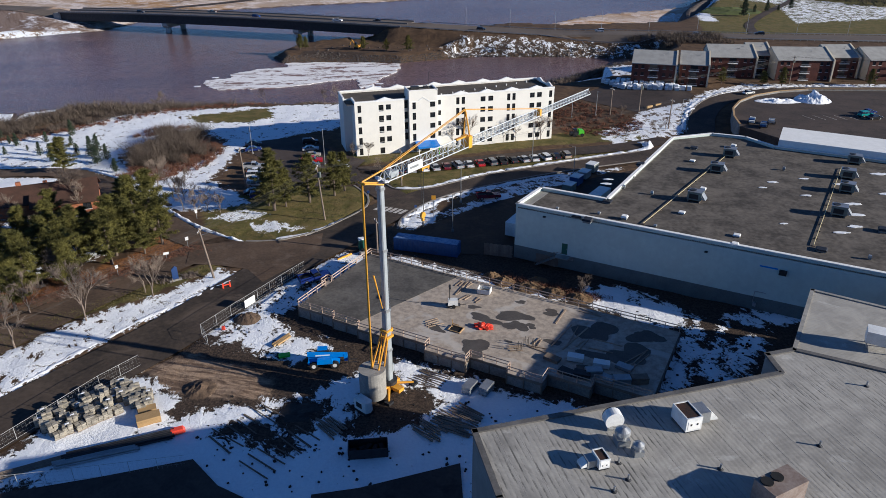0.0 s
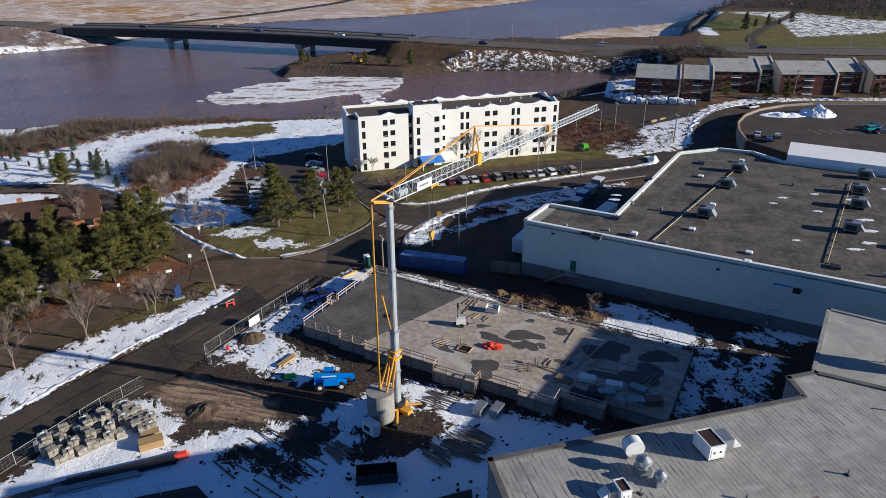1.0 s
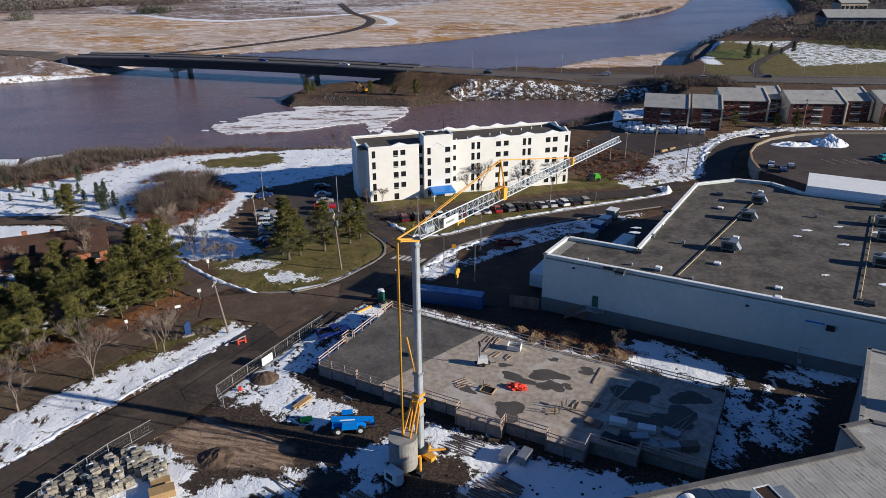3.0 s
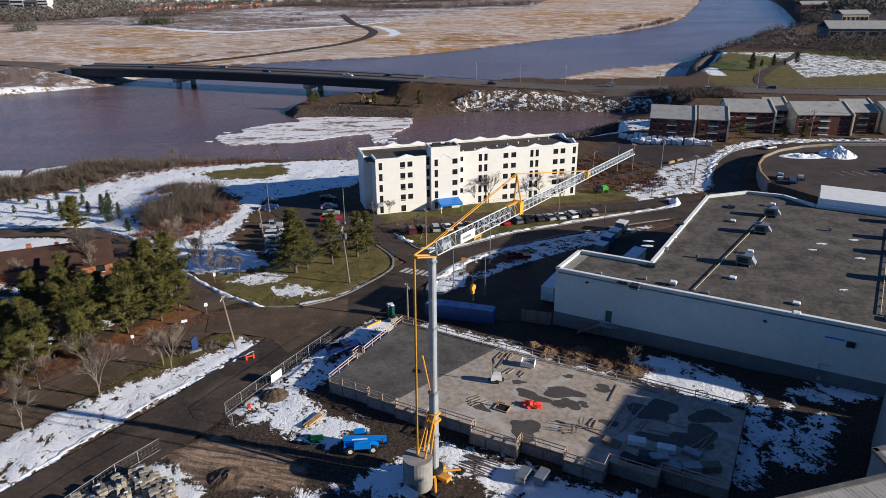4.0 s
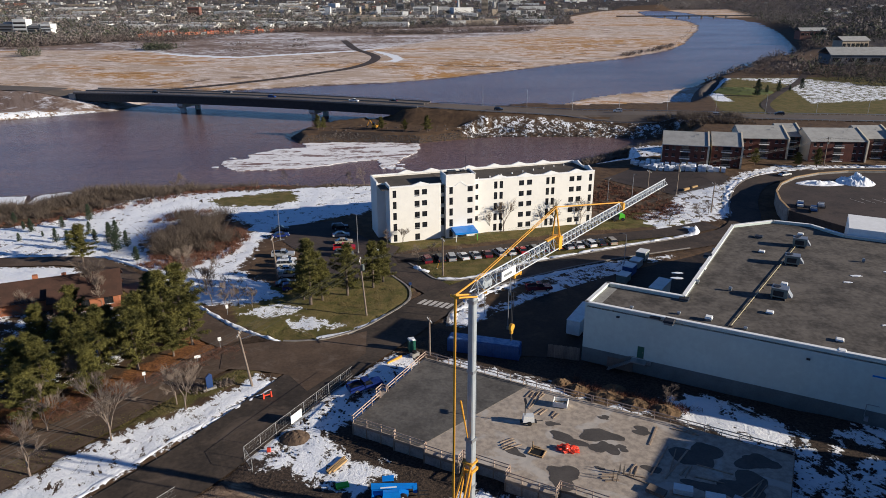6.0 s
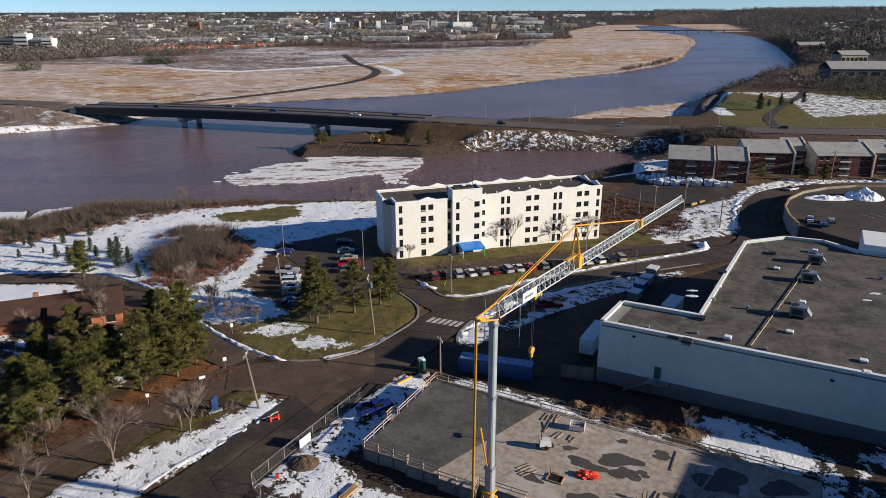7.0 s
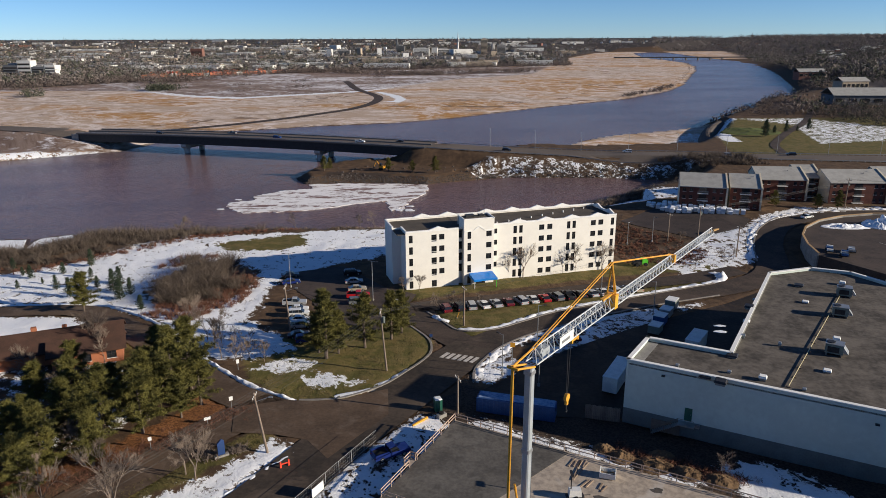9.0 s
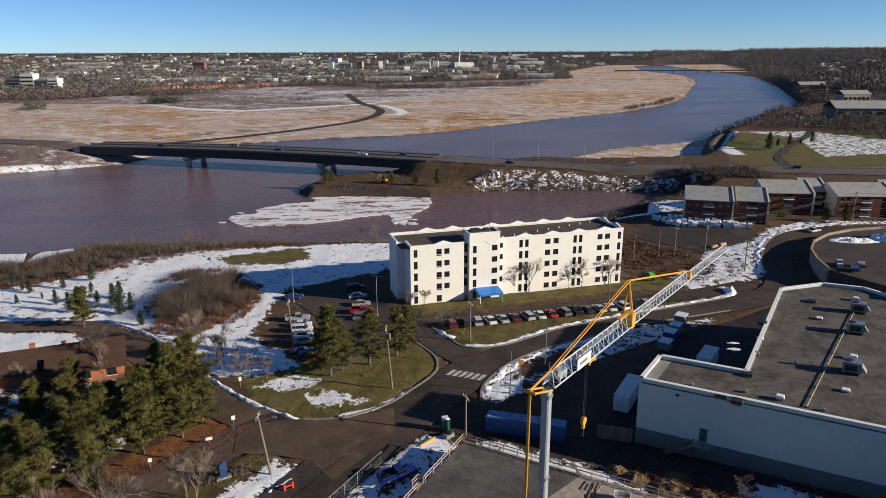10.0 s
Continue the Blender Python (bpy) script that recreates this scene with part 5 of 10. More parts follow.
# ice on the river before the causeway
def ice():
    rng = random.Random(11)
    sh = Shape()
    core = [(-111, 295), (-102, 285), (-86, 286), (-74, 290), (-63, 297), (-57, 301.5), (-46, 306), (-42, 288), (-37, 298), (-35, 308), (-30, 321), (-29, 340), (-47, 342.2), (-68, 343), (-86, 340.5), (-82, 331), (-96, 325.5), (-105, 314), (-102, 307.5), (-112, 302)]
    pts = []
    for (ax, ay), (bx, by) in zip(core, core[1:] + core[:1]):
        for k in range(9):
            t = k / 9
            w = 0.05 * math.hypot(bx - ax, by - ay) + 0.15
            pts.append((ax + (bx - ax) * t + rng.uniform(-w, w), ay + (by - ay) * t + rng.uniform(-w, w)))
    sh.prism(pts, WATER - 0.1, WATER + 0.12)
    solo("ice_sheet", sh, ice_sheet(), "broken white ice sheet lying on the brown river", "ice", kind="structure")
    mud = worn("wet_bank_mud", (0.10, 0.062, 0.045), (0.055, 0.036, 0.028), 0.6, big=0.2, fine=2, rel=0.5, dist=0.1)
    for out in ([(-163, 228), (-157, 231.5), (-164, 245.6), (-173.5, 244)], [(-159, 234), (-150, 231), (-147.5, 247), (-151, 252), (-160.5, 246)]):
        cx, cy = sum(p[0] for p in out) / len(out), sum(p[1] for p in out) / len(out)
        for k, mt, z0, z1, nm in ((1.15, mud, -0.3, 0.18, "mud_spit"), (0.92, SNOW, 0.1, 0.42, "spit_snow")):
            ring = []
            for (ax, ay), (bx, by) in zip(out, out[1:] + out[:1]):
                for j in range(6):
                    s = k * rng.uniform(0.9, 1.08)
                    ring.append((cx + (ax + (bx - ax) * j / 6 - cx) * s, cy + (ay + (by - ay) * j / 6 - cy) * s))
            solo(nm, Shape().prism(ring, WATER + z0, WATER + z1), mt, "snow-covered mud spit at the river bank" if nm == "spit_snow" else "wet brown mud spit at the river bank", "bank", kind="structure")
    fl = Shape()
    for k in range(14):
        x, y = rng.choice([(rng.uniform(-112, -95), rng.uniform(283, 314)), (rng.uniform(-44, -34), rng.uniform(284, 300))])
        r = rng.uniform(0.4, 1.8)
        fl.prism([(x + math.cos(a) * r * 2 * rng.uniform(0.6, 1), y + math.sin(a) * r * rng.uniform(0.6, 1)) for a in (0, 1, 2, 3, 4, 5)], WATER - 0.05, WATER + 0.1)
    solo("ice_floes", fl, SNOW, "small loose ice floes beside the ice sheet", "ice", kind="stuff")


ice()

# ---- building site: slab, crane, machines ----
SLAB_TURN = -26.5
SLAB_O = Vector((-25.1, 92.5))
DECK = 1.85


def slab_xy(u, v):
    c, s = math.cos(radians(SLAB_TURN)), math.sin(radians(SLAB_TURN))
    return SLAB_O.x + u * c - v * s, SLAB_O.y + u * s + v * c


# dark concrete for damp stains and for shade painted on the deck
DAMP_AND_SHADE = worn("damp_and_shaded_concrete", (0.105, 0.092, 0.08), (0.075, 0.066, 0.058), 0.5, big=0.5, fine=4, rel=0.1)


def foundation():
    f = thing("foundation_slab", SLAB_O.x, SLAB_O.y, 0, SLAB_TURN, "concrete foundation deck of an unfinished building with forms and wooden guard rails", "foundation")
    # the outer edge, with the stepped front
    edge = [(0, 0), (7, 0), (7, -0.5), (12, -0.5), (12, -1.1), (17, -1.1), (17, 0.2), (23.5, 0.2), (23.5, -1.2), (30, -1.2), (30, 0.2), (36, 0.2), (36, -0.8), (41, -0.8), (41, 1.4), (47, 1.4), (47, 2.8),
            (54.6, 2.8), (54.6, 20.2), (28, 20.4), (0, 20.8), (0, 9), (-0.9, 9), (-0.9, 7.2), (0, 7.2)]
    part("slab", Shape().prism(edge, DECK - 0.5, DECK - 0.02), slab_top(), f)
    part("fresh_pour", Shape().prism([(0.1, 0.1), (7.1, 0.1), (7.1, -0.4), (10.9, -0.4), (18.0, 20.3), (0.1, 20.6)], DECK - 0.1, DECK + 0.02), DARK_CONCRETE, f, "darker freshly poured deck")
    rng = random.Random(17)
    # the last, large patches paint the deck's shaded end darker; the rest are damp stains
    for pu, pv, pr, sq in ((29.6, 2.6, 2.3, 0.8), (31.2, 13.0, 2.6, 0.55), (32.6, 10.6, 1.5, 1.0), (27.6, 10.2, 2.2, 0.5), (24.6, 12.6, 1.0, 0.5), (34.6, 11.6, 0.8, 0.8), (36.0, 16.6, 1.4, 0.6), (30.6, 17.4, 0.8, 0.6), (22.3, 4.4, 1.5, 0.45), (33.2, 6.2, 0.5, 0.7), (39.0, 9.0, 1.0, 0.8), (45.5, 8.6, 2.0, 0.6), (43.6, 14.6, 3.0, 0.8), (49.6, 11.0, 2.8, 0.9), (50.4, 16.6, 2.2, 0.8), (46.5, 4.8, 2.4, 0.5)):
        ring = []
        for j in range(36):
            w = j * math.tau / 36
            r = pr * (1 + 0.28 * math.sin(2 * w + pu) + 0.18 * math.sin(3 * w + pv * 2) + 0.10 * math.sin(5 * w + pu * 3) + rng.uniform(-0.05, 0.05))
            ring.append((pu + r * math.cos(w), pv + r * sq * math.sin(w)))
        part("damp_and_shade_patch", Shape().prism(ring, DECK - 0.06, DECK - 0.012 + 0.0004 * pu), DAMP_AND_SHADE, f, "dark patch on the concrete, for damp stains and painted shade")
    n = len(edge)
    for k in range(n):
        (ax, ay), (bx, by) = edge[k], edge[(k + 1) % n]
        ln, an = math.hypot(bx - ax, by - ay), math.degrees(math.atan2(by - ay, bx - ax))
        m = pose(ax, ay, 0, 0, 0, an)
        part("foundation_wall", Shape().box(ln / 2, 0.14, -1.6, ln - 0.02, 0.3, DECK + 1.1), FORM_CONCRETE, f, at=m)
        cnt = max(1, round(ln / 2.4))
        for j in range(cnt + 1):
            part("form_stud", Shape().box(min(max(ln * j / cnt, 0.08), ln - 0.08), -0.07, -1.5, 0.12, 0.1, DECK + 1.0), WOOD_GREY, f, at=m)
        part("edge_board", Shape().box(ln / 2, -0.05, DECK - 0.42, ln, 0.08, 0.4), WOOD_GREY, f, at=m)
        if k in (17,):
            continue
        rail = RAIL_WOOD
        posts = max(1, round(ln / 2.2))
        for j in range(posts + 1):
            x = min(max(ln * j / posts, 0.1), ln - 0.1)
            part("rail_post", Shape().box(x, 0.08, DECK, 0.09, 0.09, 1.1), rail, f, at=m)
        for h in (0.5, 1.0):
            part("rail_board", Shape().box(ln / 2, 0.0, DECK + h, ln + 0.15, 0.04, 0.14), rail, f, at=m)
    return f


foundation()


def heap(x, y, z, shape_fn, name, label, category, group="", turn=0.0):
    t = thing(name, x, y, z, turn, label, category, group)
    shape_fn(t)
    return t


def lumber(x, y, z, turn, n, length, label, mat=None, seed=0, w=0.2, h=0.1, spread=0.5, loose=9.0):
    """Loose boards lying side by side and across."""
    rng = random.Random(seed)
    t = thing("lumber_pile", x, y, z, turn, label, "lumber", "loose lumber")
    for k in range(n):
        ln = length * rng.uniform(0.7, 1.05)
        m = pose(rng.uniform(-0.4, 0.4), (k - n / 2) * spread, 0.004 + 0.01 * (k % 3), 0, 0, rng.uniform(-loose, loose))
        part("board", Shape().box(0, 0, 0, ln, w * rng.uniform(0.6, 1.2), h), mat or DECK_WOOD, t, at=m)
    return t


def deck_at(u, v):
    return (*slab_xy(u, v), DECK - 0.015)


for _k, (_u, _v, _a, _n, _l) in enumerate(((20.9, 5.6, 55, 4, 2.6), (19.6, 18.6, 85, 4, 2.2), (20.2, 16.6, 90, 2, 4.6), (22.0, 14.8, 80, 2, 2.4), (24.0, 15.0, 80, 2, 2.0), (37.3, 16.0, 85, 1, 5.0), (39.2, 11.0, 84, 1, 7.0), (36.8, 8.2, 88, 2, 2.2),
                                            (37.5, 6.7, 0, 2, 3.8), (41.0, 11.6, 85, 2, 8.4), (46.0, 12.8, 0, 1, 4.8), (45.6, 10.4, -2, 1, 4.0), (42.6, 10.6, 80, 2, 3.2), (41.2, 19.6, -4, 2, 4.5), (34.6, 5.2, 30, 3, 2.4), (50.6, 10.5, 70, 3, 5.0))):
    lumber(*deck_at(_u, _v), SLAB_TURN + _a, _n, _l, "loose pale boards lying on the concrete deck", seed=_k, spread=0.55)


def tarp(x, y, z, turn):
    t = thing("tarp_bundle", x, y, z, turn, "crumpled bright red-orange tarpaulin bundle on the deck", "tarpaulin")
    rng = random.Random(4)
    bm = bmesh.new()
    bmesh.ops.create_icosphere(bm, subdivisions=4, radius=1.0)
    for v in bm.verts:
        k = 1 + 0.45 * noise.noise(v.co * 2.3) + 0.25 * noise.noise(v.co * 6)
        v.co = Vector((v.co.x * 1.35 * k, v.co.y * 0.75 * k, max(v.co.z, -0.1) * 0.55 * k + 0.05))
    me = bpy.data.meshes.new("cover")
    bm.to_mesh(me)
    bm.free()
    me.materials.append(RED_PLASTIC)
    part("cover", me, None, t)


tarp(*slab_xy(28.4, 7.9), DECK, SLAB_TURN + 15)


def skip_box(x, y, z, turn):
    t = thing("skip_bin", x, y, z, turn, "open white steel skip bin with timber inside", "bin")
    part("floor", Shape().box(0, 0, 0.1, 2.0, 1.3, 0.08), WHITE_PAINT, t)
    for sx in (-1, 1):
        part("side", Shape().box(sx * 1.0, 0, 0.1, 0.08, 1.4, 0.9), WHITE_PAINT, t)
        part("side", Shape().box(0, sx * 0.68, 0.1, 1.94, 0.08, 0.75), WHITE_PAINT, t)
    for k in range(3):
        part("board", Shape().box(0, -0.3 + k * 0.3, 0.25 + 0.1 * k, 1.7, 0.18, 0.06, 8 * k), WOOD_RAW, t)


skip_box(*slab_xy(24.2, 17.4), DECK, SLAB_TURN + 10)


def light_tower(x, y, z, turn):
    t = thing("light_tower", x, y, z, turn, "white towable lighting generator with a folded mast", "generator")
    part("housing", Shape().box(0, 0, 0.45, 1.6, 1.0, 0.9, taper=0.9), WHITE_PAINT, t)
    part("frame", Shape().box(0, 0, 0.3, 2.3, 0.9, 0.12), DARK_METAL, t)
    part("mast", Shape().tube((-0.5, 0, 1.3), (-0.5, 0, 3.4), 0.07), DARK_METAL, t)
    part("lamp_head", Shape().box(-0.5, 0, 3.4, 0.3, 1.1, 0.3), DARK_METAL, t)
    for sy in (-0.55, 0.55):
        w = part("wheel", Shape().tube((0.1, sy - 0.1, 0.3), (0.1, sy + 0.1, 0.3), 0.3, n=14), BLACK, t)
    part("tow_bar", Shape().tube((0.9, 0, 0.4), (2.0, 0, 0.4), 0.05), DARK_METAL, t)


light_tower(*slab_xy(21.7, 11.1), DECK, SLAB_TURN + 30)


def opening(x, y, z, turn):
    t = thing("floor_opening", x, y, z, turn, "timber-framed hatch opening in the concrete deck", "hatch")
    part("pit", Shape().box(0, 0, 0, 1.8, 1.4, 0.03), BLACK, t)
    for sx in (-0.95, 0.95):
        part("frame_board", Shape().box(sx, 0, 0, 0.12, 1.6, 0.16), WOOD_RAW, t)
    for sy in (-0.75, 0.75):
        part("frame_board", Shape().box(0, sy, 0, 1.8, 0.12, 0.16), WOOD_RAW, t)
    part("prop", Shape().box(-0.7, 0.2, 0.1, 0.12, 0.1, 1.3).box(-0.2, 0.3, 0.6, 1.1, 0.1, 0.12), WOOD_RAW, t)


opening(*slab_xy(25.1, 5.5), DECK, SLAB_TURN)


def rebar_starter(u, v):
    t = thing("starter_bars", *slab_xy(u, v), DECK - 0.02, SLAB_TURN, "upright steel starter bars standing out of the deck", "rebar", "starter bars")
    for k in range(4):
        part("bar", Shape().tube((k % 2 * 0.5, k // 2 * 0.5, 0), (k % 2 * 0.5, k // 2 * 0.5, 1.3), 0.035, n=5), DARK_METAL, t)


for _u, _v in ((35.6, 6.2), (36.8, 6.4), (35.2, 4.6)):
    rebar_starter(_u, _v)


def pallet_stack(x, y, z, turn, kind, label, layers=4, group="pallets of material"):
    t = thing("material_pallet", x, y, z, turn, label, "pallet", group)
    for sy in (-0.5, 0, 0.5):
        part("skid", Shape().box(0, sy, 0, 2.2, 0.1, 0.12), WOOD_GREY, t)
    mat = {"panel": STEEL, "wrap": WHITE_PAINT, "wood": WOOD_GREY, "dark": DARK_METAL}[kind]
    for k in range(layers):
        part("layer", Shape().box(0.03 * (k % 2), 0.04 * (k % 3 - 1), 0.12 + k * 0.21, 2.2, 1.2, 0.2), mat, t)
    return t


for _k, (_u, _v, _m) in enumerate(((43.2, 2.8, "dark"), (46.8, 6.5, "wrap"), (46.4, 4.2, "panel"), (49.7, 7.4, "panel"), (45.2, 3.0, "dark"), (50.2, 4.2, "panel"), (40.4, 4.8, "wood"), (43.2, 6.3, "wrap"), (52.2, 5.4, "wood"), (48.2, 3.9, "panel"))):
    pallet_stack(*slab_xy(_u, _v), DECK - 0.015, SLAB_TURN + 20 * (_k % 3) - 10, _m, {"dark": "dark formwork panels stacked on the deck", "wrap": "white-wrapped material pallet on the deck", "panel": "stacked steel form panels on a pallet", "wood": "weathered timber stack on a pallet"}[_m], 2 + _k % 3)
for _x, _y, _m in ((1.8, 74.2, "panel"), (4.0, 74.0, "panel")):
    pallet_stack(_x, _y, level(_x, _y), 60, _m, "strapped steel form panels on the snow beside the foundation", 5)


# the crane
def crane():
    mx, my, top = -9.0, 74.4, 29.2
    jib_turn = math.degrees(math.atan2(118 - my, 22 - mx))
    c = thing("tower_crane", mx, my, 0, jib_turn, "self-erecting tower crane with grey mast, yellow struts and lattice jib", "crane")
    # local x runs out along the jib
    mast = part("mast", Shape().prism([(-0.36, -0.25), (-0.25, -0.36), (0.25, -0.36), (0.36, -0.25), (0.36, 0.25), (0.25, 0.36), (-0.25, 0.36), (-0.36, 0.25)], 12.2, top), MAST_GREY, c)
    part("mast_section", Shape().prism([(-0.44, -0.33), (-0.33, -0.44), (0.33, -0.44), (0.44, -0.33), (0.44, 0.33), (0.33, 0.44), (-0.33, 0.44), (-0.44, 0.33)], 1.6, 12.2), MAST_GREY, mast)
    for z in (12.2, 6.2, 20.6, 28.6):
        part("collar", Shape().box(0, 0, z - 0.15, 0.98 if z < 13 else 0.8, 0.98 if z < 13 else 0.8, 0.35), STEEL, mast)
    lad = Shape()
    for k in range(44):
        lad.box(0.62, 0, 2 + k * 0.42, 0.04, 0.4, 0.03)
    for sy in (-0.2, 0.2):
        lad.tube((0.62, sy, 1.8), (0.62, sy, 20.5), 0.025, n=4)
    part("ladder", lad, STEEL, mast)
    # undercarriage, ballast and struts
    part("base_frame", Shape().box(0, 0, 0.35, 3.0, 1.2, 0.7).box(0, 0, 0.4, 1.0, 4.4, 0.5), CRANE_YELLOW, c)
    for a in (40, 140, 220, 320):
        leg = part("outrigger", Shape().tube((0, 0, 0.8), (3.3 * math.cos(radians(a)), 3.3 * math.sin(radians(a)), 0.45), 0.2, 0.14, 6), CRANE_YELLOW, c)
        part("foot", Shape().box(3.3 * math.cos(radians(a)), 3.3 * math.sin(radians(a)), 0.0, 0.9, 0.9, 0.35), DARK_METAL, leg)
    part("turntable", Shape().tube((0, 0, 1.05), (0, 0, 1.6), 1.1, n=20), DARK_METAL, c)
    bx = -2.7
    part("ballast", Shape().tube((bx, 0.4, 0.5), (bx, 0.4, 4.6), 1.75, n=28), CONCRETE, c, "tall pale concrete ballast cylinder", smooth=False)
    part("ballast_frame", Shape().box(-1.5, 0, 1.2, 2.4, 0.8, 0.35), CRANE_YELLOW, c)
    for sy in (-0.55, 0.55):
        part("strut", Shape().tube((bx + 0.2, sy, 4.6), (-0.45, sy * 0.7, 9.4), 0.13, n=8), CRANE_YELLOW, c)
        part("strut", Shape().tube((bx + 1.3, sy, 4.5), (-0.35, sy * 0.8, 8.4), 0.11, n=8), CRANE_YELLOW, c)
    part("bracket", Shape().box(-0.1, 0, 8.2, 1.3, 1.3, 0.35).box(-0.1, 0, 9.2, 1.2, 1.2, 0.25).box(0.7, 0, 8.6, 0.7, 0.3, 0.5), CRANE_YELLOW, c)
    part("winch_box", Shape().box(0.9, 0.5, 2.0, 0.9, 0.7, 1.2), MAST_GREY, c)
    # tail and back tie
    for sy in (-0.45, 0.45):
        part("tail_arm", Shape().tube((0.1, sy, top), (-3.0, sy, top + 1.0), 0.1, n=6), CRANE_YELLOW, c)
    part("tail_bar", Shape().box(-3.0, 0, top + 0.9, 0.2, 1.1, 0.22), CRANE_YELLOW, c)
    part("tail_bow", Shape().tube((-3.0, 0, top + 1.15), (0.3, 0, top + 1.55), 0.1, n=6), CRANE_YELLOW, c)
    for sy in (-0.07, 0.07):
        part("back_tie", Shape().tube((-3.0, sy, top + 1.05), (bx, 0.4 + sy, 4.6), 0.075, n=6), CRANE_YELLOW, c)
    part("ram", Shape().tube((-1.7, 0.2, 17.8), (-0.5, 0.1, 12.6), 0.12, 0.07, 8), CRANE_YELLOW, c)
    # jib: triangular lattice in two lengths
    def lattice(x0, x1, w, h, bays, r):
        out = []
        chords = [((x0, -w / 2, top + 0.2), (x1, -w / 2, top + 0.2)), ((x0, w / 2, top + 0.2), (x1, w / 2, top + 0.2)), ((x0, 0, top + 0.2 + h), (x1, 0, top + 0.2 + h))]
        for p, q in chords:
            out.append(("chord", Shape().tube(p, q, r, n=6)))
        lace = Shape()
        d = (x1 - x0) / bays
        for k in range(bays):
            xa, xm, xb = x0 + k * d, x0 + (k + 0.5) * d, x0 + (k + 1) * d
            for sy in (-w / 2, w / 2):
                lace.tube((xa, sy, top + 0.2), (xm, 0, top + 0.2 + h), r * 0.55, n=4).tube((xm, 0, top + 0.2 + h), (xb, sy, top + 0.2), r * 0.55, n=4)
            lace.tube((xa, -w / 2, top + 0.2), (xb, w / 2, top + 0.2), r * 0.5, n=4).tube((xa, -w / 2, top + 0.2), (xa, w / 2, top + 0.2), r * 0.5, n=4)
        out.append(("lacing", lace))
        return out

    for x0, x1, w, h, bays in ((0.2, 17.2, 1.15, 1.35, 15), (17.6, 36.2, 0.95, 1.0, 18), (36.4, 53.5, 0.85, 0.8, 18)):
        for nm, sh in lattice(x0, x1, w, h, bays, 0.075):
            part(nm, sh, WHITE_STEEL, c)
    part("jib_joint", Shape().box(17.4, 0, top, 0.8, 1.3, 1.6).box(16.2, 0, top + 1.5, 2.6, 0.4, 0.2), CRANE_YELLOW, c)
    part("a_frame", Shape().tube((17.4, -0.5, top + 1.5), (17.0, 0, top + 5.2), 0.1, n=6).tube((17.4, 0.5, top + 1.5), (17.0, 0, top + 5.2), 0.1, n=6).tube((18.2, 0, top + 1.2), (17.0, 0, top + 5.2), 0.07, n=6), CRANE_YELLOW, c)
    for sy in (-0.12, 0.12):
        part("fore_tie", Shape().tube((0.3, sy, top + 1.5), (17.0, sy, top + 5.2), 0.06, n=6), CRANE_YELLOW, c)
        part("fore_tie", Shape().tube((17.0, sy, top + 5.2), (36.3, sy, top + 1.2), 0.05, n=6), CRANE_YELLOW, c)
    part("jib_joint", Shape().box(36.3, 0, top + 0.1, 0.5, 1.0, 1.1), CRANE_YELLOW, c)
    part("sign_board", Shape().box(5.6, -0.72, top + 0.25, 2.8, 0.06, 1.1), WHITE_PAINT, c, "white board on the jib with plain grey bars")
    part("sign_bar", Shape().box(5.4, -0.76, top + 0.65, 1.6, 0.02, 0.28), STEEL, c)
    part("motor", Shape().box(2.3, 0, top + 0.3, 1.4, 0.7, 0.7).tube((1.6, -0.3, top + 0.9), (1.6, 0.3, top + 0.9), 0.3, n=12), MAST_GREY, c)
    tr = part("trolley", Shape().box(7.8, 0, top - 0.15, 1.5, 1.2, 0.22).box(7.2, 0, top - 0.35, 0.2, 1.2, 0.25).box(8.4, 0, top - 0.35, 0.2, 1.2, 0.25), CRANE_YELLOW, c)
    for dx in (-0.3, 0.3):
        part("hoist_rope", Shape().tube((7.8 + dx, 0, top - 0.3), (7.8 + dx * 0.4, 0, 23.0), 0.03, n=4), WIRE, c)
    hk = part("hook_block", Shape().tube((7.8, -0.15, 22.6), (7.8, 0.15, 22.6), 0.42, n=14).box(7.8, 0, 21.8, 0.35, 0.25, 0.7), CRANE_YELLOW, c)
    part("hook", Shape().tube((7.8, 0, 21.8), (7.8, 0, 21.3), 0.07).tube((7.8, 0, 21.3), (8.0, 0, 21.0), 0.07).tube((8.0, 0, 21.0), (7.7, 0, 20.95), 0.06), DARK_METAL, hk)
    return c


WHITE_STEEL = worn("pale_galvanised_lattice", (0.60, 0.62, 0.63), (0.46, 0.48, 0.49), 0.5, 0.3, big=0.7, fine=9, rel=0)
crane()


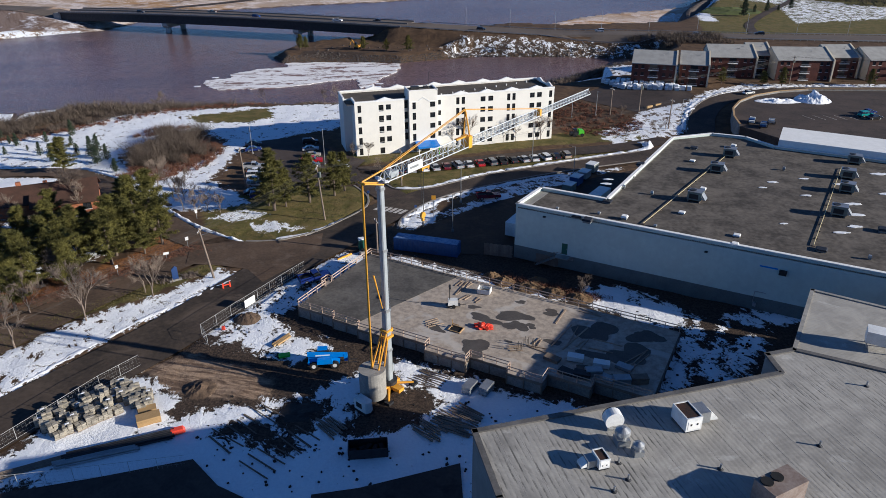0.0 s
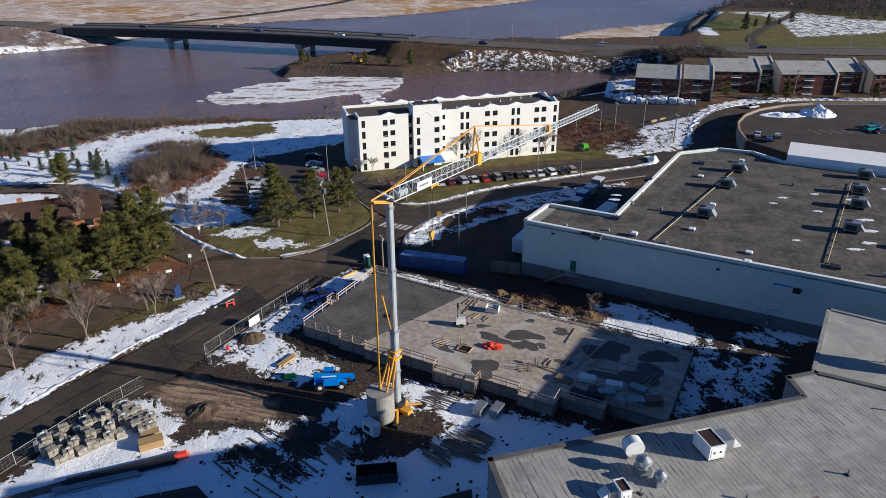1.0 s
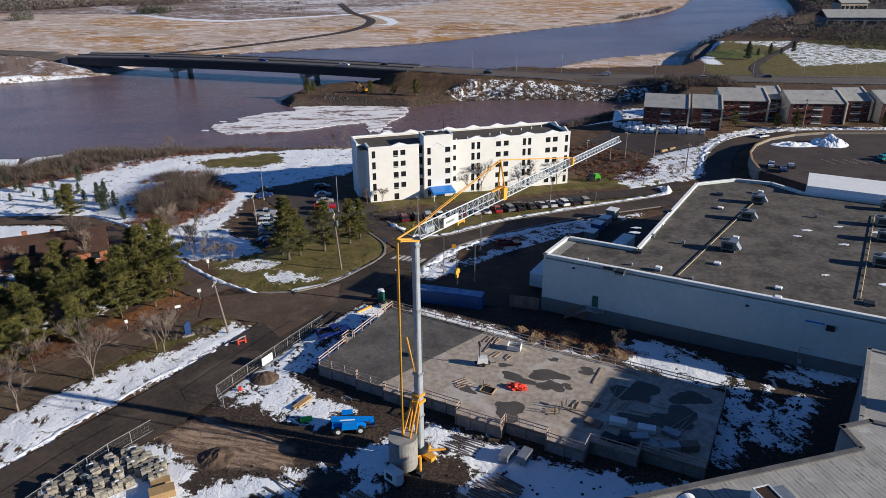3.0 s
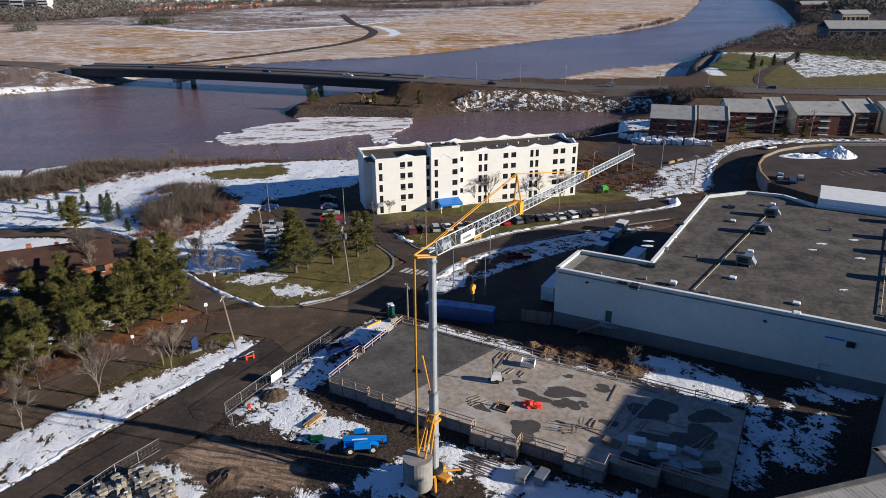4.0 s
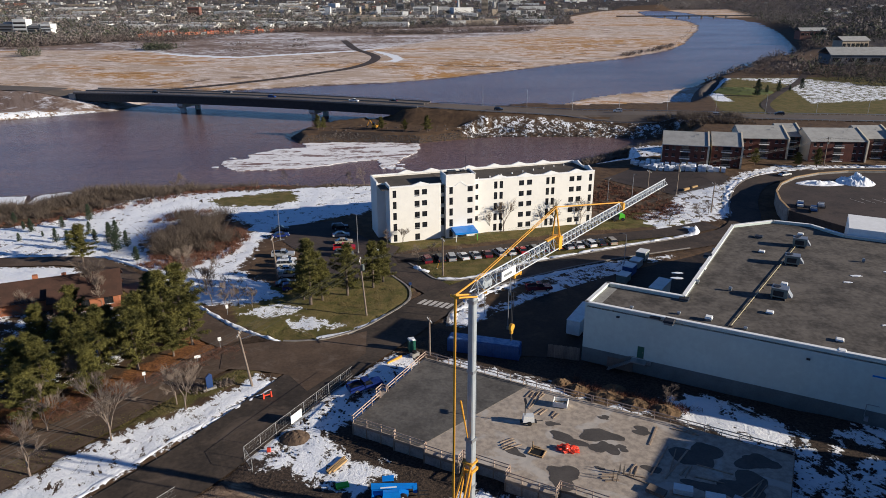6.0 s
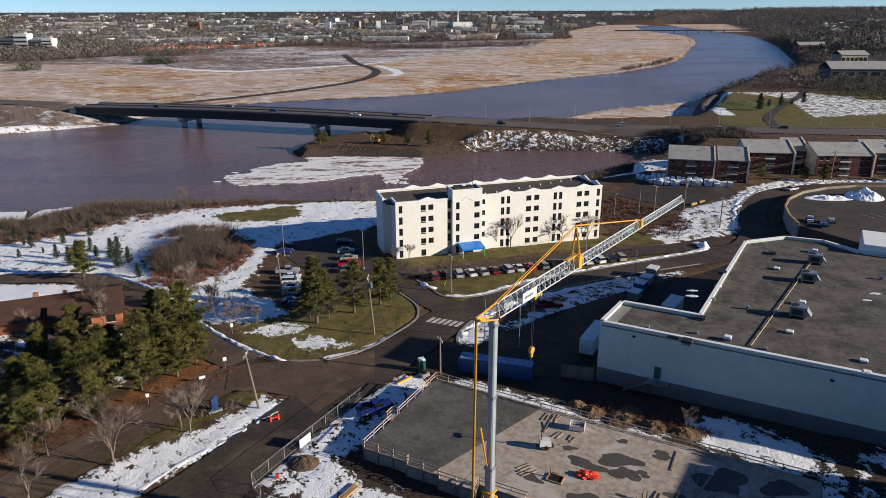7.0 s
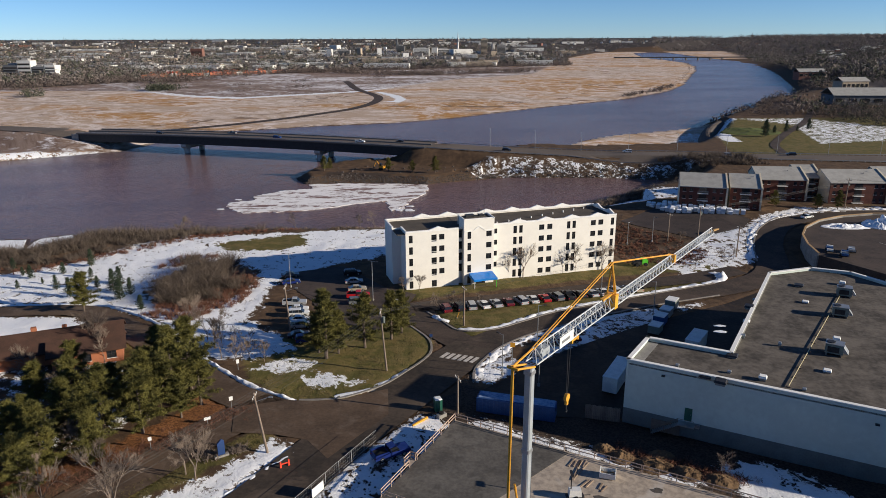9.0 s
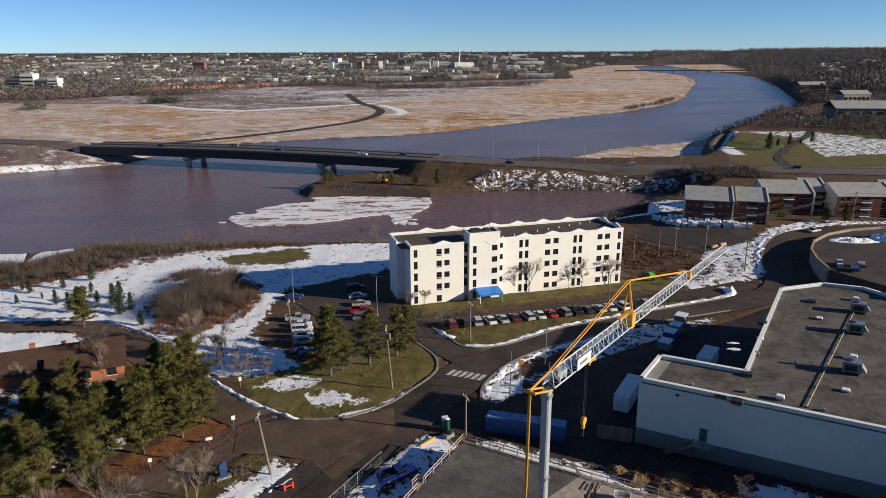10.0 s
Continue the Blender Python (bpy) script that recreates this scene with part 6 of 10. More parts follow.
# blue telescopic handler
def telehandler(x, y, z, turn):
    t = thing("telehandler", x, y, z, turn, "blue rough-terrain telescopic handler parked on the snow", "telehandler")
    part("chassis", Shape().profile([(-2.1, 0.6), (2.1, 0.6), (2.2, 1.0), (1.2, 1.25), (-2.2, 1.25), (-2.3, 0.9)], -0.75, 0.75), BLUE_PAINT, t)
    part("engine_cover", Shape().box(0.1, -0.85, 0.9, 2.2, 0.7, 0.75, taper=0.9), BLUE_PAINT, t)
    cab = part("cab", Shape().profile([(-0.9, 1.2), (0.8, 1.2), (0.7, 1.7), (0.35, 2.35), (-0.8, 2.4)], 0.15, 1.0), GLASS, t)
    part("cab_roof", Shape().box(-0.2, 0.58, 2.4, 1.4, 0.95, 0.1), BLUE_PAINT, cab)
    for px in (-0.85, 0.7):
        part("cab_pillar", Shape().box(px, 0.18, 1.25, 0.08, 0.08, 1.1).box(px, 0.97, 1.25, 0.08, 0.08, 1.1), DARK_METAL, cab)
    boom = part("boom", Shape().add([(-2.3, -0.32, 1.7), (2.9, -0.32, 1.35), (2.9, 0.12, 1.35), (-2.3, 0.12, 1.7), (-2.3, -0.32, 2.3), (2.9, -0.32, 1.85), (2.9, 0.12, 1.85), (-2.3, 0.12, 2.3)],
                                    [(3, 2, 1, 0), (4, 5, 6, 7), (0, 1, 5, 4), (1, 2, 6, 5), (2, 3, 7, 6), (3, 0, 4, 7)]), BLUE_PAINT, t)
    part("label_bar", Shape().box(-0.2, -0.345, 1.75, 2.0, 0.02, 0.18, 0), WHITE_PAINT, boom)
    part("boom_head", Shape().box(3.0, -0.1, 0.7, 0.5, 0.5, 1.1), BLUE_PAINT, boom)
    part("carriage", Shape().box(3.35, -0.1, 0.45, 0.12, 1.3, 0.8), DARK_METAL, boom)
    for sy in (-0.45, 0.25):
        part("fork", Shape().box(3.95, sy, 0.45, 1.2, 0.12, 0.07), DARK_METAL, boom)
    for sx in (-1.45, 1.45):
        for sy in (-0.95, 0.95):
            w = part("wheel", Shape().tube((sx, sy - 0.2, 0.58), (sx, sy + 0.2, 0.58), 0.58, n=20), BLACK, t)
            part("rim", Shape().tube((sx, sy - 0.215, 0.58), (sx, sy + 0.215, 0.58), 0.3, n=14), WHITE_PAINT, w)


telehandler(-18.6, 79.4, 0.05, 8)


def generator_box(x, y, turn):
    t = thing("site_generator", x, y, level(x, y), turn, "white cabinet generator standing on dark mud", "generator")
    part("cabinet", Shape().prism([(-1.1, -0.6), (1.0, -0.6), (1.3, 0), (1.0, 0.6), (-1.1, 0.6)], 0.35, 1.9), WHITE_PAINT, t)
    part("skid", Shape().box(0, 0, 0.0, 2.5, 1.2, 0.35), DARK_METAL, t)
    part("vent_panel", Shape().box(-0.2, -0.62, 0.8, 1.0, 0.04, 0.7), DARK_METAL, t)


generator_box(-11.8, 69.6, -40)


def stone_pallet(x, y, turn, seed, tall, first={}):
    key = (seed % 4, tall)
    if key not in first:
        rng = random.Random(seed)
        t = thing("stone_pallet", 0, 0, 0, 0, "pallet of grey split stone blocks dusted with snow", "stone pallet", "stone pallets")
        part("pallet", Shape().box(0, 0, 0, 1.15, 1.0, 0.14), WOOD_GREY, t)
        k = 0
        for layer in range(tall):
            for ix in range(2):
                for iy in range(3):
                    if layer == tall - 1 and rng.random() < 0.25:
                        continue
                    part("stone_block", STONE_MESHES[k % 4], None, t, at=pose(-0.29 + ix * 0.58 + rng.uniform(-0.04, 0.04), -0.36 + iy * 0.36 + rng.uniform(-0.03, 0.03), 0.14 + layer * 0.25, 0, 0, rng.uniform(-6, 6)))
                    k += 1
        if seed % 4 == 1:
            part("snow_cap", Shape().box(0.05, 0.02, 0.14 + tall * 0.25 - 0.01, 0.5, 0.3, 0.04, taper=0.55), SNOW, t)
        t.matrix_basis = pose(x, y, level(x, y), 0, 0, turn)
        first[key] = t
        return
    copy_thing(first[key], pose(x, y, level(x, y), 0, 0, turn))


STONE_MESHES = []
for _k in range(4):
    _r = random.Random(40 + _k)
    _s = Shape()
    _v = [(sx * 0.285 * _r.uniform(0.85, 1.02), sy * 0.175 * _r.uniform(0.82, 1.02), z * 0.245 * _r.uniform(0.9, 1.0)) for z in (0, 1) for sx, sy in ((-1, -1), (1, -1), (1, 1), (-1, 1))]
    _s.add(_v, [(3, 2, 1, 0), (4, 5, 6, 7), (0, 1, 5, 4), (1, 2, 6, 5), (2, 3, 7, 6), (3, 0, 4, 7)])
    STONE_MESHES.append(_s.mesh("stone_block", STONE))
_r = random.Random(8)
for _i in range(10):
    for _j in range(5):
        if (_i * 7 + _j * 5) % 13 == 0 or (_i > 6 and _j > 2):
            continue
        _x, _y = -53.0 + _i * 0.84 + _j * 1.16, 66.4 + _i * 0.80 - _j * 0.66
        stone_pallet(_x + _r.uniform(-0.18, 0.18), _y + _r.uniform(-0.18, 0.18), 42 + _r.uniform(-16, 16), _i + _j, 3 + (_i * 2 + _j) % 4)
for _i in range(6):
    for _j in range(3):
        if (_i, _j) in ((5, 2), (0, 0)):
            continue
        stone_pallet(-46.0 + _i * 1.12 + _j * 0.5, 74.4 - _i * 0.62 - _j * 1.35, 30 + _r.uniform(-9, 9), _i, 4 + (_i + _j) % 2)


def board_box(x, y, turn, w, l, h):
    t = thing("board_stack", x, y, level(x, y), turn, "tan sheathing board stack on the snow", "board stack")
    n = int(h / 0.14)
    for k in range(n):
        part("sheet", Shape().box(0.02 * (k % 2), 0.02 * (k % 3), k * 0.14, l, w, 0.13), CARDBOARD, t)


board_box(-38.6, 66.9, 28, 1.5, 2.8, 1.0)
board_box(-39.6, 68.8, 28, 1.2, 2.2, 0.7)


def pipe_pile(x, y, turn, n, length, r, mat, label, rows=2):
    t = thing("pipe_pile", x, y, level(x, y), turn, label, "pipes", "stored pipes")
    for row in range(rows):
        for k in range(n - row):
            off = 0.3 * math.sin(k * 2.1 + row)
            part("pipe", Shape().tube((-length / 2 + off, (k + row * 0.5) * r * 2.1, r + row * r * 1.75), (length / 2 + off, (k + row * 0.5) * r * 2.1, r + row * r * 1.75), r, n=8), mat, t)


pipe_pile(-40.0, 61.6, 22, 5, 12, 0.16, DARK_METAL, "long dark steel bars piled on the snow")
pipe_pile(-42.0, 60.0, 20, 4, 9, 0.14, STEEL, "long galvanised tubes lying on the snow")
pipe_pile(-48.5, 58.2, 27, 5, 9, 0.12, WOOD_GREY, "weathered poles lying on the snow", 1)
for _k in range(14):
    _s, _l = (_k // 2 - 3) * 1.35, (_k % 2 - 0.5) * 6.6
    _x, _y = -23.2 + _s * 0.616 + _l * 0.788, 64.2 + _s * 0.788 - _l * 0.616
    lumber(_x, _y, level(_x, _y) + 0.06, -38 + _k % 3, 1, 5.6, "muddy dark timbers laid out on the churned snow", BARK, seed=60 + _k, w=0.2, h=0.08, spread=0.4, loose=4)
for _k, (_x, _y, _a) in enumerate(((-1.0, 68.0, -32), (0.4, 66.6, -25), (-3.2, 66.0, -40), (-15.5, 66.5, -38), (1.5, 69.3, -30))):
    lumber(_x, _y, level(_x, _y) + 0.1, _a, 7, 4.4, "dark timbers and formwork beams scattered on snow", WOOD_GREY, seed=80 + _k, w=0.2, h=0.16, spread=0.36)
lumber(-3.6, 76.6, level(-3.6, 76.6), -27, 9, 5.0, "row of brown form planks beside the foundation", BARK, seed=95, w=0.22, spread=0.4)
lumber(-26.3, 85.2, 0.1, 62, 3, 3.6, "orange-brown planks stacked near the telehandler", CARDBOARD, seed=97, w=0.3, h=0.25, spread=0.3)


def debris_bin(x, y, turn):
    t = thing("waste_skip", x, y, level(x, y), turn, "open dark steel waste skip on the snow", "skip")
    for sy in (-0.95, 0.95):
        part("side", Shape().box(0, sy, 0, 4.6, 0.1, 1.3), DARK_METAL, t)
    for sx in (-2.3, 2.3):
        part("end", Shape().box(sx, 0, 0, 0.1, 1.8, 1.3), DARK_METAL, t)
    part("floor", Shape().box(0, 0, 0.05, 4.5, 1.8, 0.08), BLACK, t)
    for k in range(5):
        part("scrap", Shape().box(-1.6 + k * 0.8, 0.2 * (k % 3 - 1), 0.15, 1.2, 0.5, 0.7, 25 * k), BLACK, t)


debris_bin(-10.3, 62.0, 8)


def dirt_heap(x, y, r, h, mat, label, name="soil_mound", seed=1, kind=""):
    bm = bmesh.new()
    bmesh.ops.create_grid(bm, x_segments=22, y_segments=22, size=1.0)
    for v in bm.verts:
        d = min(1.0, v.co.length)
        z = h * (1 - d) ** 0.8 * (1 + 0.5 * noise.noise(Vector((v.co.x * 3 + seed, v.co.y * 3, seed)))) + 0.25 * h * noise.noise(Vector((v.co.x * 8, v.co.y * 8, seed))) * (1 - d)
        px, py = x + v.co.x * r * (1.2 if seed % 2 else 1), y + v.co.y * r
        v.co = Vector((px, py, level(px, py) - 0.08 + max(z, 0) - (0.25 if d > 0.97 else 0)))
    me = bpy.data.meshes.new(name)
    bm.to_mesh(me)
    bm.free()
    me.materials.append(mat)
    return tagged(new(name, me), label, "heap", kind=kind)


SOIL = worn("brown_soil", (0.13, 0.09, 0.06), (0.075, 0.052, 0.038), 0.95, big=0.8, fine=4, rel=0.8, dist=0.1)
dirt_heap(-33.0, 91.4, 1.9, 1.1, SOIL, "brown dug soil heap with dead grass on snow")
dirt_heap(-34.5, 73.5, 2.4, 0.8, SOIL, "brown soil heap at the site entrance", seed=4)
dirt_heap(-19.6, 68.7, 3.2, 0.3, worn("black_mud", (0.035, 0.03, 0.027), (0.02, 0.018, 0.016), 0.6, big=0.8, fine=4, rel=0.8), "flat black mud patch on the snow", seed=6)
for _k, (_x, _y, _r2) in enumerate(((8, 105.2, 2.2), (12, 103, 2.6), (16, 101, 2.4), (20, 99.4, 2.2), (6, 107.2, 1.8), (13.8, 105.5, 1.8))):
    dirt_heap(_x, _y, _r2, 0.9, worn("rusty_grass", (0.175, 0.112, 0.06), (0.10, 0.066, 0.04), 0.95, big=1.2, fine=5, rel=0.8, dist=0.12) if _k == 0 else bpy.data.materials["rusty_grass"], "hummock of rust-brown dead grass beside the deck", "grass_hummock", seed=10 + _k)


FENCE_STEEL = worn("dull_fence_zinc", (0.50, 0.50, 0.49), (0.40, 0.40, 0.395), 0.6, 0.1, big=0.7, fine=9, rel=0)


def fence_run(pts, label, h=1.9):
    """Temporary mesh fence: a panel and posts for each bay."""
    f = thing("site_fence", *pts[0], 0, 0, label, "fence", "temporary fence")
    ox, oy = pts[0]
    for (ax, ay), (bx, by) in zip(pts, pts[1:]):
        ln = math.hypot(bx - ax, by - ay)
        n = max(1, round(ln / 3.0))
        for k in range(n):
            p, q = Vector((ax + (bx - ax) * k / n - ox, ay + (by - ay) * k / n - oy)), Vector((ax + (bx - ax) * (k + 1) / n - ox, ay + (by - ay) * (k + 1) / n - oy))
            za, zb = level(p.x + ox, p.y + oy), level(q.x + ox, q.y + oy)
            fr = Shape().tube((p.x, p.y, za), (p.x, p.y, za + h), 0.032, n=5).tube((p.x, p.y, za + h), (q.x, q.y, zb + h), 0.022, n=5).tube((p.x, p.y, za + 0.2), (q.x, q.y, zb + 0.2), 0.018, n=5)
            panel = part("fence_panel", fr, FENCE_STEEL, f)
            mesh = Shape()
            for j in range(1, 6):
                m, z0 = p.lerp(q, j / 6), za + (zb - za) * j / 6
                mesh.tube((m.x, m.y, z0 + 0.2), (m.x, m.y, z0 + h), 0.004, n=3, caps=False)
            for j in range(2, 8, 2):
                mesh.tube((p.x, p.y, za + 0.2 + j * h / 8), (q.x, q.y, zb + 0.2 + j * h / 8), 0.004, n=3, caps=False)
            part("wire_mesh", mesh, FENCE_STEEL, panel)


fence_run([(-56, 58), (-48.0, 73.6), (-44.6, 78.6)], "galvanised temporary fence along the muddy street")
fence_run([(-36.8, 84.0), (-38.6, 86.6), (-34.4, 95), (-30.4, 103.2), (-27.6, 108.8)], "galvanised temporary fence between street and site")
fence_run([(-51.5, 55.0), (-40, 57.2), (-31, 59.0)], "temporary fence along the dark neighbouring yard")
sb = thing("notice_board", -33.6, 95.2, level(-33.6, 95.2), 62, "blank white board fixed on the site fence", "sign")
part("board", Shape().box(0, 0, 0.4, 2.3, 0.06, 1.3), WHITE_PAINT, sb)


def toilet(x, y, turn):
    t = thing("portable_toilet", x, y, level(x, y), turn, "dark green portable toilet with a white roof", "portable toilet")
    part("cabin", Shape().box(0, 0, 0.1, 1.15, 1.15, 2.05), DARK_GREEN, t)
    part("roof", Shape().box(0, 0, 2.15, 1.2, 1.2, 0.22, taper=0.8), WHITE_PAINT, t)
    part("door", Shape().box(0, -0.6, 0.2, 0.75, 0.05, 1.85), DARK_GREEN, t)
    part("base", Shape().box(0, 0, 0, 1.3, 1.3, 0.1), BLACK, t)


toilet(-18.6, 118.4, 20)
yb = thing("yellow_beam", -21.3, 114.6, level(-21.3, 114.6), 50, "yellow steel beam lying on the snow", "beam")
part("beam", Shape().box(0, 0, 0.0, 3.4, 0.3, 0.3), CRANE_YELLOW, yb)
cr = thing("concrete_block", -18.0, 116.4, level(-18, 116.4), 40, "pale concrete planter block beside the toilet", "block")
part("block", Shape().box(0, 0, 0, 1.5, 0.9, 0.6), CONCRETE, cr)
part("drum", Shape().tube((0, 0, 0.6), (0, 0, 0.9), 0.4, n=14), BLACK, cr)
yp = thing("traffic_barrier", -39.6, 101.9, level(-39.6, 101.9), 35, "pair of orange-red road barrier posts", "barrier")
for _dx in (-0.6, 0.6):
    part("post", Shape().box(_dx, 0, 0, 0.25, 0.25, 1.0, taper=0.7), RED_PLASTIC, yp)
part("bar", Shape().box(0, 0, 0.45, 1.2, 0.06, 0.18), RED_PLASTIC, yp)
gs = thing("green_sled", -24.8, 81.3, 0.05, 20, "bright green plastic tub on the snow", "tub")
part("tub", Shape().box(0, 0, 0, 1.5, 0.8, 0.35, taper=1.1), GREEN_PAINT, gs)
rd = thing("red_canister", -35.8, 88.2, 0.05, 0, "small red fuel can on the snow", "canister")
part("can", Shape().box(0, 0, 0, 0.5, 0.35, 0.6, taper=0.85), RED_PLASTIC, rd)
part("spout", Shape().tube((0.1, 0, 0.6), (0.25, 0, 0.75), 0.05), BLACK, rd)
rr = thing("red_tarp", -34.3, 65.0, 0.05, 25, "small red tarpaulin over pipe ends", "tarpaulin")
part("cover", Shape().box(0, 0, 0, 1.9, 1.0, 0.5, taper=0.75), RED_PLASTIC, rr)


def blue_container(x, y, turn, ln):
    t = thing("shipping_container", x, y, level(x, y), turn, "long blue corrugated container with snow on its roof", "container", "blue containers")
    part("body", Shape().box(0, 0, 0.15, ln, 2.44, 2.45), TARP_BLUE, t)
    for k in range(int(ln / 0.6)):
        part("rib", Shape().box(-ln / 2 + 0.3 + k * 0.6, -1.25, 0.3, 0.25, 0.06, 2.1), TARP_BLUE, t)
    part("roof_snow", Shape().box(0, 0.1, 2.6, ln - 0.3, 2.1, 0.1, taper=0.97), worn("thin_roof_snow", (0.35, 0.42, 0.55), (0.12, 0.2, 0.36), 0.7, big=0.5, fine=2), t)


blue_container(-6.0, 117.6, -15, 12.6)



# timber fence, trailers and odds beside the store
wf = thing("board_fence", 4.9, 116.4, level(4.9, 116.4), -14, "tall weathered board fence beside the store", "fence")
for _k in range(20):
    part("board", Shape().box(_k * 0.27, 0, 0, 0.25, 0.05, 2.4 + 0.05 * (_k % 3)), WOOD_GREY, wf)
part("rail", Shape().box(2.6, 0.08, 0.6, 5.4, 0.08, 0.12).box(2.6, 0.08, 1.9, 5.4, 0.08, 0.12), WOOD_GREY, wf)


def shed(x, y, turn, l, w, h, mat, label):
    t = thing("storage_trailer", x, y, level(x, y), turn, label, "trailer")
    part("body", Shape().box(0, 0, 0.5, l, w, h), mat, t)
    part("roof", Shape().box(0, 0, h + 0.5, l + 0.1, w + 0.1, 0.1), WHITE_PAINT, t)
    for sx in (-0.32, 0.32):
        for sy in (-1, 1):
            part("wheel", Shape().tube((sx * l, sy * (w / 2 - 0.3) - 0.12, 0.45), (sx * l, sy * (w / 2 - 0.3) + 0.12, 0.45), 0.45, n=14), BLACK, t)
    part("door", Shape().box(l / 2 + 0.02, 0, 0.7, 0.04, w * 0.8, h * 0.8), STEEL, t)


shed(12.4, 128.5, 62, 9, 2.5, 2.7, WHITE_PAINT, "white storage trailer parked behind the store")
shed(31.0, 143.5, 57, 6.5, 2.6, 2.8, WHITE_PAINT, "white delivery trailer at the loading dock")
for _k, (_x, _y) in enumerate(((25.7, 152.6), (28.1, 157.6), (30.8, 162.6), (33.6, 168.0))):
    shed(_x, _y, 57, 3.0, 2.3, 1.6 + 0.3 * (_k % 2), (UNIT_GREEN, TARP_BLUE, STEEL, UNIT_GREEN)[_k], "grey-green waste bin trailer in the shaded yard")


# clods of dark mud lying about on the snow of the site
_r = random.Random(123)
_spots = [(_r.uniform(-32, 26), _r.uniform(55, 72)) for _k in range(260)] + [(_r.uniform(26, 44), _r.uniform(76, 92)) for _k in range(260)] + [(-34 + 16 * t + _r.gauss(0, 3), 87 + 22 * t + _r.gauss(0, 3)) for t in (_r.random() for _k in range(200))]
rocks("mud_clods", [(x, y) for x, y in _spots if outline_distance([(-32, 66), (-38, 90), (-16, 116), (-15, 88), (2, 72), (24, 68), (30, 92), (46, 92), (40, 76), (22, 62), (2, 55), (-30, 56)], np.array([x]), np.array([y]))[0] > 0], "dark clods of churned mud on the site snow", (0.08, 0.3), 41, bpy.data.materials["black_mud"])


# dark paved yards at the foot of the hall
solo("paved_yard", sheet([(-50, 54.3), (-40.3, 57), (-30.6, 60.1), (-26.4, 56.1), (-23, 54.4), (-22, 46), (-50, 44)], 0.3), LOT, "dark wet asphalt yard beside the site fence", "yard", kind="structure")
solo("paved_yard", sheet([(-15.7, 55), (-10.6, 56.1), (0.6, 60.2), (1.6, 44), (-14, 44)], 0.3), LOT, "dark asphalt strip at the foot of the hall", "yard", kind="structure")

# ---- vehicles ----
CAR_PAINTS = {n: paint("car_" + n, c, 0.25, 0.1, 0.12) for n, c in (("white", (0.75, 0.75, 0.74)), ("silver", (0.42, 0.43, 0.45)), ("grey", (0.15, 0.16, 0.17)), ("black", (0.02, 0.02, 0.024)), ("red", (0.45, 0.015, 0.02)),
              ("maroon", (0.14, 0.015, 0.025)), ("blue", (0.02, 0.05, 0.22)), ("beige", (0.42, 0.36, 0.27)), ("teal", (0.03, 0.30, 0.28)), ("darkblue", (0.015, 0.03, 0.16)))}
LAMP_RED, _nt, _b = shader("tail_lamp", 0.2)
_b.inputs["Base Color"].default_value = (0.4, 0.01, 0.01, 1)
LAMP_CLEAR, _nt, _b = shader("head_lamp", 0.1)
_b.inputs["Base Color"].default_value = (0.7, 0.7, 0.7, 1)
CAR_MASTERS = {}


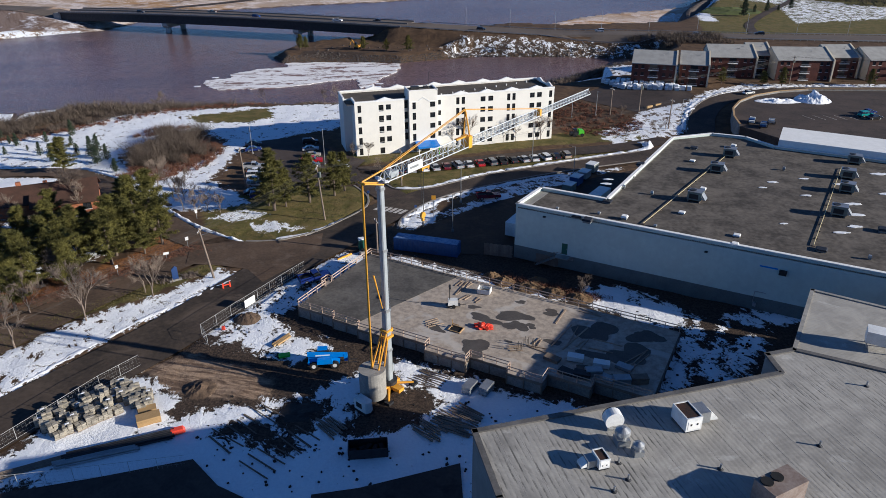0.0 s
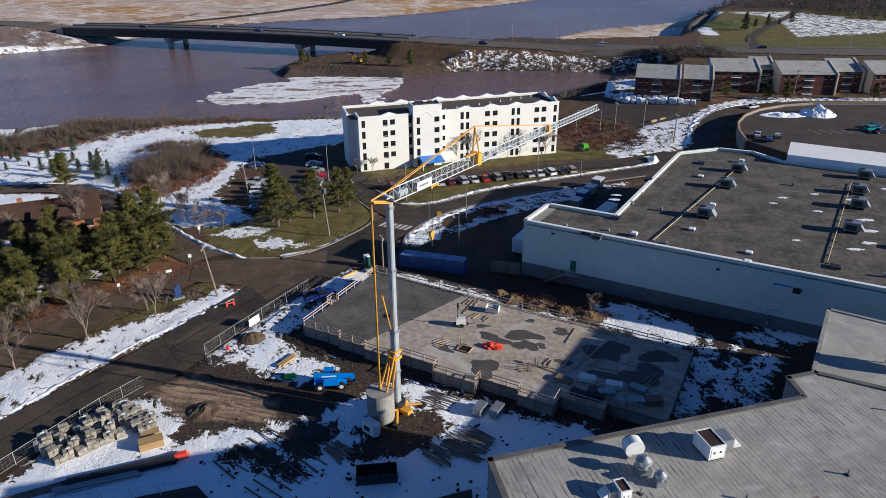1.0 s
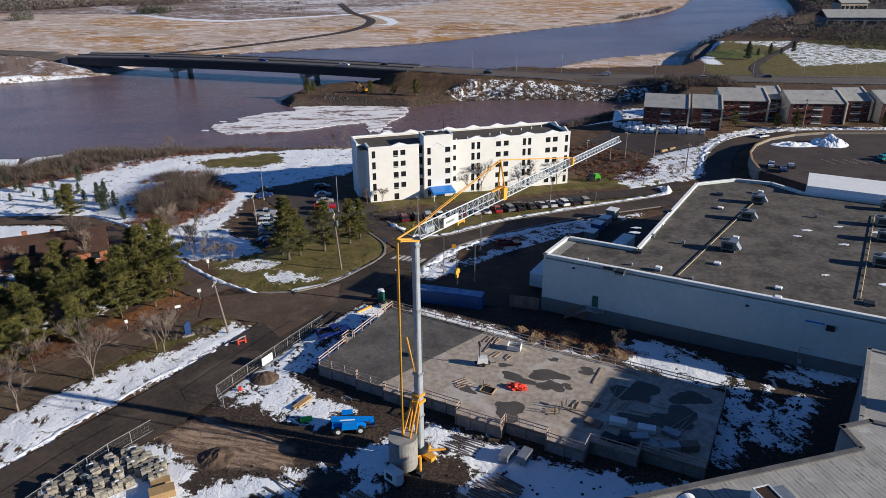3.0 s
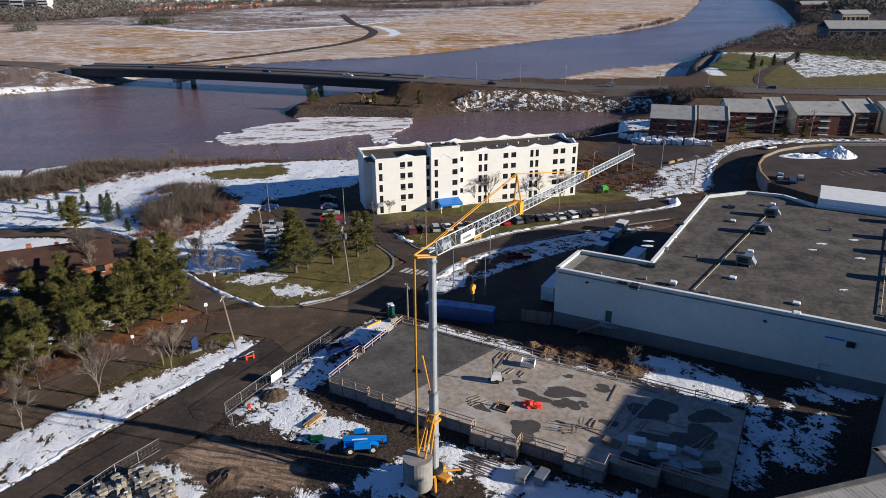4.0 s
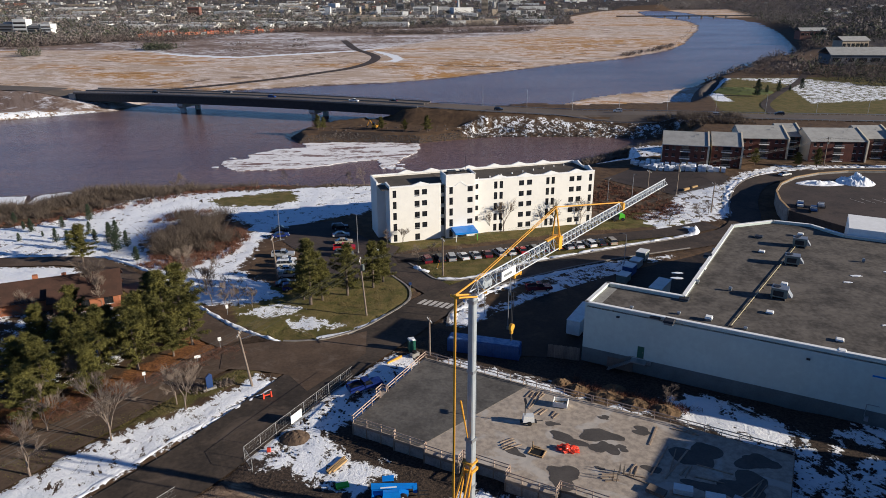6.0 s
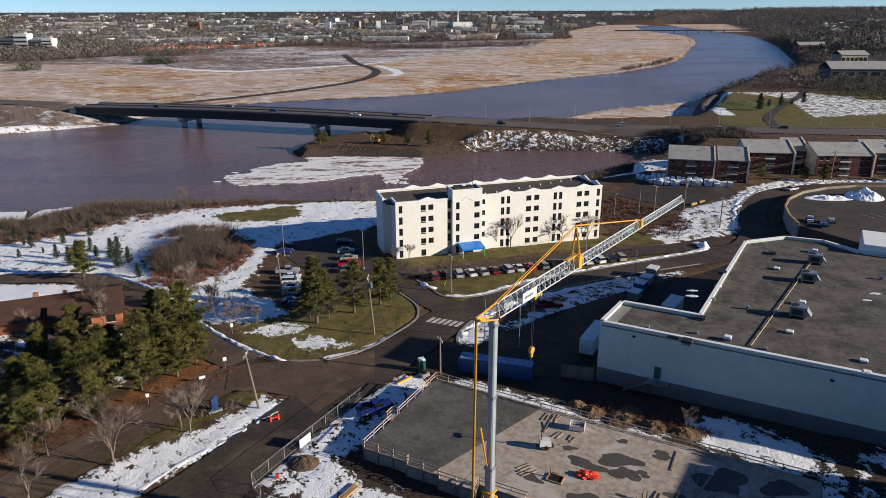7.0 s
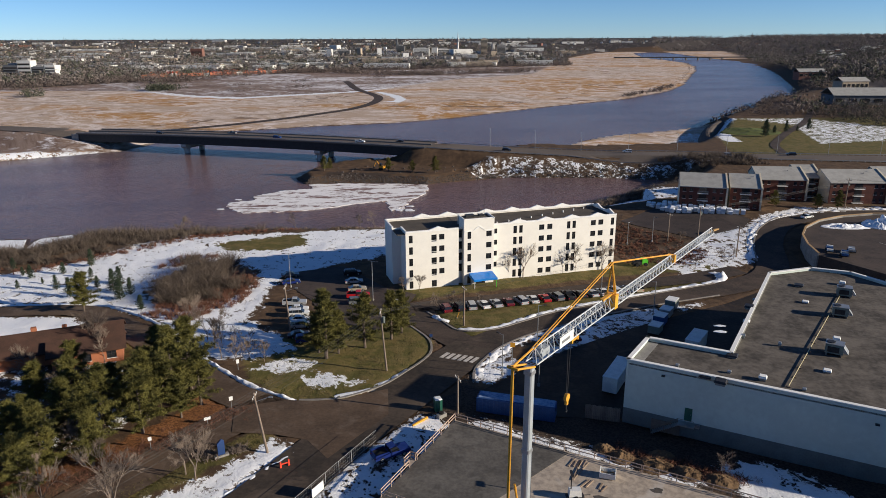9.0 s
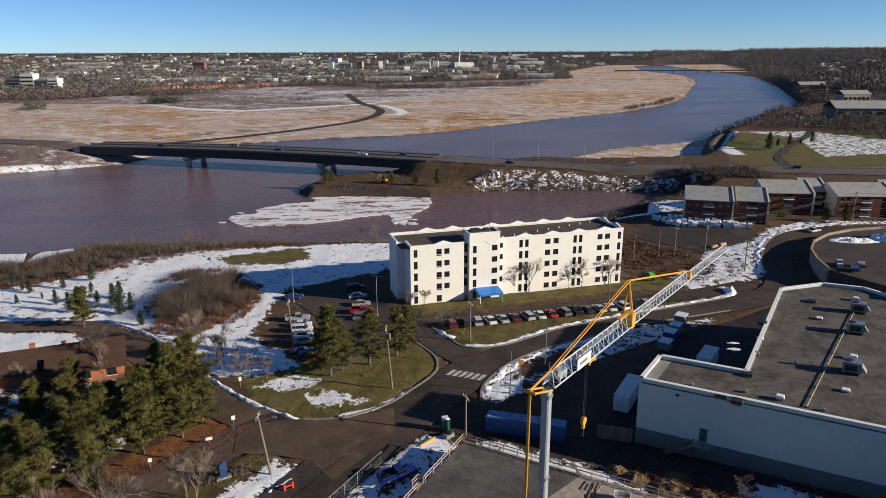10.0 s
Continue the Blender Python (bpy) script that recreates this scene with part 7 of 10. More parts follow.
def car(x, y, turn, colour, kind="sedan", up=0.0, place="parked on the asphalt", group="parked cars"):
    key = (kind, colour)
    m = pose(x, y, level(x, y) + 0.06 + up, 0, 0, turn)
    label = f"{colour} {kind} {place}".replace("darkblue", "dark blue")
    if key in CAR_MASTERS:
        return tagged(copy_thing(CAR_MASTERS[key], m), label, group=group)
    t = thing("car" if kind != "pickup" else "pickup_truck", 0, 0, 0, 0, label, "car" if kind != "pickup" else "pickup truck", group)
    mat = CAR_PAINTS[colour]
    L, H, W = {"sedan": (2.25, 1.45, 0.9), "suv": (2.3, 1.72, 0.94), "pickup": (2.75, 1.85, 0.98), "van": (2.5, 1.95, 0.96)}[kind]
    belt = H * 0.62
    if kind == "pickup":
        low = [(-L, 0.45), (L, 0.42), (L + 0.05, 0.75), (L - 0.05, 1.05), (1.0, belt), (-0.55, belt), (-0.6, 0.75), (-L + 0.1, 0.75), (-L + 0.1, belt - 0.05), (-L, belt - 0.05)]
        low = [(-L, 0.45), (L, 0.42), (L + 0.05, 0.75), (L - 0.05, 1.05), (1.0, belt), (-L, belt)]
        cab = [(-0.55, belt - 0.02), (1.15, belt - 0.02), (0.55, H - 0.06), (-0.45, H - 0.06)]
        roof = (0.05, 1.15)
    elif kind == "sedan":
        low = [(-L, 0.35), (L, 0.3), (L + 0.05, 0.55), (L - 0.1, 0.75), (1.0, belt), (-1.55, belt), (-L + 0.05, belt - 0.05), (-L - 0.05, 0.6)]
        cab = [(-1.65, belt - 0.02), (1.1, belt - 0.02), (0.35, H - 0.05), (-0.95, H - 0.05)]
        roof = (-0.3, 1.35)
    else:
        low = [(-L, 0.38), (L, 0.35), (L + 0.05, 0.6), (L - 0.1, 0.9), (1.15, belt), (-L, belt), (-L - 0.04, 0.7)]
        cab = [(-L + 0.05, belt - 0.02), (1.25, belt - 0.02), (0.55, H - 0.06), (-L + 0.3, H - 0.06)]
        roof = (-0.75 if kind == "suv" else -0.85, 2.6 if kind == "suv" else 2.8)
    body = part("body", Shape().profile(low, -W, W), mat, t)
    glass = Shape()
    k = len(cab)
    vs = [(px, -W + (0.06 if pz < H * 0.8 else 0.2), pz) for px, pz in cab] + [(px, W - (0.06 if pz < H * 0.8 else 0.2), pz) for px, pz in cab]
    glass.add(vs, [(j, k + j, k + (j + 1) % k, (j + 1) % k) for j in range(k)] + [tuple(range(k)), tuple(range(2 * k - 1, k - 1, -1))])
    part("greenhouse", glass, GLASS, t)
    part("roof", Shape().box(roof[0], 0, H - 0.075, roof[1], 2 * (W - 0.2), 0.07, taper=0.93), mat, t)
    for sy in (-1, 1):
        pl = Shape()
        for px in ((-0.3,) if kind in ("sedan", "pickup") else (-1.25, 0.0)):
            pl.add([(px - 0.06, sy * (W - 0.05), belt), (px + 0.06, sy * (W - 0.05), belt), (px + 0.06, sy * (W - 0.19), H - 0.06), (px - 0.06, sy * (W - 0.19), H - 0.06)], [(0, 1, 2, 3), (3, 2, 1, 0)])
        part("pillar", pl, mat, t)
        part("mirror", Shape().box(0.95, sy * (W + 0.08), belt + 0.02, 0.14, 0.16, 0.12), mat, t)
        part("headlight", Shape().box(L - 0.08, sy * (W - 0.25), 0.62, 0.16, 0.36, 0.14), LAMP_CLEAR, t)
        part("tail_light", Shape().box(-L - 0.01, sy * (W - 0.16), 0.75, 0.1, 0.2, 0.16), LAMP_RED, t)
    if kind == "pickup":
        part("bed_liner", Shape().box(-1.65, 0, belt - 0.01, 1.95, 1.6, 0.03), BLACK, t)
        for sy in (-0.92, 0.92):
            part("bed_side", Shape().box(-1.65, sy, belt - 0.02, 2.15, 0.12, 0.22), mat, t)
        part("tailgate", Shape().box(-L + 0.05, 0, belt - 0.02, 0.1, 1.8, 0.22), mat, t)
    r = 0.33 if kind == "sedan" else 0.38
    for sx in (-L * 0.62, L * 0.62):
        for sy in (-1, 1):
            w = part("wheel", Shape().tube((sx, sy * (W - 0.18), r), (sx, sy * (W + 0.02), r), r, n=16), BLACK, t)
            part("rim", Shape().tube((sx, sy * (W - 0.1), r), (sx, sy * (W + 0.03), r), r * 0.6, n=12), STEEL, w)
    t.matrix_basis = m
    CAR_MASTERS[key] = t
    return t


_row = ["maroon", "black", "silver", "white", "silver", "maroon", "silver", "white", "red", "grey", "black", "black", "silver", "white", "white", "black", "beige"]
_kinds = ["suv", "suv", "suv", "sedan", "sedan", "sedan", "suv", "sedan", "sedan", "suv", "pickup", "sedan", "sedan", "sedan", "suv", "sedan", "suv"]
for _k, (_c, _n) in enumerate(zip(_row, _kinds)):
    _x = -18.2 + 2.93 * _k
    car(_x, 165.9 + 0.315 * (_x + 18.2), 107 + 6 * math.sin(_k * 2.3), _c, _n, place="parked in the row before the apartments", group="cars parked in a row")
for _x, _y, _a, _c, _n in ((-59.6, 190.4, 20, "grey", "sedan"), (-58.0, 184.6, 22, "darkblue", "sedan"), (-43.4, 192.1, 18, "black", "suv"), (-42.0, 185.4, 14, "silver", "sedan"), (-40.4, 179.7, 12, "beige", "sedan"), (-39.4, 174.4, 8, "red", "pickup"),
                           (-38.8, 170.4, 14, "grey", "suv"), (-53.6, 169.2, 6, "silver", "pickup"), (-51.8, 165.2, 8, "white", "sedan"), (-51.0, 162.0, 8, "white", "suv"), (-50.0, 158.4, 10, "white", "sedan"), (-48.9, 154.8, 12, "silver", "suv"),
                           (-48.2, 149.4, 20, "black", "sedan"), (-46.0, 147.0, 20, "darkblue", "suv")):
    car(_x, _y, _a, _c, _n, place="parked in the west lot", group="cars in the west lot")
car(6.6, 147.4, 12, "maroon", "pickup", place="parked at the shaded yard")
car(-25.0, 104.8, 30, "darkblue", "pickup", up=0.02, place="parked beside the site fence")
car(101.5, 246.8, 28, "white", "sedan", place="on the curved street")
for _x, _k, _c, _n in ((-198, -1, "black", "suv"), (-152, 1, "grey", "pickup"), (-120, -1, "blue", "suv"), (-70, -1, "white", "pickup"), (-48, 1, "black", "sedan")):
    _u = (_x + 254) / 223
    _q = Vector((-254.0, 461.0)).lerp(Vector((-31.0, 394.0)), _u)
    _o = car(_q.x, _q.y + 2.7 + 4.6 * _k, -17.5 + (180 if _k > 0 else 0), _c, _n, place="on the bridge", group="highway traffic")
    _o.location.z = -0.4 + 1.1 * _u + 1.25 * math.sin(math.pi * _u)
for _x, _k, _c in ((10, -1, "black"), (72, 1, "white"), (118, -1, "silver"), (150, 1, "black"), (215, -1, "white")):
    _y = float(np.interp(_x, [-31, -2, 38, 91, 190, 330], [397, 389, 382, 371, 356, 350]))
    car(_x, _y + 4 * _k, -12 + (180 if _k > 0 else 0), _c, "suv", up=0.25, place="on the causeway", group="highway traffic")

# ---- plants ----
def leaf_mesh(name, tufts, mat, size, seed, blades=3, long=1.6, wide=0.3, rise=0.0):
    """Many small pointed blades round the given places."""
    rng = np.random.RandomState(seed)
    p = np.repeat(np.array(tufts, float), blades, 0)
    n = len(p)
    d = rng.normal(size=(n, 3)) + np.array([0, 0, rise])
    d /= np.linalg.norm(d, axis=1)[:, None]
    e = np.cross(d, rng.normal(size=(n, 3)))
    e /= np.linalg.norm(e, axis=1)[:, None]
    s = size * rng.uniform(0.6, 1.3, (n, 1))
    v = np.stack([p - e * s * wide, p + e * s * wide, p + d * s * long], 1).reshape(-1, 3)
    me = bpy.data.meshes.new(name)
    me.from_pydata(v.tolist(), [], np.arange(3 * n).reshape(-1, 3).tolist())
    me.materials.append(mat)
    return me


def pine_meshes(h, r, seed, boughs=95, mat=None, spire=0.8, per=44, size=0.46, low=0.16, blades=6):
    rng = random.Random(seed)
    tufts, limbs = [], Shape()
    for k in range(boughs):
        t = low + (1 - low) * (k + rng.random()) / boughs
        ln = r * ((1 - t) ** spire * 0.95 + 0.08) * rng.uniform(0.32, 1.2)
        if t < 0.32:
            ln *= 0.55 + t
        az = k * 2.39996 + rng.uniform(-0.4, 0.4)
        rise = 0.18 + 0.5 * t
        tip = Vector((math.cos(az) * ln, math.sin(az) * ln, h * t + ln * rise))
        root = Vector((0, 0, h * t))
        limbs.tube(root, tip, 0.02 * h / 10 + 0.03, 0.015, 4, False)
        for j in range(per):
            s = rng.uniform(0.1, 1) ** 0.6 * 1.05
            w = 0.085 * ln + 0.13
            q = root.lerp(tip, s)
            tufts.append((q.x + rng.gauss(0, w * 0.55), q.y + rng.gauss(0, w * 0.55), q.z + rng.gauss(0, w * 0.3) - 0.12 * w))
    limbs.tube((0, 0, -0.3), (0.1, 0.05, h * 0.55), 0.022 * h, 0.012 * h, 8).tube((0.1, 0.05, h * 0.55), (0, 0, h * 0.99), 0.012 * h, 0.02, 6)
    return limbs.mesh("trunk", BARK), leaf_mesh("crown", tufts, mat or PINE, size, seed, blades, 1.25, 0.085, 0.55)


PINES = [pine_meshes(11.6, 4.3, 1, 62, spire=0.8, per=46), pine_meshes(13.2, 4.2, 2, 68, spire=0.8, per=46), pine_meshes(9.4, 4.0, 3, 50, spire=0.7, per=46), pine_meshes(12.0, 4.7, 4, 60, spire=0.75, per=46)]
SPRUCES = [pine_meshes(4.6, 1.9, 11, 62, SPRUCE, 1.05, 22, 0.26, 0.05, 5), pine_meshes(3.4, 1.5, 12, 52, SPRUCE, 1.05, 20, 0.23, 0.05, 5), pine_meshes(5.4, 2.1, 13, 70, SPRUCE, 1.0, 22, 0.27, 0.05, 5)]


def evergreen(meshes, x, y, turn, k, label, group, name="pine_tree"):
    t = thing(name, x, y, level(x, y), turn, label, "tree", group)
    t.scale = (k * 1.18, k * 1.18, k * 0.95) if name == "pine_tree" else (k, k, k)
    part("trunk", meshes[0], None, t)
    part("crown", meshes[1], None, t)
    return t


for _k, (_x, _y, _s) in enumerate(((-76, 100, 0.95), (-71, 93, 0.8), (-66.5, 101.5, 0.9), (-69, 110, 1.0), (-63.5, 110.5, 0.95), (-61.5, 118, 1.15), (-66.5, 119.5, 1.1), (-61, 124, 1.2), (-57.8, 119.8, 0.85), (-73, 107, 0.85), (-79, 95, 0.85), (-78, 106, 0.75),
                                   (-82, 101, 0.8), (-67, 126, 0.9), (-85, 92, 0.8), (-76, 88, 0.75), (-83, 84, 0.8), (-72, 99, 0.9), (-92, 86, 0.85), (-68.5, 104.5, 0.95), (-64.5, 114.5, 1.05), (-75, 113, 0.9), (-59.5, 115.5, 0.8), (-70, 116, 0.8), (-89, 99, 0.9), (-81, 90, 0.9), (-84, 118, 0.9), (-91, 111, 0.85), (-79, 121, 0.95), (-96, 104, 0.9))):
    evergreen(PINES[_k % 4], _x, _y, _k * 67, _s, "tall olive-green pine in the roadside grove", "pines in the grove")
for _k, (_x, _y, _s) in enumerate(((-40.5, 138.5, 1.1), (-38.6, 141.2, 0.95), (-33.8, 144.0, 0.98), (-29.0, 148.6, 0.92), (-27.2, 152.0, 0.75), (-42.5, 141.5, 0.85))):
    evergreen(PINES[(_k + 1) % 4], _x, _y, _k * 95, _s, "dense pine on the lawn beside the parking lot", "pines beside the lot")
evergreen(PINES[2], -101, 164.5, 40, 1.0, "open-crowned pine beside the park road", "park trees")
for _k, (_x, _y, _s) in enumerate(((-81.9, 358.2, 0.68), (-79.5, 360, 0.5), (-50.0, 358.3, 0.72), (-37.9, 355.4, 0.52), (-26.7, 353.5, 0.72))):
    evergreen(PINES[_k % 4], _x, _y, _k * 50, _s, "dark pine on the spit before the bridge", "pines on the spit")
for _k, (_x, _y, _s) in enumerate(((-102, 184, 1), (-106.3, 181, 0.9), (-101, 178.6, 1.05), (-96.5, 172.6, 1.1), (-88.2, 165.4, 1.05), (-115.8, 179.4, 0.7), (-127.5, 188.1, 0.8), (-131, 190.4, 0.7), (-109.4, 174.0, 0.9), (-121, 192, 0.7), (-112, 189, 0.8),
                                   (-117, 199, 0.9), (-126, 180, 0.5), (-134, 182, 0.6), (-95.5, 176, 0.8), (-137, 196, 0.7), (-122, 184, 0.45))):
    evergreen(SPRUCES[_k % 3], _x, _y, _k * 41, _s, "young spruce standing in the park snow", "young spruces", "spruce_tree")
for _k, (_x, _y) in enumerate(((97, 262), (118, 259), (112, 261), (150, 259))):
    evergreen(PINES[_k % 4], _x, _y, _k * 70, 0.55, "dark evergreen before the townhouses", "townhouse trees")


def bare_mesh(h, seed, levels=5, spread=0.62, lean=0.0, thick=0.012):
    rng = random.Random(seed)
    sh = Shape()

    def grow(p, d, ln, r, lv):
        q = p + d * ln
        sh.tube(p, q, max(r, 0.012), max(r * 0.72, 0.007), 6 if lv > 3 else (4 if lv > 1 else 3), False)
        if lv == 0:
            return
        n = 2 if rng.random() < 0.35 else 3
        for k in range(n + (2 if lv <= 2 else 0)):
            side = d.orthogonal().normalized()
            side = Matrix.Rotation(rng.uniform(0, math.tau), 3, d) @ side
            nd = (d + side * rng.uniform(0.35, 1.0) * spread + Vector((0, 0, 0.18))).normalized()
            grow(p.lerp(q, rng.uniform(0.3, 1.0)) if k else q, nd, ln * rng.uniform(0.62, 0.9), r * (0.7 if k == 0 else 0.55), lv - 1)

    grow(Vector((0, 0, -0.2)), Vector((lean, 0, 1)).normalized(), h * 0.25, h * thick, levels)
    return sh.mesh("trunk", TWIGS)


BARES = [bare_mesh(8.5, 21, 6, 0.7), bare_mesh(7.5, 22, 6, 0.75), bare_mesh(9.0, 23, 6, 0.6), bare_mesh(6.5, 24, 6, 0.8)]


def bare_tree(x, y, k, s, label, group="bare trees"):
    t = thing("bare_tree", x, y, level(x, y), k * 77, label, "tree", group)
    t.scale = (s, s, s)
    part("crown", BARES[k % 4], None, t)


for _k, (_x, _y, _s) in enumerate(((-65.2, 82.8, 1.45), (-58.2, 90.3, 1.6), (-50.9, 98.4, 1.15), (-66.7, 101.5, 1.3), (-52.8, 99.8, 1.1), (-68.4, 92.5, 1.1), (-86, 139.6, 1.5), (-82, 136, 1.2), (-89, 126, 1.2), (-95, 121, 1.2), (-78, 117, 1.3))):
    bare_tree(_x, _y, _k, _s, "bare grey deciduous tree beside the driveway", "driveway trees")
for _k, (_x, _y, _s) in enumerate(((-2.4, 190.0, 1.25), (1.6, 190.6, 1.4), (12.4, 194.6, 1.3), (16, 195.8, 1.2), (23.5, 197.6, 1.35), (-25.0, 179.3, 0.7), (-28.8, 178.4, 0.7), (-19.9, 165.6, 0.7), (-16.8, 167.0, 0.7), (-10.5, 169.2, 0.5))):
    bare_tree(_x, _y, _k + 1, _s, "bare slender tree before the cream apartment wall", "apartment trees")
for _k, (_x, _y, _s) in enumerate(((-72.3, 153.4, 1.2), (-66.5, 147.5, 1.25), (-60.7, 138.5, 1.0), (-56.4, 134.8, 0.95), (-64.5, 146, 0.9), (-62, 143, 0.9), (-58, 142.5, 0.8), (-55.4, 138.8, 0.85), (-52, 137, 0.7), (-65.5, 152, 0.9))):
    bare_tree(_x, _y, _k + 2, _s, "bare grey tree in the snow beside the side road", "side road trees")
for _k, (_x, _y, _s) in enumerate(((58, 201.5, 0.8), (48, 196, 0.7), (62, 206, 0.6), (52, 222, 0.6), (-47.8, 240, 0.9), (-43, 241, 1.0), (-8.7, 244, 0.9), (-3, 246, 0.8), (-110, 246, 1.2), (-72, 251, 0.9), (20.6, 100.4, 0.62), (40.5, 101.5, 0.5))):
    bare_tree(_x, _y, _k + 3, _s, "bare shrubby tree with thin grey twigs", "bank trees")


def twig_stuff(name, spots, label, mat, seed=1, hgt=(1.5, 3.5), per=16, width=0.07):
    """Bare shrubs as fans of thin stems."""
    rng = np.random.RandomState(seed)
    s = np.repeat(np.array(spots, float), per, 0)
    n = len(s)
    z = land(s[:, 0], s[:, 1])
    base = np.stack([s[:, 0] + rng.normal(0, 0.3, n), s[:, 1] + rng.normal(0, 0.3, n), z - 0.1], 1)
    h = rng.uniform(*hgt, n) * (s[:, 2] if s.shape[1] > 2 else 1)
    tip = base + np.stack([rng.normal(0, 0.46, n) * h, rng.normal(0, 0.46, n) * h, h * rng.uniform(0.6, 1.0, n)], 1)
    mid = base * 0.5 + tip * 0.5 + rng.normal(0, 0.12, (n, 3)) * h[:, None]
    a = rng.uniform(0, math.pi, n)
    e = np.stack([np.cos(a), np.sin(a), np.zeros(n)], 1) * width * rng.uniform(0.5, 1.3, (n, 1))
    side = mid + np.stack([rng.normal(0, 0.4, n) * h, rng.normal(0, 0.4, n) * h, h * rng.uniform(0.0, 0.4, n)], 1)
    v = np.stack([base - e, base + e, mid + e * 0.8, mid - e * 0.8, tip, mid - e * 0.6, mid + e * 0.6, side], 1).reshape(-1, 3)
    f = []
    for k in range(n):
        o = k * 8
        f += [(o, o + 1, o + 2, o + 3), (o + 3, o + 2, o + 4), (o + 5, o + 6, o + 7)]
    me = bpy.data.meshes.new(name)
    me.from_pydata(v.tolist(), [], f)
    me.materials.append(mat)
    return tagged(new(name, me), label, "shrubs", kind="stuff")


_r = random.Random(31)


def scatter(n, test, x0, x1, y0, y1, seed=0):
    rng = np.random.RandomState(seed)
    out = []
    while len(out) < n:
        x, y = rng.uniform(x0, x1, n), rng.uniform(y0, y1, n)
        ok = test(x, y)
        out += list(zip(x[ok], y[ok]))
    return out[:n]


_tops = [(-81.5 + _r.gauss(0, 2.9), 185 + _r.gauss(0, 7.5), _r.uniform(0.6, 1.2)) for _ in range(34)] + [(-90, 202, 0.8), (-80, 170, 0.7), (-76, 174, 0.7)]
twig_stuff("thicket", [(x + _r.gauss(0, 1.5), y + _r.gauss(0, 1.5), s * _r.uniform(0.55, 1.05)) for x, y, s in _tops for _ in range(13)], "dense grey-brown bare thicket in the snowy park", THICKET, 3, (3.6, 6.4), 44, 0.035)
_in = scatter(330, lambda x, y: (outline_distance([(-85, 162), (-75, 160), (-69, 169), (-67, 184), (-73, 192), (-77, 178), (-84, 170)], x, y) > -1.5) | (outline_distance([(-98, 196), (-96, 207), (-84, 210), (-86, 203)], x, y) > 0), -100, -62, 158, 212, 4)
twig_stuff("red_brush", [(x, y, 0.4) for x, y in _in], "rust-red brush round the grey thicket", RED_TWIGS, 5, (2.0, 4.0), 34, 0.04)
_in = scatter(620, lambda x, y: (outline_distance(RIVER, x, y) < -1.5) & (outline_distance([(-200, 188), (-132, 194), (-123, 205), (-112, 215), (-99, 228), (-80, 240), (-84, 250), (-120, 246), (-160, 238), (-205, 232)], x, y) > 0), -205, -80, 186, 250, 16)
twig_stuff("bank_thicket", [(x, y, 0.45 + 0.75 * abs(noise.noise((x * 0.13, y * 0.13, 5))) + _r.uniform(0, 0.3)) for x, y in _in], "grey-brown thicket between the park and the river", THICKET, 17, (1.8, 4.2), 40, 0.04)
_in = scatter(260, lambda x, y: (outline_distance(RIVER, x, y) < -1.5) & (np.abs(outline_distance([(-200, 188), (-132, 194), (-123, 205), (-112, 215), (-99, 228), (-70, 240), (-84, 250), (-120, 246), (-160, 238), (-205, 232)], x, y)) < 2.5), -160, -68, 186, 240, 18)
twig_stuff("red_brush", [(x, y, 0.35) for x, y in _in], "rust-red brush along the edge of the snow", RED_TWIGS, 19, (1.6, 3.2), 26, 0.045)
_in = scatter(1500, lambda x, y: (lambda d: (d < -0.5) & (d > -17 - 9 * (x < -105)))(outline_distance(RIVER, x, y)), -200, -50, 205, 262, 6)
twig_stuff("bank_shrubs", [(x, y, (0.55 + 0.75 * (x < -100)) * (0.75 + 0.8 * noise.noise((x * 0.12, y * 0.12, 2)))) for x, y in _in if x < -98 or _r.random() < 0.25], "bare brown shrubs along the river bank", THICKET, 7, (1.5, 4.0), 26, 0.07)
_in = scatter(650, lambda x, y: (lambda d: (d < -0.5) & (d > -9))(outline_distance(RIVER, x, y)), -60, 95, 238, 330, 8)
twig_stuff("bank_shrubs", [(x, y, 0.55 + (0.7 if x > 40 else 0)) for x, y in _in], "bare shrubs on the inlet shore", TWIGS, 9, (1.2, 2.8), 20, 0.08)
_in = [(36 + 56 * t + _r.gauss(0, 3.5), 292 + 52 * t + _r.gauss(0, 3.5)) for t in (_r.random() for _ in range(520))]
_in += [(_r.uniform(84, 128), 352 + _r.uniform(-12, 14)) for _ in range(240)]
twig_stuff("inlet_brush", [(x, y, _r.uniform(0.5, 1.1)) for x, y in _in if level(x, y) > WATER + 0.3], "tall dark bare brush round the end of the inlet", THICKET, 44, (2.0, 4.6), 30, 0.06)
_in = scatter(420, lambda x, y: (outline_distance([(32, 204), (48, 200), (58, 212), (54, 224), (40, 246), (26, 232)], x, y) > 0), 24, 60, 198, 248, 10)
twig_stuff("rough_brush", [(x, y, 0.4) for x, y in _in], "low brown brush on the rough bank beside the apartments", RED_TWIGS, 11, (0.8, 2.4), 18, 0.09)
_in = [( -76 + 26 * t + _r.gauss(0, 1.2), 90 + 29 * t + _r.gauss(0, 1.2)) for t in (_r.random() for _ in range(330))]
twig_stuff("roadside_brush", [(x, y, 0.35) for x, y in _in], "rusty dead grass and twigs under the pines", RED_TWIGS, 13, (0.8, 1.8), 26, 0.02)
_in = [(6 + 17 * t + _r.gauss(0, 1.2), 107.5 - 8.6 * t + _r.gauss(0, 1.0)) for t in (_r.random() for _ in range(120))]
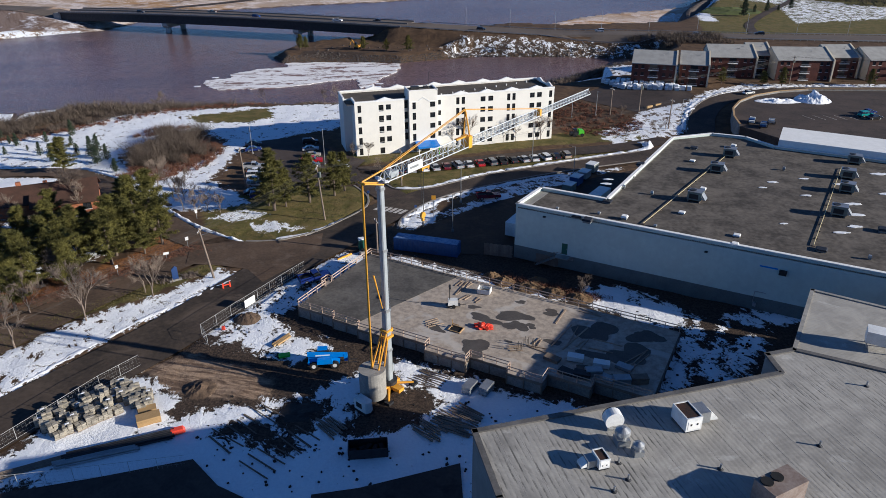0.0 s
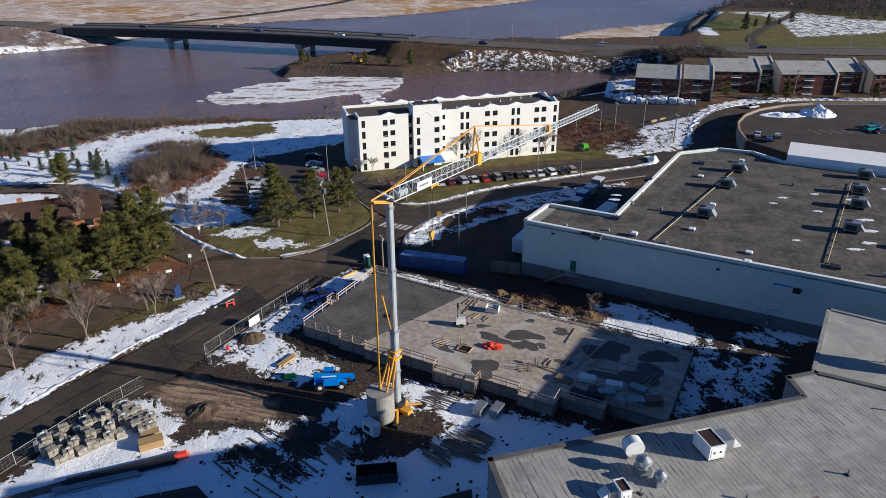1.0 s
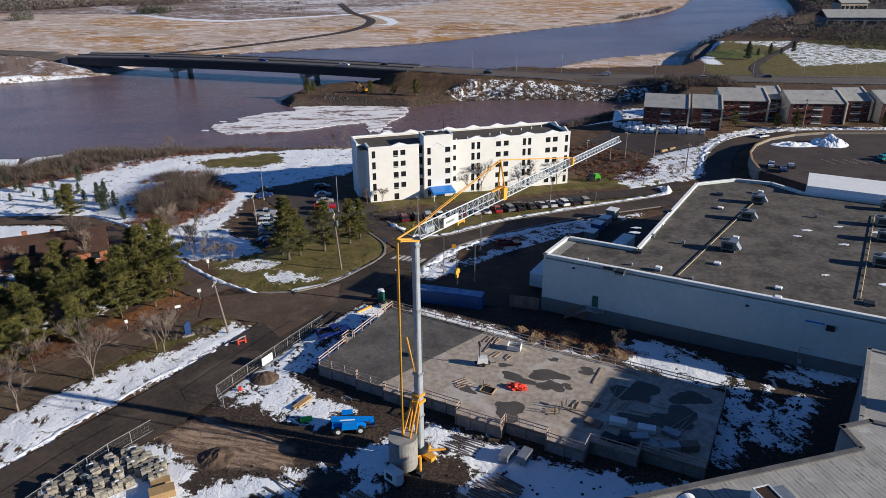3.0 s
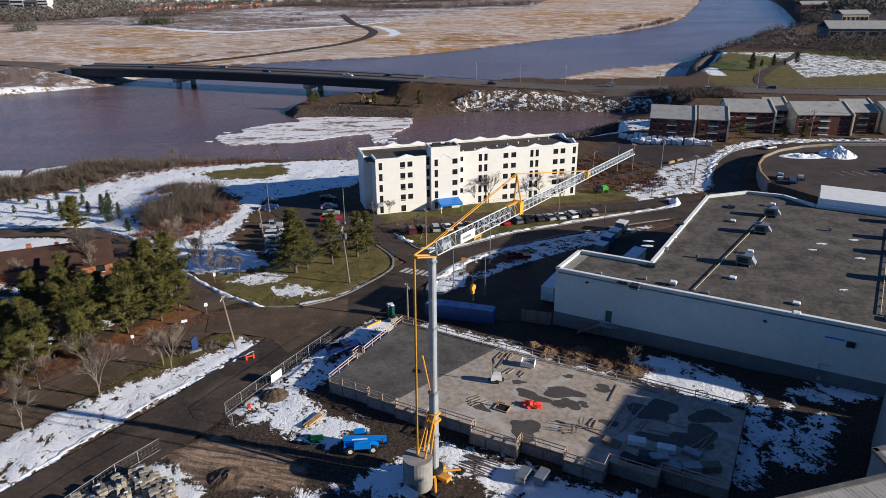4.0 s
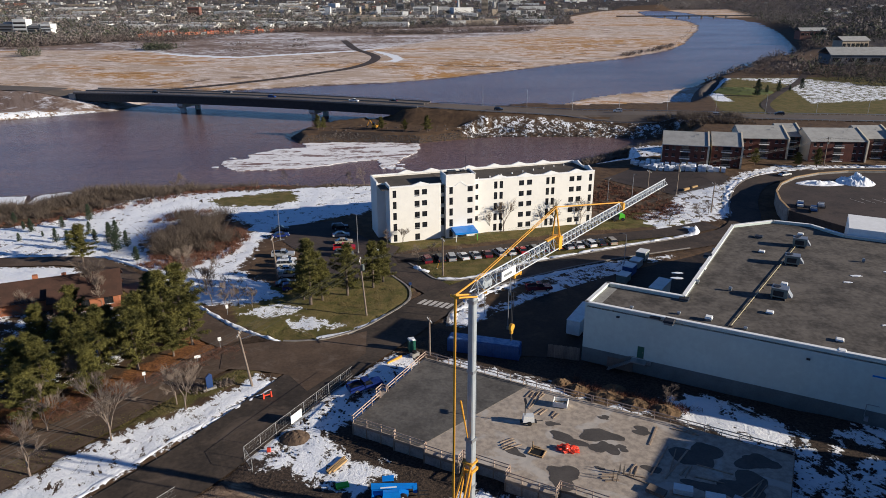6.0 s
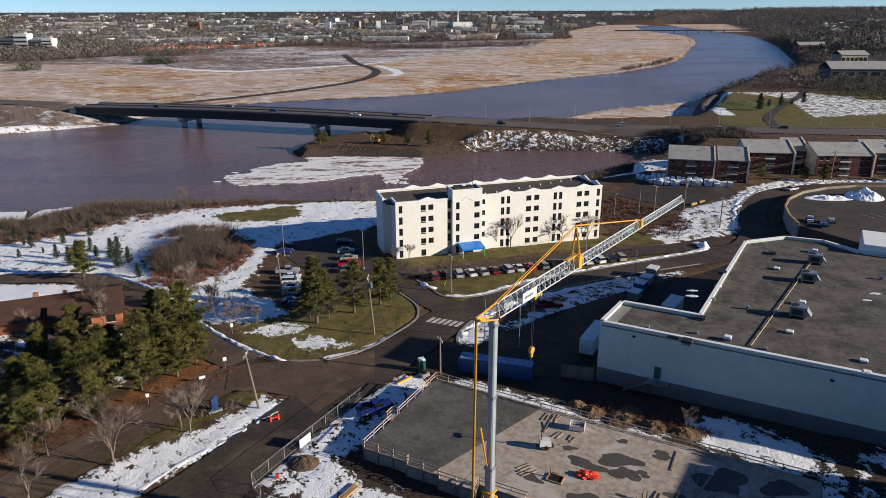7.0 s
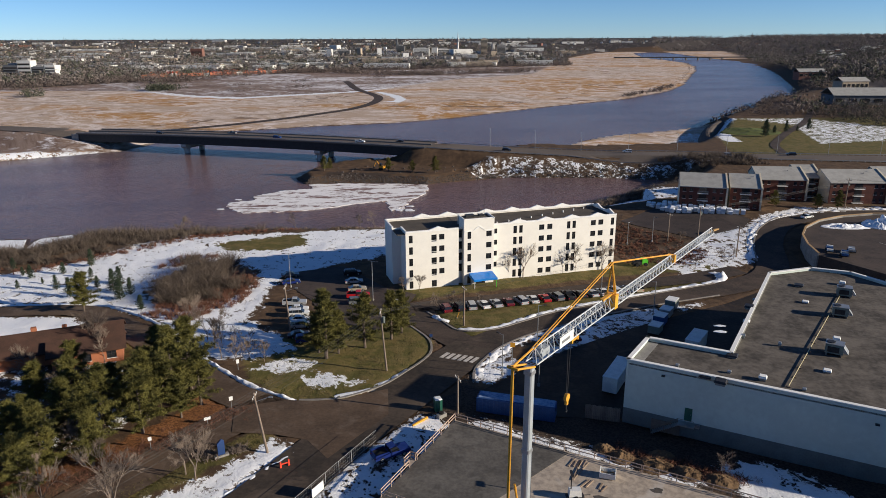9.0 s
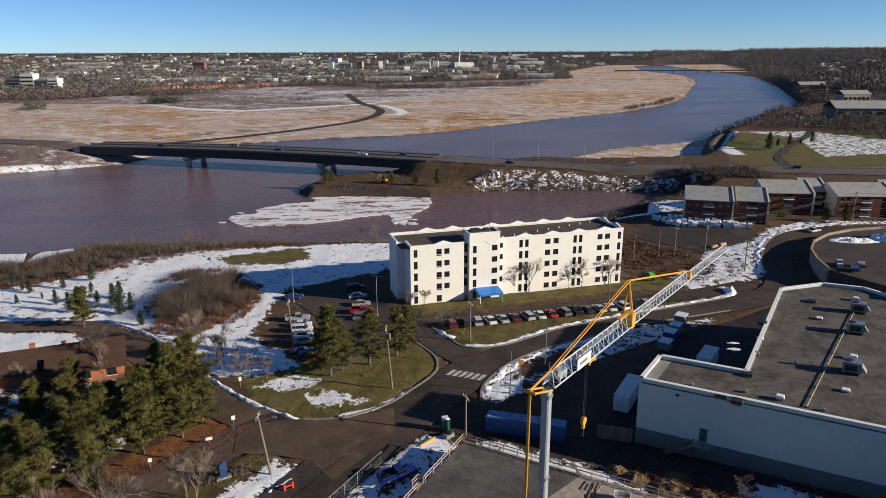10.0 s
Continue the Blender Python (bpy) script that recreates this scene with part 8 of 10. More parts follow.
twig_stuff("deck_brush", [(x, y, 0.4) for x, y in _in], "rust-brown weeds between the deck and the store", RED_TWIGS, 14, (0.8, 2.2), 20, 0.05)
_in = [(-50.5 + _r.gauss(0, 0.8), 104.5 + _r.gauss(0, 0.8)) for _ in range(20)] + [(-47.5 + _r.gauss(0, 0.6), 106 + _r.gauss(0, 0.6)) for _ in range(14)]
twig_stuff("sign_shrubs", [(x, y, 0.45) for x, y in _in], "brown shrubs round the sign", TWIGS, 15, (1.0, 2.4), 24, 0.06)
# grass blades on the near lawns
for _k, _poly in enumerate((TURF_FIELDS[0], TURF_FIELDS[3], TURF_FIELDS[4])):
    _xs, _ys = [p[0] for p in _poly], [p[1] for p in _poly]
    _in = scatter(2600, lambda x, y: outline_distance(_poly, x, y) > 0.3, min(_xs), max(_xs), min(_ys), max(_ys), 50 + _k)
    _me = leaf_mesh("lawn_grass", [(x, y, level(x, y)) for x, y in _in], worn("dead_lawn_grass", (0.14, 0.115, 0.045), (0.09, 0.085, 0.03), 0.9, big=0.3, fine=3, rel=0) if _k == 0 else bpy.data.materials["dead_lawn_grass"], 0.16, 60 + _k, 2, 1.2)
    tagged(new("lawn_grass", _me), "tufts of olive-brown winter lawn grass", "grass", kind="stuff")

# ---- near roof equipment ----
def hood_unit(x, y, turn, s, label, side=1):
    t = thing("rooftop_unit", *on_hall(x, y, 15.96), turn, label, "air conditioner", "hall roof units")
    part("body", Shape().box(0, 0, 0.2, 1.55 * s, 2.3 * s, 1.25 * s), WHITE_PAINT, t)
    part("coil", Shape().box(0, 0.1 * s, 0.2 + 1.25 * s, 1.3 * s, 1.9 * s, 0.06), RUST_COIL, t, "dark rust-stained open coil")
    for sx in (-1, 1):
        part("rim", Shape().box(sx * 0.72 * s, 0, 0.2 + 1.25 * s, 0.1, 2.3 * s, 0.14), WHITE_PAINT, t)
        part("rim", Shape().box(0, sx * 1.1 * s, 0.2 + 1.25 * s, 1.34 * s, 0.1, 0.14), WHITE_PAINT, t)
    part("skid", Shape().box(0, 0, 0, 1.4 * s, 2.1 * s, 0.2), DARK_METAL, t)
    part("access_panel", Shape().box(0, -1.16 * s, 0.4, 1.2 * s, 0.03, 0.85 * s), WHITE_TRIM, t)
    for dx in (-0.3, 0.3):
        part("label_plate", Shape().box(dx * s, -1.185 * s, 0.8 * s, 0.16 * s, 0.02, 0.2 * s), DARK_METAL, t)
    duct = part("duct", Shape().box(side * 1.45 * s, 0.25 * s, 0.15, 1.3 * s, 1.5 * s, 1.15 * s), STEEL, t)
    f = Shape().profile([(2.12 * s, 0.3), (2.95 * s, 0.25), (2.9 * s, 0.45), (2.12 * s, 1.2 * s)], -0.45 * s, 0.95 * s)
    if side < 0:
        f.v = [(-x2, y2, z2) for x2, y2, z2 in f.v]
        f.f = [q[::-1] for q in f.f]
    part("flap", f, WHITE_PAINT, duct)


RUST_COIL = worn("rusty_coil", (0.07, 0.035, 0.025), (0.03, 0.026, 0.025), 0.8, 0.2, big=1.5, fine=7, rel=0.5)
hood_unit(20.9, 48.9, 17, 1.0, "large white rooftop ventilation unit with an open dark coil")
hood_unit(12.3, 43.6, 17, 0.62, "small rusty white rooftop unit on the sheet roof", -1)


def round_fan(x, y):
    t = thing("exhaust_fan", *on_hall(x, y, 15.96), 10, "upright round exhaust fan housing on the roof", "fan")
    part("housing", Shape().tube((0, -0.45, 1.0), (0, 0.45, 1.0), 0.85, n=24), WHITE_PAINT, t)
    part("mouth", Shape().tube((0, 0.44, 1.0), (0, 0.6, 1.0), 0.8, n=24), DARK_METAL, t)
    part("stand", Shape().box(0, 0, 0, 1.2, 0.9, 0.5), STEEL, t)


round_fan(14.2, 48.3)


def dome_vent(x, y, s):
    t = thing("dome_vent", *on_hall(x, y, 15.96), 10, "galvanised dome vent on a square curb", "roof vent", "hall roof vents")
    part("curb", Shape().box(0, 0, 0, 0.9 * s, 0.9 * s, 0.55 * s), STEEL, t)
    part("neck", Shape().tube((0, 0, 0.55 * s), (0, 0, 0.95 * s), 0.32 * s, n=16), STEEL, t)
    part("cap", Shape().tube((0, 0, 0.95 * s), (0, 0, 1.2 * s), 0.55 * s, 0.5 * s, 18).tube((0, 0, 1.2 * s), (0, 0, 1.45 * s), 0.5 * s, 0.15 * s, 18), STEEL, t)


dome_vent(14.6, 46.2, 1.25)
dome_vent(15.7, 44.9, 0.95)
for _x, _y in ((22.2, 43.3), (14.3, 41.9), (12.9, 40.6), (40.1, 54.9), (13.9, 43.8), (31.7, 46.3)):
    pv = thing("pipe_vent", *on_hall(_x, _y, 15.95), 0, "short plumbing vent pipe on the sheet roof", "roof vent", "plumbing vents")
    part("pipe", Shape().tube((0, 0, 0), (0, 0, 0.55), 0.09, n=10), STEEL, pv)
    part("collar", Shape().tube((0, 0, 0), (0, 0, 0.12), 0.28, 0.12, 12), DARK_METAL, pv)
big = thing("rooftop_unit", *on_hall(25.6, 40.2, 15.96), 28, "large rusty rooftop condenser with two fans", "air conditioner", "hall roof units")
part("body", Shape().box(0, 0, 0, 3.6, 2.0, 1.9), worn("rusted_cabinet", (0.30, 0.25, 0.22), (0.20, 0.15, 0.125), 0.7, 0.2, big=0.8, fine=4), big)
for _dx in (-1.2, -0.1):
    part("fan", Shape().tube((_dx, 0.35, 1.9), (_dx, 0.35, 2.02), 0.48, n=18), BLACK, big)
lg = thing("rooftop_unit", *on_hall(50.7, 69.8, 10.35), -27, "white rooftop unit raised on steel legs", "air conditioner", "hall roof units")
part("body", Shape().box(0, 0, 0.9, 3.4, 2.0, 1.5), WHITE_PAINT, lg)
for _dx in (-1.5, 1.5):
    for _dy in (-0.85, 0.85):
        part("leg", Shape().box(_dx, _dy, 0, 0.15, 0.15, 0.9), STEEL, lg)


# ---- poles, lamps and wires ----
def utility_pole(x, y, h, turn, lean=(0, 0), lamp=False, transformer=False):
    t = thing("utility_pole", x, y, level(x, y), turn, "leaning wooden utility pole with a crossarm and wires" if lean != (0, 0) else "wooden utility pole carrying power lines", "utility pole", "utility poles")
    lx, ly = lean
    part("pole", Shape().tube((0, 0, -0.5), (lx, ly, h), 0.2, 0.13, 10), POLE_WOOD, t)
    arm = part("crossarm", Shape().box(lx * 0.93, ly * 0.93, h - 0.7, 0.12, 2.2, 0.14), POLE_WOOD, t)
    for sy in (-0.95, -0.4, 0.4, 0.95):
        part("insulator", Shape().tube((lx * 0.93, sy + ly * 0.93, h - 0.56), (lx * 0.93, sy + ly * 0.93, h - 0.3), 0.06, n=8), WHITE_PAINT, arm)
    if transformer:
        part("transformer", Shape().tube((0.38 + lx * 0.8, ly * 0.8, h - 2.6), (0.38 + lx * 0.8, ly * 0.8, h - 1.5), 0.28, n=14), UNIT_GREEN, t)
    if lamp:
        part("lamp_arm", Shape().tube((lx * 0.85, ly * 0.85, h - 1.4), (lx + 2.2, ly, h - 0.6), 0.04, n=6), STEEL, t)
        part("lamp_head", Shape().box(lx + 2.4, ly, h - 0.72, 0.6, 0.26, 0.16), STEEL, t)


POLES = [(-43.0, 105.6, 9.6, (-1.3, 0.0), True, False), (-28.4, 133.3, 12.2, (-0.9, 0), False, True), (-83, 44, 10.5, (0, 0), False, False), (-14.1, 156.7, 9, (0, 0), False, False), (-50.9, 153.2, 10.2, (-0.5, 0), True, False), (48.9, 224.6, 9, (0, 0), False, False),
         (58.5, 226, 10, (0, 0), False, True), (63.5, 208, 9, (0, 0), False, False), (122, 262, 10.5, (0, 0), False, True), (175, 260, 10.5, (0, 0), False, False), (-15.4, 117.0, 7.0, (0, 0), False, False)]
for _x, _y, _h, _l, _m, _t in POLES:
    utility_pole(_x, _y, _h, 0 if _l != (0, 0) else 25, _l, _m, _t)


def power_line(a, b, offs, sag, label="sagging black overhead power wires"):
    w = thing("power_line", *a, 0, label, "power line", "overhead wires")
    va, vb = Vector(a), Vector(b)
    side = Vector((-(vb - va).y, (vb - va).x, 0)).normalized()
    for o, dz in offs:
        sh = Shape()
        pts = [va.lerp(vb, k / 14) + side * o + Vector((0, 0, dz - sag * 4 * (k / 14) * (1 - k / 14))) - va for k in range(15)]
        for p in pts:
            sh.v += [(p.x, p.y, p.z + 0.016), (p.x + side.x * 0.014, p.y + side.y * 0.014, p.z - 0.008), (p.x - side.x * 0.014, p.y - side.y * 0.014, p.z - 0.008)]
        for k in range(len(pts) - 1):
            sh.f += [(3 * k + j, 3 * k + (j + 1) % 3, 3 * k + 3 + (j + 1) % 3, 3 * k + 3 + j) for j in range(3)]
        part("wire", sh, WIRE, w)


def pole_top(k):
    x, y, h, l, _, _ = POLES[k]
    return (x + l[0], y + l[1], level(x, y) + h - 0.35)


_offs = [(-0.95, 0), (-0.4, 0), (0.4, 0), (0.95, 0), (0, -1.6)]
power_line(pole_top(0), pole_top(2), _offs, 1.2)
power_line(pole_top(0), pole_top(1), _offs, 0.6)
power_line(pole_top(1), pole_top(3), _offs[:3], 0.6)
power_line(pole_top(1), pole_top(4), _offs[1:4], 0.8)
power_line(pole_top(3), pole_top(7), _offs[:3], 1.4)
power_line(pole_top(7), pole_top(6), _offs[:3], 0.6)
power_line(pole_top(6), pole_top(8), _offs[:4], 1.2)
power_line(pole_top(8), pole_top(9), _offs[:4], 1.0)
power_line(pole_top(2), (-140, -60, 10), _offs, 1.5)


def street_lamp(x, y, h, turn, double=False):
    t = thing("street_lamp", x, y, level(x, y), turn, "slim grey street lamp with a flat head", "street lamp", "street lamps")
    part("pole", Shape().tube((0, 0, 0), (0, 0, h), 0.1, 0.06, 10), STEEL, t)
    part("base", Shape().tube((0, 0, 0), (0, 0, 0.5), 0.25, n=12), CONCRETE, t)
    for s in ((1, -1) if double else (1,)):
        part("arm", Shape().tube((0, 0, h - 0.1), (s * 1.1, 0, h), 0.04, n=6), STEEL, t)
        part("lamp_head", Shape().box(s * 1.3, 0, h - 0.06, 0.7, 0.3, 0.12), DARK_METAL, t)


for _x, _y, _h, _d in ((-7.4, 131.7, 8, False), (0.3, 144.7, 9, False), (28.3, 163.6, 8, False), (19.2, 176.6, 10, True), (-35.6, 172.4, 10, True), (-57.5, 182, 9, True), (-1.3, 127.5, 8, False), (44.3, 225, 8, False), (69.9, 217.5, 6, False), (36, 222, 7, False)):
    street_lamp(_x, _y, _h, _x * 31, _d)
for _k in range(9):
    _x = 2 + _k * 24
    _y = float(np.interp(_x, [-31, -2, 38, 91, 190, 330], [397, 389, 382, 371, 356, 350])) + 10.5
    street_lamp(_x, _y, 10, 200)

# crosswalk, kerbs, signs
for _k in range(6):
    _x, _y = -19.0 + _k * 1.13, 139.4 - _k * 0.44
    solo("crosswalk_stripe", sheet([(_x, _y), (_x + 0.75, _y - 0.3), (_x + 2.2, _y + 2.1), (_x + 1.45, _y + 2.4)], 0.11, 0), LINE_WHITE,
         "worn white crosswalk stripe on asphalt", "road marking", "crosswalk", kind="structure")


def kerb(pts, label, w=0.22, h=0.17):
    line = smooth_line(pts, 1.5)
    sh = Shape()
    for p, q in zip(line, line[1:]):
        d = (q - p).normalized()
        n = Vector((-d.y, d.x)) * w
        vs = []
        for c in (p - n, q - n, q + n, p + n):
            vs.append((c.x, c.y, level(c.x, c.y) - 0.1))
        vs += [(x, y, z + h + 0.1) for x, y, z in vs]
        sh.add(vs, [(3, 2, 1, 0), (4, 5, 6, 7), (0, 1, 5, 4), (1, 2, 6, 5), (2, 3, 7, 6), (3, 0, 4, 7)])
    solo("kerb", sh, KERB, label, "kerb", kind="structure")


kerb([(-42, 121.6), (-38, 121.8), (-34.4, 122.8), (-28.6, 127.3), (-24.6, 133.5), (-21.8, 138.6), (-20.6, 143), (-21.5, 149), (-25.5, 156)], "pale concrete kerb round the lawn corner")
kerb([(-22.4, 165), (-19, 159.5), (-15.0, 153.6), (-8, 154.3), (-1.0, 159.4), (7, 165.6), (22, 173.4), (50, 186.4)], "concrete kerb along the street before the apartments")
kerb([(-12.6, 129), (-12.1, 134.6), (-8.6, 142.2), (-4.5, 147.6), (0.7, 152.4), (10.6, 159.2), (20.1, 165.0), (30.6, 170.3), (48, 177.4)], "concrete kerb along the shaded verge")
kerb([(67.6, 203.6), (72.4, 218), (82, 236), (97, 251), (121, 257.4), (160, 257.4)], "concrete kerb outside the street bend")


def snow_bank(pts, w, h, label, seed=1, mat=None, whole=0.38):
    """Ploughed ridge of lumpy snow."""
    line = smooth_line(pts, 0.45)
    sh = Shape()
    m = 9
    for k, q in enumerate(line):
        d = (line[min(k + 1, len(line) - 1)] - line[max(k - 1, 0)]).normalized()
        end = min(1.0, k / 5, (len(line) - 1 - k) / 5)
        for j in range(m):
            s = j / (m - 1) * 2 - 1
            ww = w * (1 + 0.8 * noise.noise((q.x * 0.35, q.y * 0.35, seed)))
            x, y = q.x - d.y * s * ww, q.y + d.x * s * ww
            z = h * (1 - s * s) * end * (whole + 1.25 * noise.noise((x * 0.55, y * 0.55, seed + 3)) + 0.8 * noise.noise((x * 1.7, y * 1.7, seed)))
            sh.v.append((x, y, level(x, y) + max(z, 0) - (0.15 if abs(s) > 0.99 or z < 0.02 else 0)))
    for k in range(len(line) - 1):
        for j in range(m - 1):
            a = k * m + j
            sh.f.append((a, a + 1, a + m + 1, a + m))
    solo("snow_bank", sh, mat or SNOW, label, "snow bank", "ploughed snow", kind="structure", smooth=True)


snow_bank([(-21.5, 163.5), (-19.5, 160.4), (-17.2, 159.2)], 0.8, 0.7, "heap of ploughed snow at the lot entrance", 2)
snow_bank([(-15.5, 155), (-13.5, 154.2), (-7.9, 155.2), (-1.6, 160.2), (6.5, 166.6), (22, 174.6), (38, 182), (50, 187.6), (53.5, 190)], 0.9, 0.22, "ploughed snow ridge along the street verge", 3, whole=0.7)
snow_bank([(51.5, 188), (53.4, 191.5), (52.2, 195.5)], 1.3, 1.5, "tall lump of ploughed snow at the verge end", 4)
snow_bank([(-38.6, 106.2), (-42.2, 101), (-46, 96), (-53.4, 84.6), (-60.4, 72.3), (-70, 57.6)], 0.6, 0.12, "dirty ploughed snow along the muddy street", 5)
snow_bank([(-42.7, 121.6), (-47.7, 124.4), (-53, 128), (-61.3, 135.7), (-69.2, 144.2), (-82, 157.8), (-97, 167.8), (-106, 169.2), (-122, 167.8), (-150, 165.6)], 0.55, 0.3, "ploughed snow ridge along the park road", 6, whole=0.9)
snow_bank([(-11.2, 131), (-11.2, 134.9), (-7.8, 141.8), (-3.7, 147), (1.4, 151.6), (11.2, 158.2), (26, 166.2)], 1.0, 0.3, "shaded snow ridge along the yard verge", 7)
snow_bank([(68, 206), (71, 217), (80, 235), (95, 250.6), (120, 258.4), (160, 258.6), (220, 255)], 1.3, 0.4, "snow ridge outside the street bend", 8)
snow_bank([(-37, 122.8), (-31.5, 125.2), (-27.3, 129.8), (-24.2, 134.8)], 0.7, 0.14, "snow remnant along the corner kerb", 10, whole=0.45)
snow_bank([(-33.0, 177.5), (-30.2, 172.5), (-29.2, 168.5)], 1.0, 0.5, "snow heap beside the parked cars", 12)

# raised parking deck beside the bend, with its wall, snow heap and trailers
def raised_lot():
    edge = [(80.5, 196.5), (81.8, 205), (84.8, 214.5), (90, 223.5), (98, 231.5), (108, 237), (119, 240), (150, 240), (220, 236), (220, 175), (128, 160), (92, 176)]
    t = thing("raised_parking", 0, 0, 0, 0, "raised asphalt parking deck behind a curved retaining wall", "parking lot")
    part("deck", Shape().prism(edge, -4, 1.4), LOT, t)
    for (ax, ay), (bx, by) in list(zip(edge, edge[1:]))[:8]:
        ln, an = math.hypot(bx - ax, by - ay), math.degrees(math.atan2(by - ay, bx - ax))
        part("wall_panel", Shape().box(ln / 2, 0.2, -3.2, ln + 0.1, 0.4, 5.2), FORM_CONCRETE, t, at=pose(ax, ay, 0, 0, 0, an))
        part("wall_cap", Shape().box(ln / 2, 0.2, 2.0, ln + 0.2, 0.55, 0.14), WOOD_RAW, t, at=pose(ax, ay, 0, 0, 0, an))
    for k in range(8):
        part("bay_line", Shape().box(104 + k * 3.2, 206, 1.41, 0.12, 5, 0.01, 20), LINE_WHITE, t)
    return t


raised_lot()


def big_heap(x, y, z0, rx, ry, h, label, seed):
    bm = bmesh.new()
    bmesh.ops.create_grid(bm, x_segments=46, y_segments=34, size=1.0)
    for v in bm.verts:
        d = min(1.0, v.co.length)
        z = h * (1 - d * d) * (0.5 + 0.9 * noise.noise(Vector((v.co.x * 2.5, v.co.y * 2.5, seed)))) + 0.45 * h * noise.noise(Vector((v.co.x * 7, v.co.y * 7, seed))) * (1 - d) + 0.15 * h * noise.noise(Vector((v.co.x * 17, v.co.y * 17, seed))) * (1 - d)
        v.co = Vector((x + v.co.x * rx, y + v.co.y * ry, z0 + max(z, 0) - (0.2 if d > 0.97 else 0)))
    me = bpy.data.meshes.new("snow_mound")
    bm.to_mesh(me)
    bm.free()
    me.materials.append(SNOW)
    tagged(new("snow_mound", me), label, "snow heap")


big_heap(114.5, 227, 1.4, 5.8, 5.5, 3.2, "large dirty white heap of cleared snow on the parking deck", 3)
big_heap(103, 225.5, 1.4, 8, 3.2, 1.2, "low broken drift of cleared snow beside the deck wall", 8)
for _x, _y, _a, _c, _n in ((121.6, 207.5, 15, "teal", "suv"), (124, 210.5, 15, "darkblue", "sedan"), (122.6, 204.6, 15, "black", "sedan")):
    _o = car(_x, _y, _a, _c, _n, place="parked on the raised deck", group="cars on the raised deck")
    _o.location.z = 1.42
for _k, (_x, _y, _l) in enumerate(((85.0, 200.0, 4.5), (86.6, 195.4, 4.0), (90.2, 198.8, 3.0))):
    tl = thing("cargo_trailer", _x, _y, 1.4, 65, "cluttered flat trailer loaded with white and blue goods", "trailer", "loaded trailers")
    part("bed", Shape().box(0, 0, 0.5, _l, 2.0, 0.15), DARK_METAL, tl)
    for _j in range(5):
        part("load", Shape().box(-_l / 2 + 0.4 + _j * _l / 5, 0.1 * (_j % 3), 0.65, _l / 6, 1.5, 0.5 + 0.35 * (_j % 2)), (WHITE_PAINT, TARP_BLUE, STEEL)[(_j + _k) % 3], tl)
    for _s in (-1, 1):
        part("wheel", Shape().tube((0, _s * 1.0 - 0.12, 0.4), (0, _s * 1.0 + 0.12, 0.4), 0.4, n=14), BLACK, tl)

# wrapped bales before the townhouses
_r = random.Random(77)
_bale = None
for _row in range(-3, 4):
    for _k in range(11 if _row < 3 else 8):
        _x, _y = 58.0 + _k * 1.75 + _row * 1.1, 262.5 - _k * 0.6 - _row * 2.2
        if _row == 3:
            _x, _y = 71.5 + _k * 1.5, 255.0 - _k * 0.45
        elif _r.random() < 0.07:
            continue
        _x, _y = _x + _r.uniform(-0.35, 0.35), _y + _r.uniform(-0.4, 0.4)
        if _bale is None:
            _bale = thing("wrapped_bale", 0, 0, 0, 0, "white plastic-wrapped pallet with snow on top", "pallet", "wrapped pallets")
            part("wrap", Shape().box(0, 0, 0.12, 1.5, 1.9, 1.35, taper=0.96), worn("white_wrap", (0.70, 0.71, 0.72), (0.50, 0.52, 0.55), 0.45, big=1.2, fine=6, rel=0.5), _bale)
            part("pallet", Shape().box(0, 0, 0, 1.5, 1.9, 0.12), WOOD_GREY, _bale)
            part("snow_cap", Shape().box(0, 0, 1.46, 1.5, 1.85, 0.16, taper=0.85), CLEAN_SNOW, _bale)
            _bale.matrix_basis = pose(_x, _y, level(_x, _y) + 0.05, 0, 0, -20)
        else:
            copy_thing(_bale, pose(_x, _y, level(_x, _y) + 0.05, 0, 0, -20 + _r.uniform(-14, 14)) @ Matrix.Diagonal((1, 1, _r.choice((0.7, 0.9, 1.0, 1.2)), 1)))
for _k in range(2):
    jb = thing("concrete_barrier", 63.0 + _k * 3.4, 230.4 + _k * 2.6, level(64, 231), 38, "tan concrete barrier at the lot entrance", "barrier", "lot barriers")
    part("barrier", Shape().profile([(-1.5, 0), (1.5, 0), (1.4, 0.7), (-1.4, 0.7)], -0.3, 0.3), CARDBOARD, jb)

# bright green machine beside the apartments
gm = thing("green_lift", 35.2, 201.6, level(35.2, 201.6), 10, "bright green compact machine with a dark frame", "machine")
part("hood", Shape().profile([(-0.2, 0.5), (1.5, 0.5), (1.55, 1.5), (1.2, 2.0), (-0.1, 2.1)], -0.8, 0.8), GREEN_PAINT, gm)
part("frame", Shape().box(-1.4, 0, 0.4, 2.4, 1.5, 0.9), DARK_METAL, gm)
part("cab", Shape().box(-1.2, 0, 1.3, 1.2, 1.3, 1.0, taper=0.9), GLASS, gm)
for _s in (-1, 1):
    for _x in (-1.6, 0.9):
        part("wheel", Shape().tube((_x, _s * 0.9 - 0.15, 0.5), (_x, _s * 0.9 + 0.15, 0.5), 0.5, n=16), BLACK, gm)


# signs
def sign(x, y, turn, h, w, hh, mat, label, name="sign"):
    t = thing(name, x, y, level(x, y), turn, label, "sign", "street signs")
    part("post", Shape().tube((0, 0, 0), (0, 0, h), 0.05, n=8), STEEL, t)
    part("plate", Shape().box(0, -0.07, h - hh, w, 0.04, hh), mat, t)


